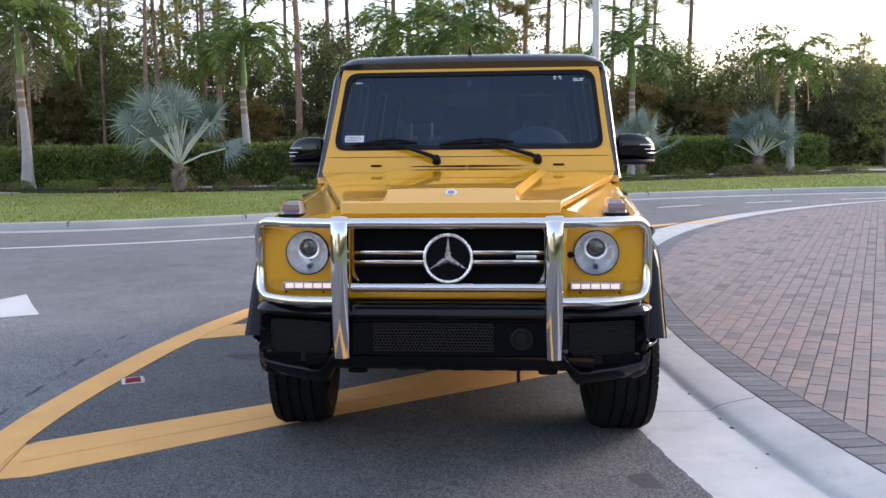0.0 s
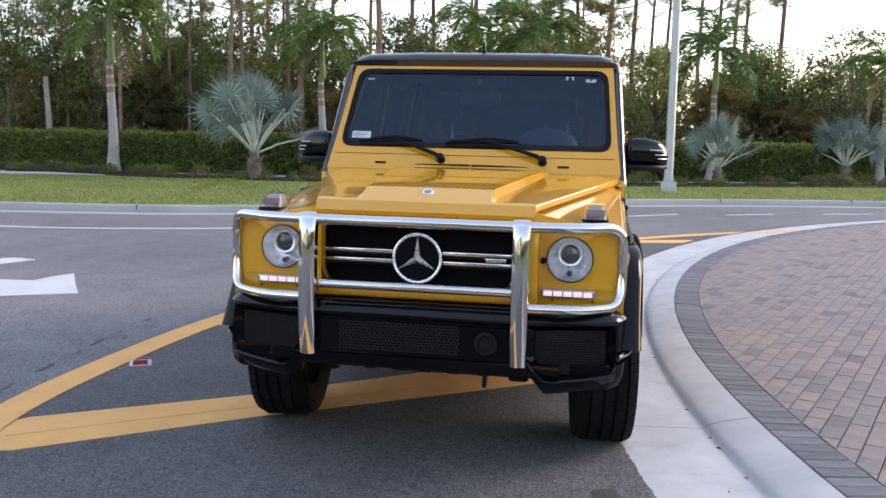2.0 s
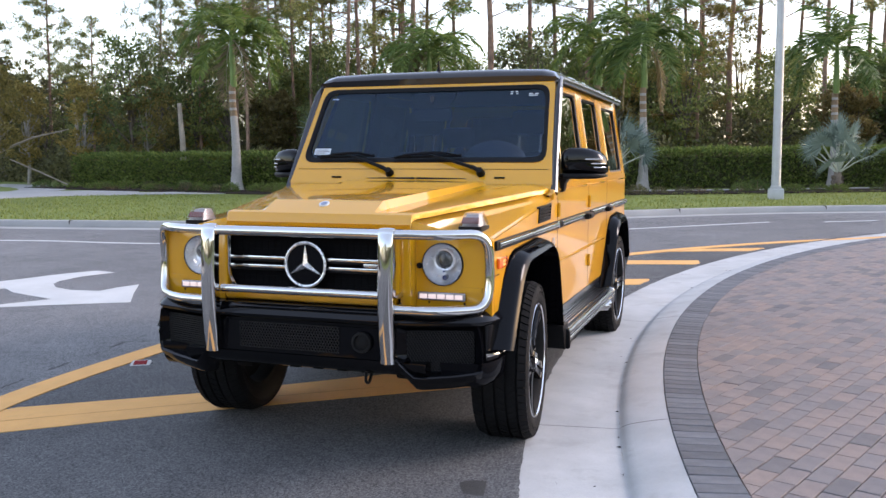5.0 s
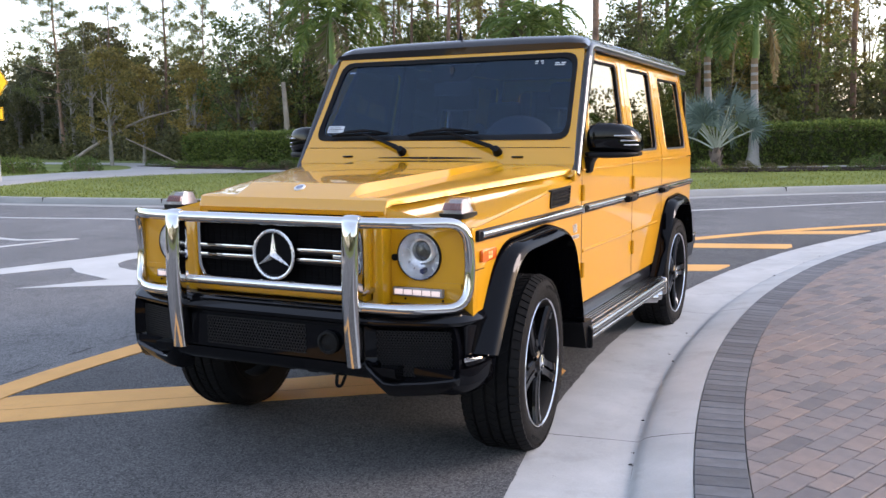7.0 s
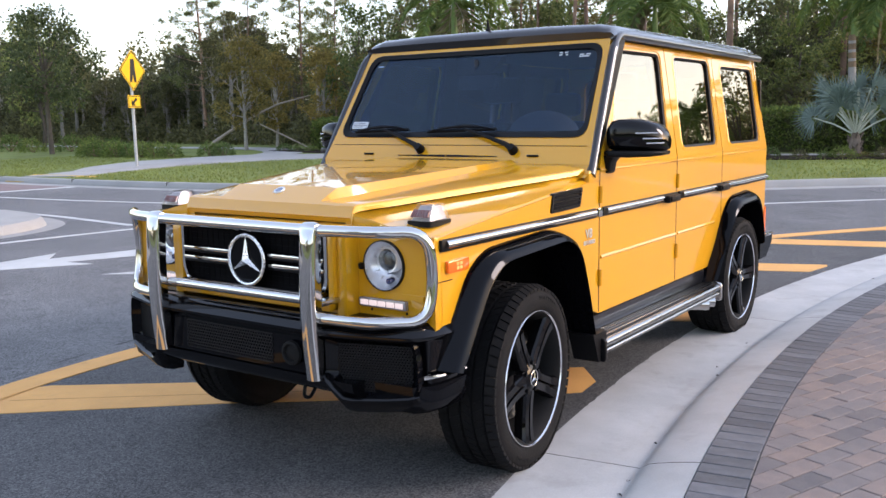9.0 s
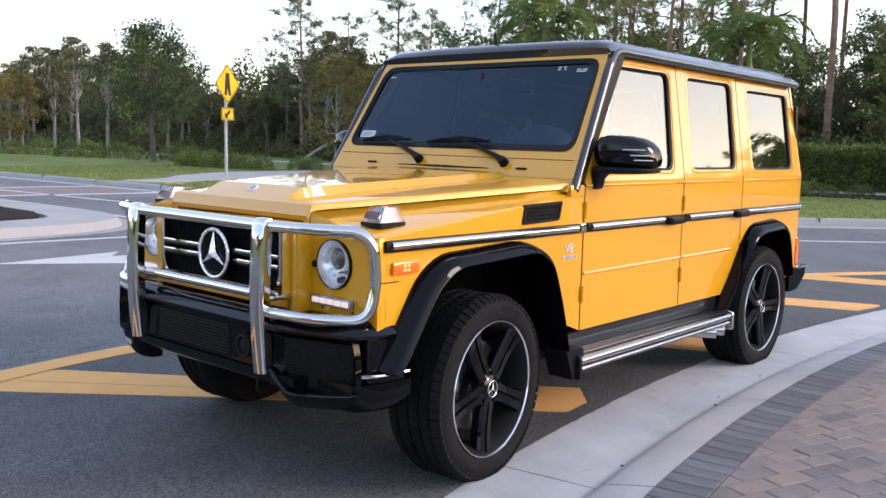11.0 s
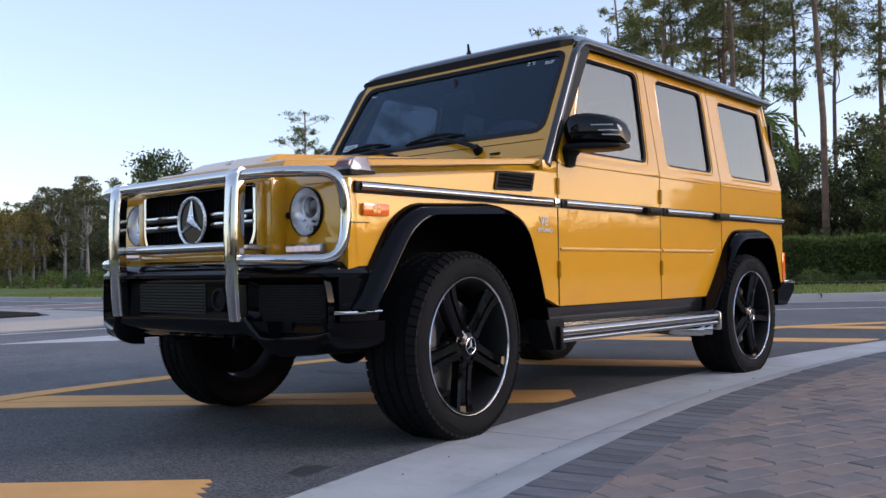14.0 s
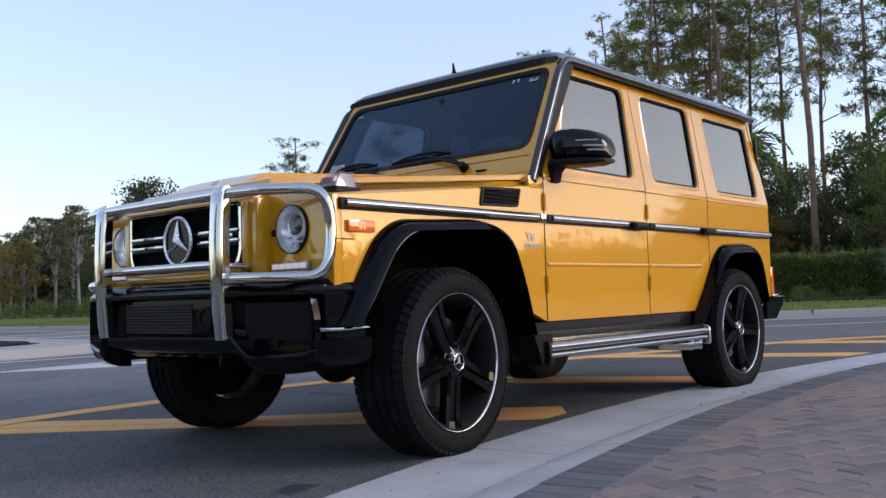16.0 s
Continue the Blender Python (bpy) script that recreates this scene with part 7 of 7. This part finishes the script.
# verge behind the camera's side of the road
vs = [(x, y, z) for x in np.linspace(-70, 60, 14) for y, z in ((-23.0, 0.0), (-23.0, 0.14), (-44.0, 0.16))]
tagged(raw("lawn", vs, [(k * 3 + j, k * 3 + 3 + j, k * 3 + 4 + j, k * 3 + 1 + j) for k in range(13) for j in (0, 1)], GRASS, None, "mown grass verge before the woods"), "", "lawn", "", "structure")

# woods
full_pine = pine(105, 15, 0.30, 34)
gold_pine = pine(106, 15, 0.30, 44, "pine_tree", SUNGOLD, "bushy pine with golden sunlight painted into its needles")
pines = [pine(101, 15), pine(102, 15, 0.55, 17), pine(103, 15, 0.42, 24), pine(104, 15, 0.62, 14)]
oaks = [broad(201, 7, 2.3, OAKLEAF, OAKBARK, "dense dark green broadleaf tree at the wood's edge", 0.15, 70), broad(202, 7, 2.0, OAKLEAF, OAKBARK, "dense green broadleaf tree at the wood's edge", 0.2, 60),
        broad(203, 7, 2.6, UNDERLEAF, OAKBARK, "dark green broadleaf tree in the woods", 0.12, 74)]
rusty = [broad(204, 5, 1.5, RUSTLEAF, OAKBARK, "small tree with yellow-brown autumn leaves", 0.25, 60, 0.17, 110)]
slim = [broad(205, 11, 1.7, UNDERLEAF, GREYBARK, "slender grey-trunked tree with a thin dark crown", 0.34, 60, 0.24, 40), broad(206, 11, 1.9, UNDERLEAF, GREYBARK, "slender grey-trunked tree with a thin dark crown", 0.30, 62, 0.24, 40)]
golden = broad(207, 8, 1.9, SUNGOLD, GREYBARK, "slender tree with golden evening light painted into its leaves", 0.22, 70, 0.24, 44)
spreading = broad(208, 7, 2.7, DARKLEAF, OAKBARK, "dark spreading tree with layered branches on the lawn", 0.36, 80, 0.20, 60)
random.seed(19)


def edge_y(x):
    """The front of the woods."""
    k = [(-90, 30), (-66, 35), (-45, 34.5), (-34, 31.5), (-27, 30.5), (-15, 28.5), (-5, 29.5), (5, 32.5), (13, 36), (30, 41), (60, 40)]
    for (a, p), (b, q) in zip(k, k[1:]):
        if a <= x <= b:
            return p + (q - p) * (x - a) / (b - a)
    return 34


for lo, hi, count, near, size in ((-38, -31, 6, 38, 0.74), (-31, -26, 3, 46, 0.92), (-26, -12, 7, 46, 1.12), (-12, 0, 8, 40, 1.08), (0, 8, 7, 40, 1.0), (17.5, 22, 3, 42, 0.84)):
    for k in range(count):
        a, d = radians(lo + (hi - lo) * (k + random.uniform(0.1, 0.9)) / count), near + random.random() * 22
        x, y = 2.5 + d * math.sin(a), -3.5 + d * math.cos(a)
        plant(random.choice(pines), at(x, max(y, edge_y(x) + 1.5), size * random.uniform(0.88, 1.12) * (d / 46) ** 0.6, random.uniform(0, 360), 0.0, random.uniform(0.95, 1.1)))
# the front row of pines, straight trunks clear of the undergrowth
for a, d, s_ in ((-32.5, 45, 0.70), (-28.5, 44, 0.64), (-27.0, 43, 0.64), (-25.9, 40, 0.66), (-25.0, 46, 0.78), (-23.5, 38, 0.82), (-22.8, 39, 0.86), (-20.1, 41, 1.05), (-19.3, 38, 1.05), (-14.5, 39, 1.2)):
    x, y = 0.92 + d * math.sin(radians(a)), -4.58 + d * math.cos(radians(a))
    plant(random.choice(pines[1:]), at(x, max(y, edge_y(x) + 1.0), s_, random.uniform(0, 360), 0.0, 1.1))
for x, y, s_ in ((-0.6, 37.5, 0.68), (-13.5, 34.5, 0.7)):
    plant(gold_pine, at(x, y, s_, random.uniform(0, 360), 0.0))
plant(full_pine, at(-42.9, 35.6, 0.92, 70, 0.0, 0.82))
for x, y, s_ in ((-36.4, 37.7, 0.82), (-29.5, 33.0, 0.55), (13.7, 37.0, 0.56)):
    plant(full_pine, at(x, y, s_, random.uniform(0, 360), 0.0))
for x, y, s_ in ((19, 43, 0.54), (-39, 36, 0.6), (-52, 38, 0.66)):
    plant(random.choice(pines), at(x, y, s_, random.uniform(0, 360), 0.0))
for k in range(84):
    x = random.uniform(-46, 46)
    y = edge_y(x) + 4.0 + random.random() ** 1.5 * 14
    s_ = random.uniform(0.62, 1.05) * (0.64 if x > 8 else 0.78 if x < -22 else 1)
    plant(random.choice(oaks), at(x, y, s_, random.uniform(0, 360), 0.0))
for k in range(7):
    a, d = radians(-39 + 1.9 * k), random.uniform(41, 50)
    plant(random.choice(oaks), at(2.3 + d * math.sin(a), -3.7 + d * math.cos(a), random.uniform(0.66, 0.9), random.uniform(0, 360), 0.0, 1.1))
for lo, hi, count in ((-36, -26, 4), (-26, -8, 6), (-8, 4, 4)):
    for k in range(count):
        a, d = radians(lo + (hi - lo) * (k + random.random()) / count), random.uniform(50, 60)
        plant(random.choice(oaks), at(2.3 + d * math.sin(a), -3.7 + d * math.cos(a), random.uniform(0.95, 1.2), random.uniform(0, 360), 0.0, 1.05))
for k in range(24):
    a, d = radians(6 + 17 * (k + random.random()) / 24), random.uniform(41, 52)
    plant(random.choice(oaks), at(0.5 + d * math.sin(a), -4 + d * math.cos(a), random.uniform(0.60, 0.80), random.uniform(0, 360), 0.0, 1.0))
for k in range(11):
    a, d = radians(-30 + 2.2 * k), random.uniform(40, 47)
    plant(random.choice(oaks), at(2.6 + d * math.sin(a), -3.3 + d * math.cos(a), random.uniform(0.7, 0.95), random.uniform(0, 360), 0.0, 1.0))
for k in range(9):
    x = random.uniform(-44, 30)
    plant(rusty[0], at(x, edge_y(x) + random.uniform(0.3, 5), random.uniform(0.5, 0.9), random.uniform(0, 360), 0.0))
for k in range(96):
    x = random.uniform(-92, -38)
    y = edge_y(x) + 1 + random.random() * 16
    far_left = math.degrees(math.atan2(x - 3.3, y + 2.9)) < -55
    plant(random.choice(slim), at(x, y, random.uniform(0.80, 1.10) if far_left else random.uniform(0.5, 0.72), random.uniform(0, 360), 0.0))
for k in range(26):
    y = random.uniform(-30, 28)
    plant(random.choice(slim + oaks), at(random.uniform(-104, -84), y, random.uniform(0.7, 1.0), random.uniform(0, 360), 0.0))
plant(spreading, at(-36.4, 20.9, 0.93, 40, LAWN_Z, 1.0))
for az, d, s_ in ((-59.3, 62, 1.16), (-61.6, 64, 1.08), (-58.2, 66, 1.0), (-64.5, 70, 1.0), (-66.8, 72, 0.95), (-63.2, 74, 1.1), (-68.5, 74, 0.85)):
    plant(oaks[0] if d < 63 else random.choice(slim), at(3.3 + d * math.sin(radians(az)), -2.9 + d * math.cos(radians(az)), s_ if d < 63 else s_ * 0.92, random.uniform(0, 360), 0.0))
for az, d in ((-69.4, 66), (-68.4, 69), (-67.3, 67), (-70.6, 64), (-66.2, 72)):
    plant(golden, at(3.3 + d * math.sin(radians(az)), -2.9 + d * math.cos(radians(az)), random.uniform(0.7, 0.85), random.uniform(0, 360), 0.0))
for az, d, s_ in ((-46.4, 43, 0.66), (-44.6, 46, 0.60), (-41.6, 42, 0.58), (-38.0, 41, 0.60), (-34.5, 44, 0.55), (-9.0, 43, 0.70), (-5.0, 45, 0.62)):
    plant(golden, at(2.3 + d * math.sin(radians(az)), -3.7 + d * math.cos(radians(az)), s_, random.uniform(0, 360), 0.0))
for k in range(44):
    # a tall full edge of woods over the verge
    plant(random.choice(oaks + [golden]), at(-44 + 2.2 * k + random.uniform(-1, 1), random.uniform(-52, -44), random.uniform(1.25, 1.7), random.uniform(0, 360), 0.0, 1.15))
plant(oaks[2], at(11.2, 37.4, 0.92, 140, 0.0, 1.0))
plant(oaks[0], at(15.6, 39.5, 0.85, 20, 0.0, 1.0))
plant(oaks[1], at(-50.5, 15.5, 1.05, 100, LAWN_Z, 1.05))
plant(oaks[1], at(-56.5, 15.2, 0.95, 200, LAWN_Z, 1.05))
# woods on the other side of the plaza, behind the camera, sized for the car's reflections
for k in range(64):
    g = random.uniform(-118, 66)
    a, d = radians(g), random.uniform(46, 66)
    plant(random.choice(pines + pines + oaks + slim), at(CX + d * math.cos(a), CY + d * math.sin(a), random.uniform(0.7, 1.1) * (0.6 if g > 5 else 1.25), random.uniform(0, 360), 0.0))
for k in range(34):
    a, d = radians(2 + 62 * (k + random.random()) / 34), random.uniform(48, 60)
    plant(random.choice(pines if k % 3 == 0 else oaks), at(CX + d * math.cos(a), CY + d * math.sin(a), random.uniform(0.55, 0.68) if k % 3 == 0 else random.uniform(0.95, 1.15), random.uniform(0, 360), 0.0))
for k in range(16):
    a, d = radians(17.5 + 22 * (k + random.random()) / 16), random.uniform(44, 56)
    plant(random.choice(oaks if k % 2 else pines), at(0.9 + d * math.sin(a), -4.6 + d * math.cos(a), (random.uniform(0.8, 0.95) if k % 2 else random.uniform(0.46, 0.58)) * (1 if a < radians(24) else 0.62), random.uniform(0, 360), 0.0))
retire(full_pine, gold_pine, *pines, *oaks, golden, spreading, *rusty, *slim)


def thicket(name, line, depth, height, n, size, label):
    """Undergrowth filling the foot of the woods: one mass of leaves."""
    P = np.array(line)
    seg = np.linalg.norm(np.diff(P, axis=0), axis=1)
    i = rng.choice(len(seg), n, p=seg / seg.sum())
    u = rng.random((n, 1))
    c = P[i] * (1 - u) + P[i + 1] * u
    d = np.diff(P, axis=0)[i] / seg[i][:, None]
    nr = np.stack([-d[:, 1], d[:, 0]], 1)
    o = rng.random(n) ** 1.4 * depth
    q = c + nr * o[:, None]
    wave = 0.55 + 0.25 * np.sin(q[:, 0] * 0.55 + 1.0) * np.cos(q[:, 1] * 0.47) + 0.20 * np.sin(q[:, 0] * 1.7 + q[:, 1] * 1.3)
    z = rng.random(n) ** 0.85 * height * wave * (0.55 + 0.45 * np.minimum(1, o / 3))
    pos = np.column_stack([q, z])
    dr = rng.normal(size=(n, 3)) + np.array([0, 0, 0.2])
    v, f = leaf_quads(pos, dr, rng.uniform(0.6, 1.4, n) * size, size * 0.6, 0.25)
    return tagged(leaves_ob(name, v, f, UNDERLEAF, None, label), "", "undergrowth", "", "stuff")


FRONT = [(x, edge_y(x)) for x in np.linspace(-88, 58, 60)]
thicket("undergrowth", FRONT, 9, 3.6, 60000, 0.26, "dense dark undergrowth at the foot of the woods")
thicket("undergrowth", [(x, y + 10) for x, y in FRONT], 12, 5.6, 36000, 0.42, "dense dark undergrowth deep in the woods")
thicket("undergrowth", [(x, edge_y(x) + 4) for x in np.linspace(-90, -42, 24)], 10, 9.5, 52000, 0.36, "dense dark undergrowth between slender trees")
thicket("undergrowth", [(-84, y) for y in np.linspace(32, -34, 30)][::-1], 14, 5.0, 16000, 0.45, "dense dark undergrowth at the foot of the woods")
# out of view: a closed dark bank for the car's side to mirror
thicket("undergrowth", [(2 + 47 * math.sin(a), 47 * math.cos(a)) for a in np.linspace(radians(23), radians(100), 40)], 5, 4.3, 60000, 0.45, "dense low growth beyond the plaza, out of view")
thicket("undergrowth", [(CX + 46 * math.cos(a), CY + 46 * math.sin(a)) for a in np.linspace(radians(-118), radians(60), 40)][::-1], 14, 6.0, 22000, 0.5, "dense undergrowth on the far side of the plaza")

# fallen and broken trunks at the wood's edge
for pts, rad, nm, lab in (([(-31.0, 25.2, 0.1), (-30.3, 26.0, 0.85), (-29.3, 27.1, 1.75), (-28.5, 27.9, 2.25), (-27.4, 28.9, 2.62)], [0.095, 0.075, 0.06, 0.045, 0.02], "leaning_log", "bleached leaning dead trunk"),
                          ([(-27.2, 29.1, 0.0), (-27.12, 29.1, 2.2), (-27.3, 29.2, 4.2)], [0.12, 0.09, 0.03], "tree_stump", "broken upright dead trunk"),
                          ([(-29.6, 27.6, 1.3), (-28.2, 27.9, 0.7), (-26.8, 28.0, 0.15)], [0.028, 0.04, 0.03], "fallen_branch", "fallen bleached branch by the wood"),
                          ([(-21.2, 28.6, 0.0), (-21.2, 28.6, 2.0), (-21.3, 28.6, 3.6)], [0.14, 0.12, 0.09], "tree_stump", "broken upright dead trunk")):
    bm = B()
    tube(bm, pts, rad, 8)
    tagged(put(nm, bm, DEADWOOD, None, lab, 60), "", "dead tree")

# grass blades on the near part of the lawn
n = 46000
P = np.array([p for p in FAR if -32 < p[0] < 14])
seg = np.linalg.norm(np.diff(P, axis=0), axis=1)
i = rng.choice(len(seg), n, p=seg / seg.sum())
u = rng.random((n, 1))
c = P[i] * (1 - u) + P[i + 1] * u
d = np.diff(P, axis=0)[i] / seg[i][:, None]
nr = np.stack([-d[:, 1], d[:, 0]], 1)
q = c + nr * (0.2 + rng.random(n) ** 1.2 * 10.5)[:, None]
paths = np.array(WALK + PATH2)
keep = np.array([np.min(np.sum((paths - w) ** 2, axis=1)) > 1.1 for w in q]) & ~((q[:, 0] < -18.0) & (q[:, 0] > -25.0) & (q[:, 1] > 11.3) & (q[:, 0] < -19.9 + np.clip(q[:, 1] - 17, 0, 9) * 0.35) & (q[:, 0] > -24.6 - np.clip(16.6 - q[:, 1], 0, 9) * -0.6))
q, n = q[keep], int(keep.sum())
pos = np.column_stack([q, np.full(n, LAWN_Z - 0.005)])
dr = rng.normal(size=(n, 3)) * 0.5 + np.array([0, 0, 1.0])
v, f = leaf_quads(pos, dr, rng.uniform(0.04, 0.09, n), 0.022, 0.2)
tagged(leaves_ob("grass", v, f, BLADE, None, "short mown grass blades"), "", "grass", "", "stuff")


# ---- pavers, last ----
def paver_mesh(name, w, l, h, b, material):
    """A block with softened upper edges."""
    x, y = w / 2, l / 2
    vs = [(-x, -y, -h), (x, -y, -h), (x, y, -h), (-x, y, -h), (-x, -y, -b), (x, -y, -b), (x, y, -b), (-x, y, -b), (-x + b, -y + b, 0), (x - b, -y + b, 0), (x - b, y - b, 0), (-x + b, y - b, 0)]
    fs = [(0, 1, 5, 4), (1, 2, 6, 5), (2, 3, 7, 6), (3, 0, 4, 7), (4, 5, 9, 8), (5, 6, 10, 9), (6, 7, 11, 10), (7, 4, 8, 11), (8, 9, 10, 11)]
    me = bpy.data.meshes.new(name)
    me.from_pydata(vs, [], fs)
    me.materials.append(material)
    return me


random.seed(3)
band_me = paver_mesh("band_paver", 0.205, 0.0945, 0.02, 0.0035, BANDM)
pitch = math.degrees(0.1 / 15.0)
for k in range(-110, 190):
    a = k * pitch
    p = ring_pt(15.0460, a, 0.0700 + random.uniform(-0.0012, 0.0012))
    o = new("band_paver", band_me)
    o.parent = pave
    o.matrix_basis = pose(*p, random.uniform(-0.5, 0.5), random.uniform(-0.5, 0.5), -a + random.uniform(-0.4, 0.4))

for k in range(-70, 118):
    a = k * math.degrees(0.1 / 12.4)
    o = new("band_paver", band_me)
    o.parent = pave
    o.matrix_basis = pose(*ring_pt(12.397, a, 0.0700 + random.uniform(-0.0012, 0.0012)), 0, 0, -a + random.uniform(-0.4, 0.4))

TURN = radians(21.0)
ax, ay = Vector((math.sin(TURN), math.cos(TURN))), Vector((math.cos(TURN), -math.sin(TURN)))
paver_me = paver_mesh("paver", 0.0950, 0.1950, 0.02, 0.0038, PAVER)
unit = np.array([v.co for v in paver_me.vertices])
quads = np.array([p.vertices for p in paver_me.polygons])
near, rest_v, rest_f, count, edge_blocks = [], [], [], 0, []
R_IN = 14.940
for i in range(-130, 210):
    for j in range(-75, 170):
        c = ay * (i * 0.1) + ax * (j * 0.2 + (0.1 if i % 2 else 0.0)) + Vector((2.05, 0.0))
        dist = math.hypot(c.x - CX, c.y - CY)
        if dist > R_IN + 0.11 or dist < 12.46 or c.y < -9.0 or c.x > 13.5 or c.y > 17:
            continue
        z = 0.0696 + random.uniform(-0.0015, 0.0015)
        m = pose(c.x, c.y, z, random.uniform(-0.5, 0.5), random.uniform(-0.5, 0.5), -math.degrees(TURN) + random.uniform(-0.5, 0.5))
        if dist > R_IN - 0.115:
            # pavers cut along the band
            out = Vector((c.x - CX, c.y - CY)).normalized()
            lim = R_IN - 0.001
            poly = [c + ay * (sx * 0.0478) + ax * (sy * 0.0978) for sx, sy in ((-1, -1), (1, -1), (1, 1), (-1, 1))]
            poly = [(p, (p - Vector((CX, CY))).dot(out) - lim) for p in poly]
            cut = []
            for (p, e), (q, g) in zip(poly, poly[1:] + poly[:1]):
                if e <= 0:
                    cut.append(p)
                if (e < 0) != (g < 0):
                    cut.append(p + (q - p) * (e / (e - g)))
            if len(cut) < 3:
                continue
            edge_blocks.append((cut, z))
            continue
        if c.y < 1.15 and c.y > -1.5 and c.x < 2.75 and len(near) < 300:
            near.append(m)
            continue
        mm = np.array(m)
        rest_v.append(unit @ mm[:3, :3].T + mm[:3, 3])
        rest_f.append(quads + count * len(unit))
        count += 1
for m in near:
    o = new("paver", paver_me)
    o.parent = pave
    o.matrix_basis = m
v, f = np.concatenate(rest_v), np.concatenate(rest_f)
tagged(leaves_ob("paver_field", v, f, PAVERS, pave), "", "", "", "stuff")
bm = B()
for cut, z in edge_blocks:
    mid = sum(cut, Vector((0, 0))) / len(cut)
    hi = [bm.verts.new((*(mid + (p - mid) * 0.972), z)) for p in cut]
    lo = [bm.verts.new((*p, z - 0.004)) for p in cut]
    deep = [bm.verts.new((*p, z - 0.02)) for p in cut]
    bm.faces.new(hi)
    for k in range(len(cut)):
        j = (k + 1) % len(cut)
        bm.faces.new((hi[k], lo[k], lo[j], hi[j]))
        bm.faces.new((lo[k], deep[k], deep[j], lo[j]))
tagged(put("cut_pavers", bm, PAVERS, pave, smooth=0), "", "", "", "stuff")
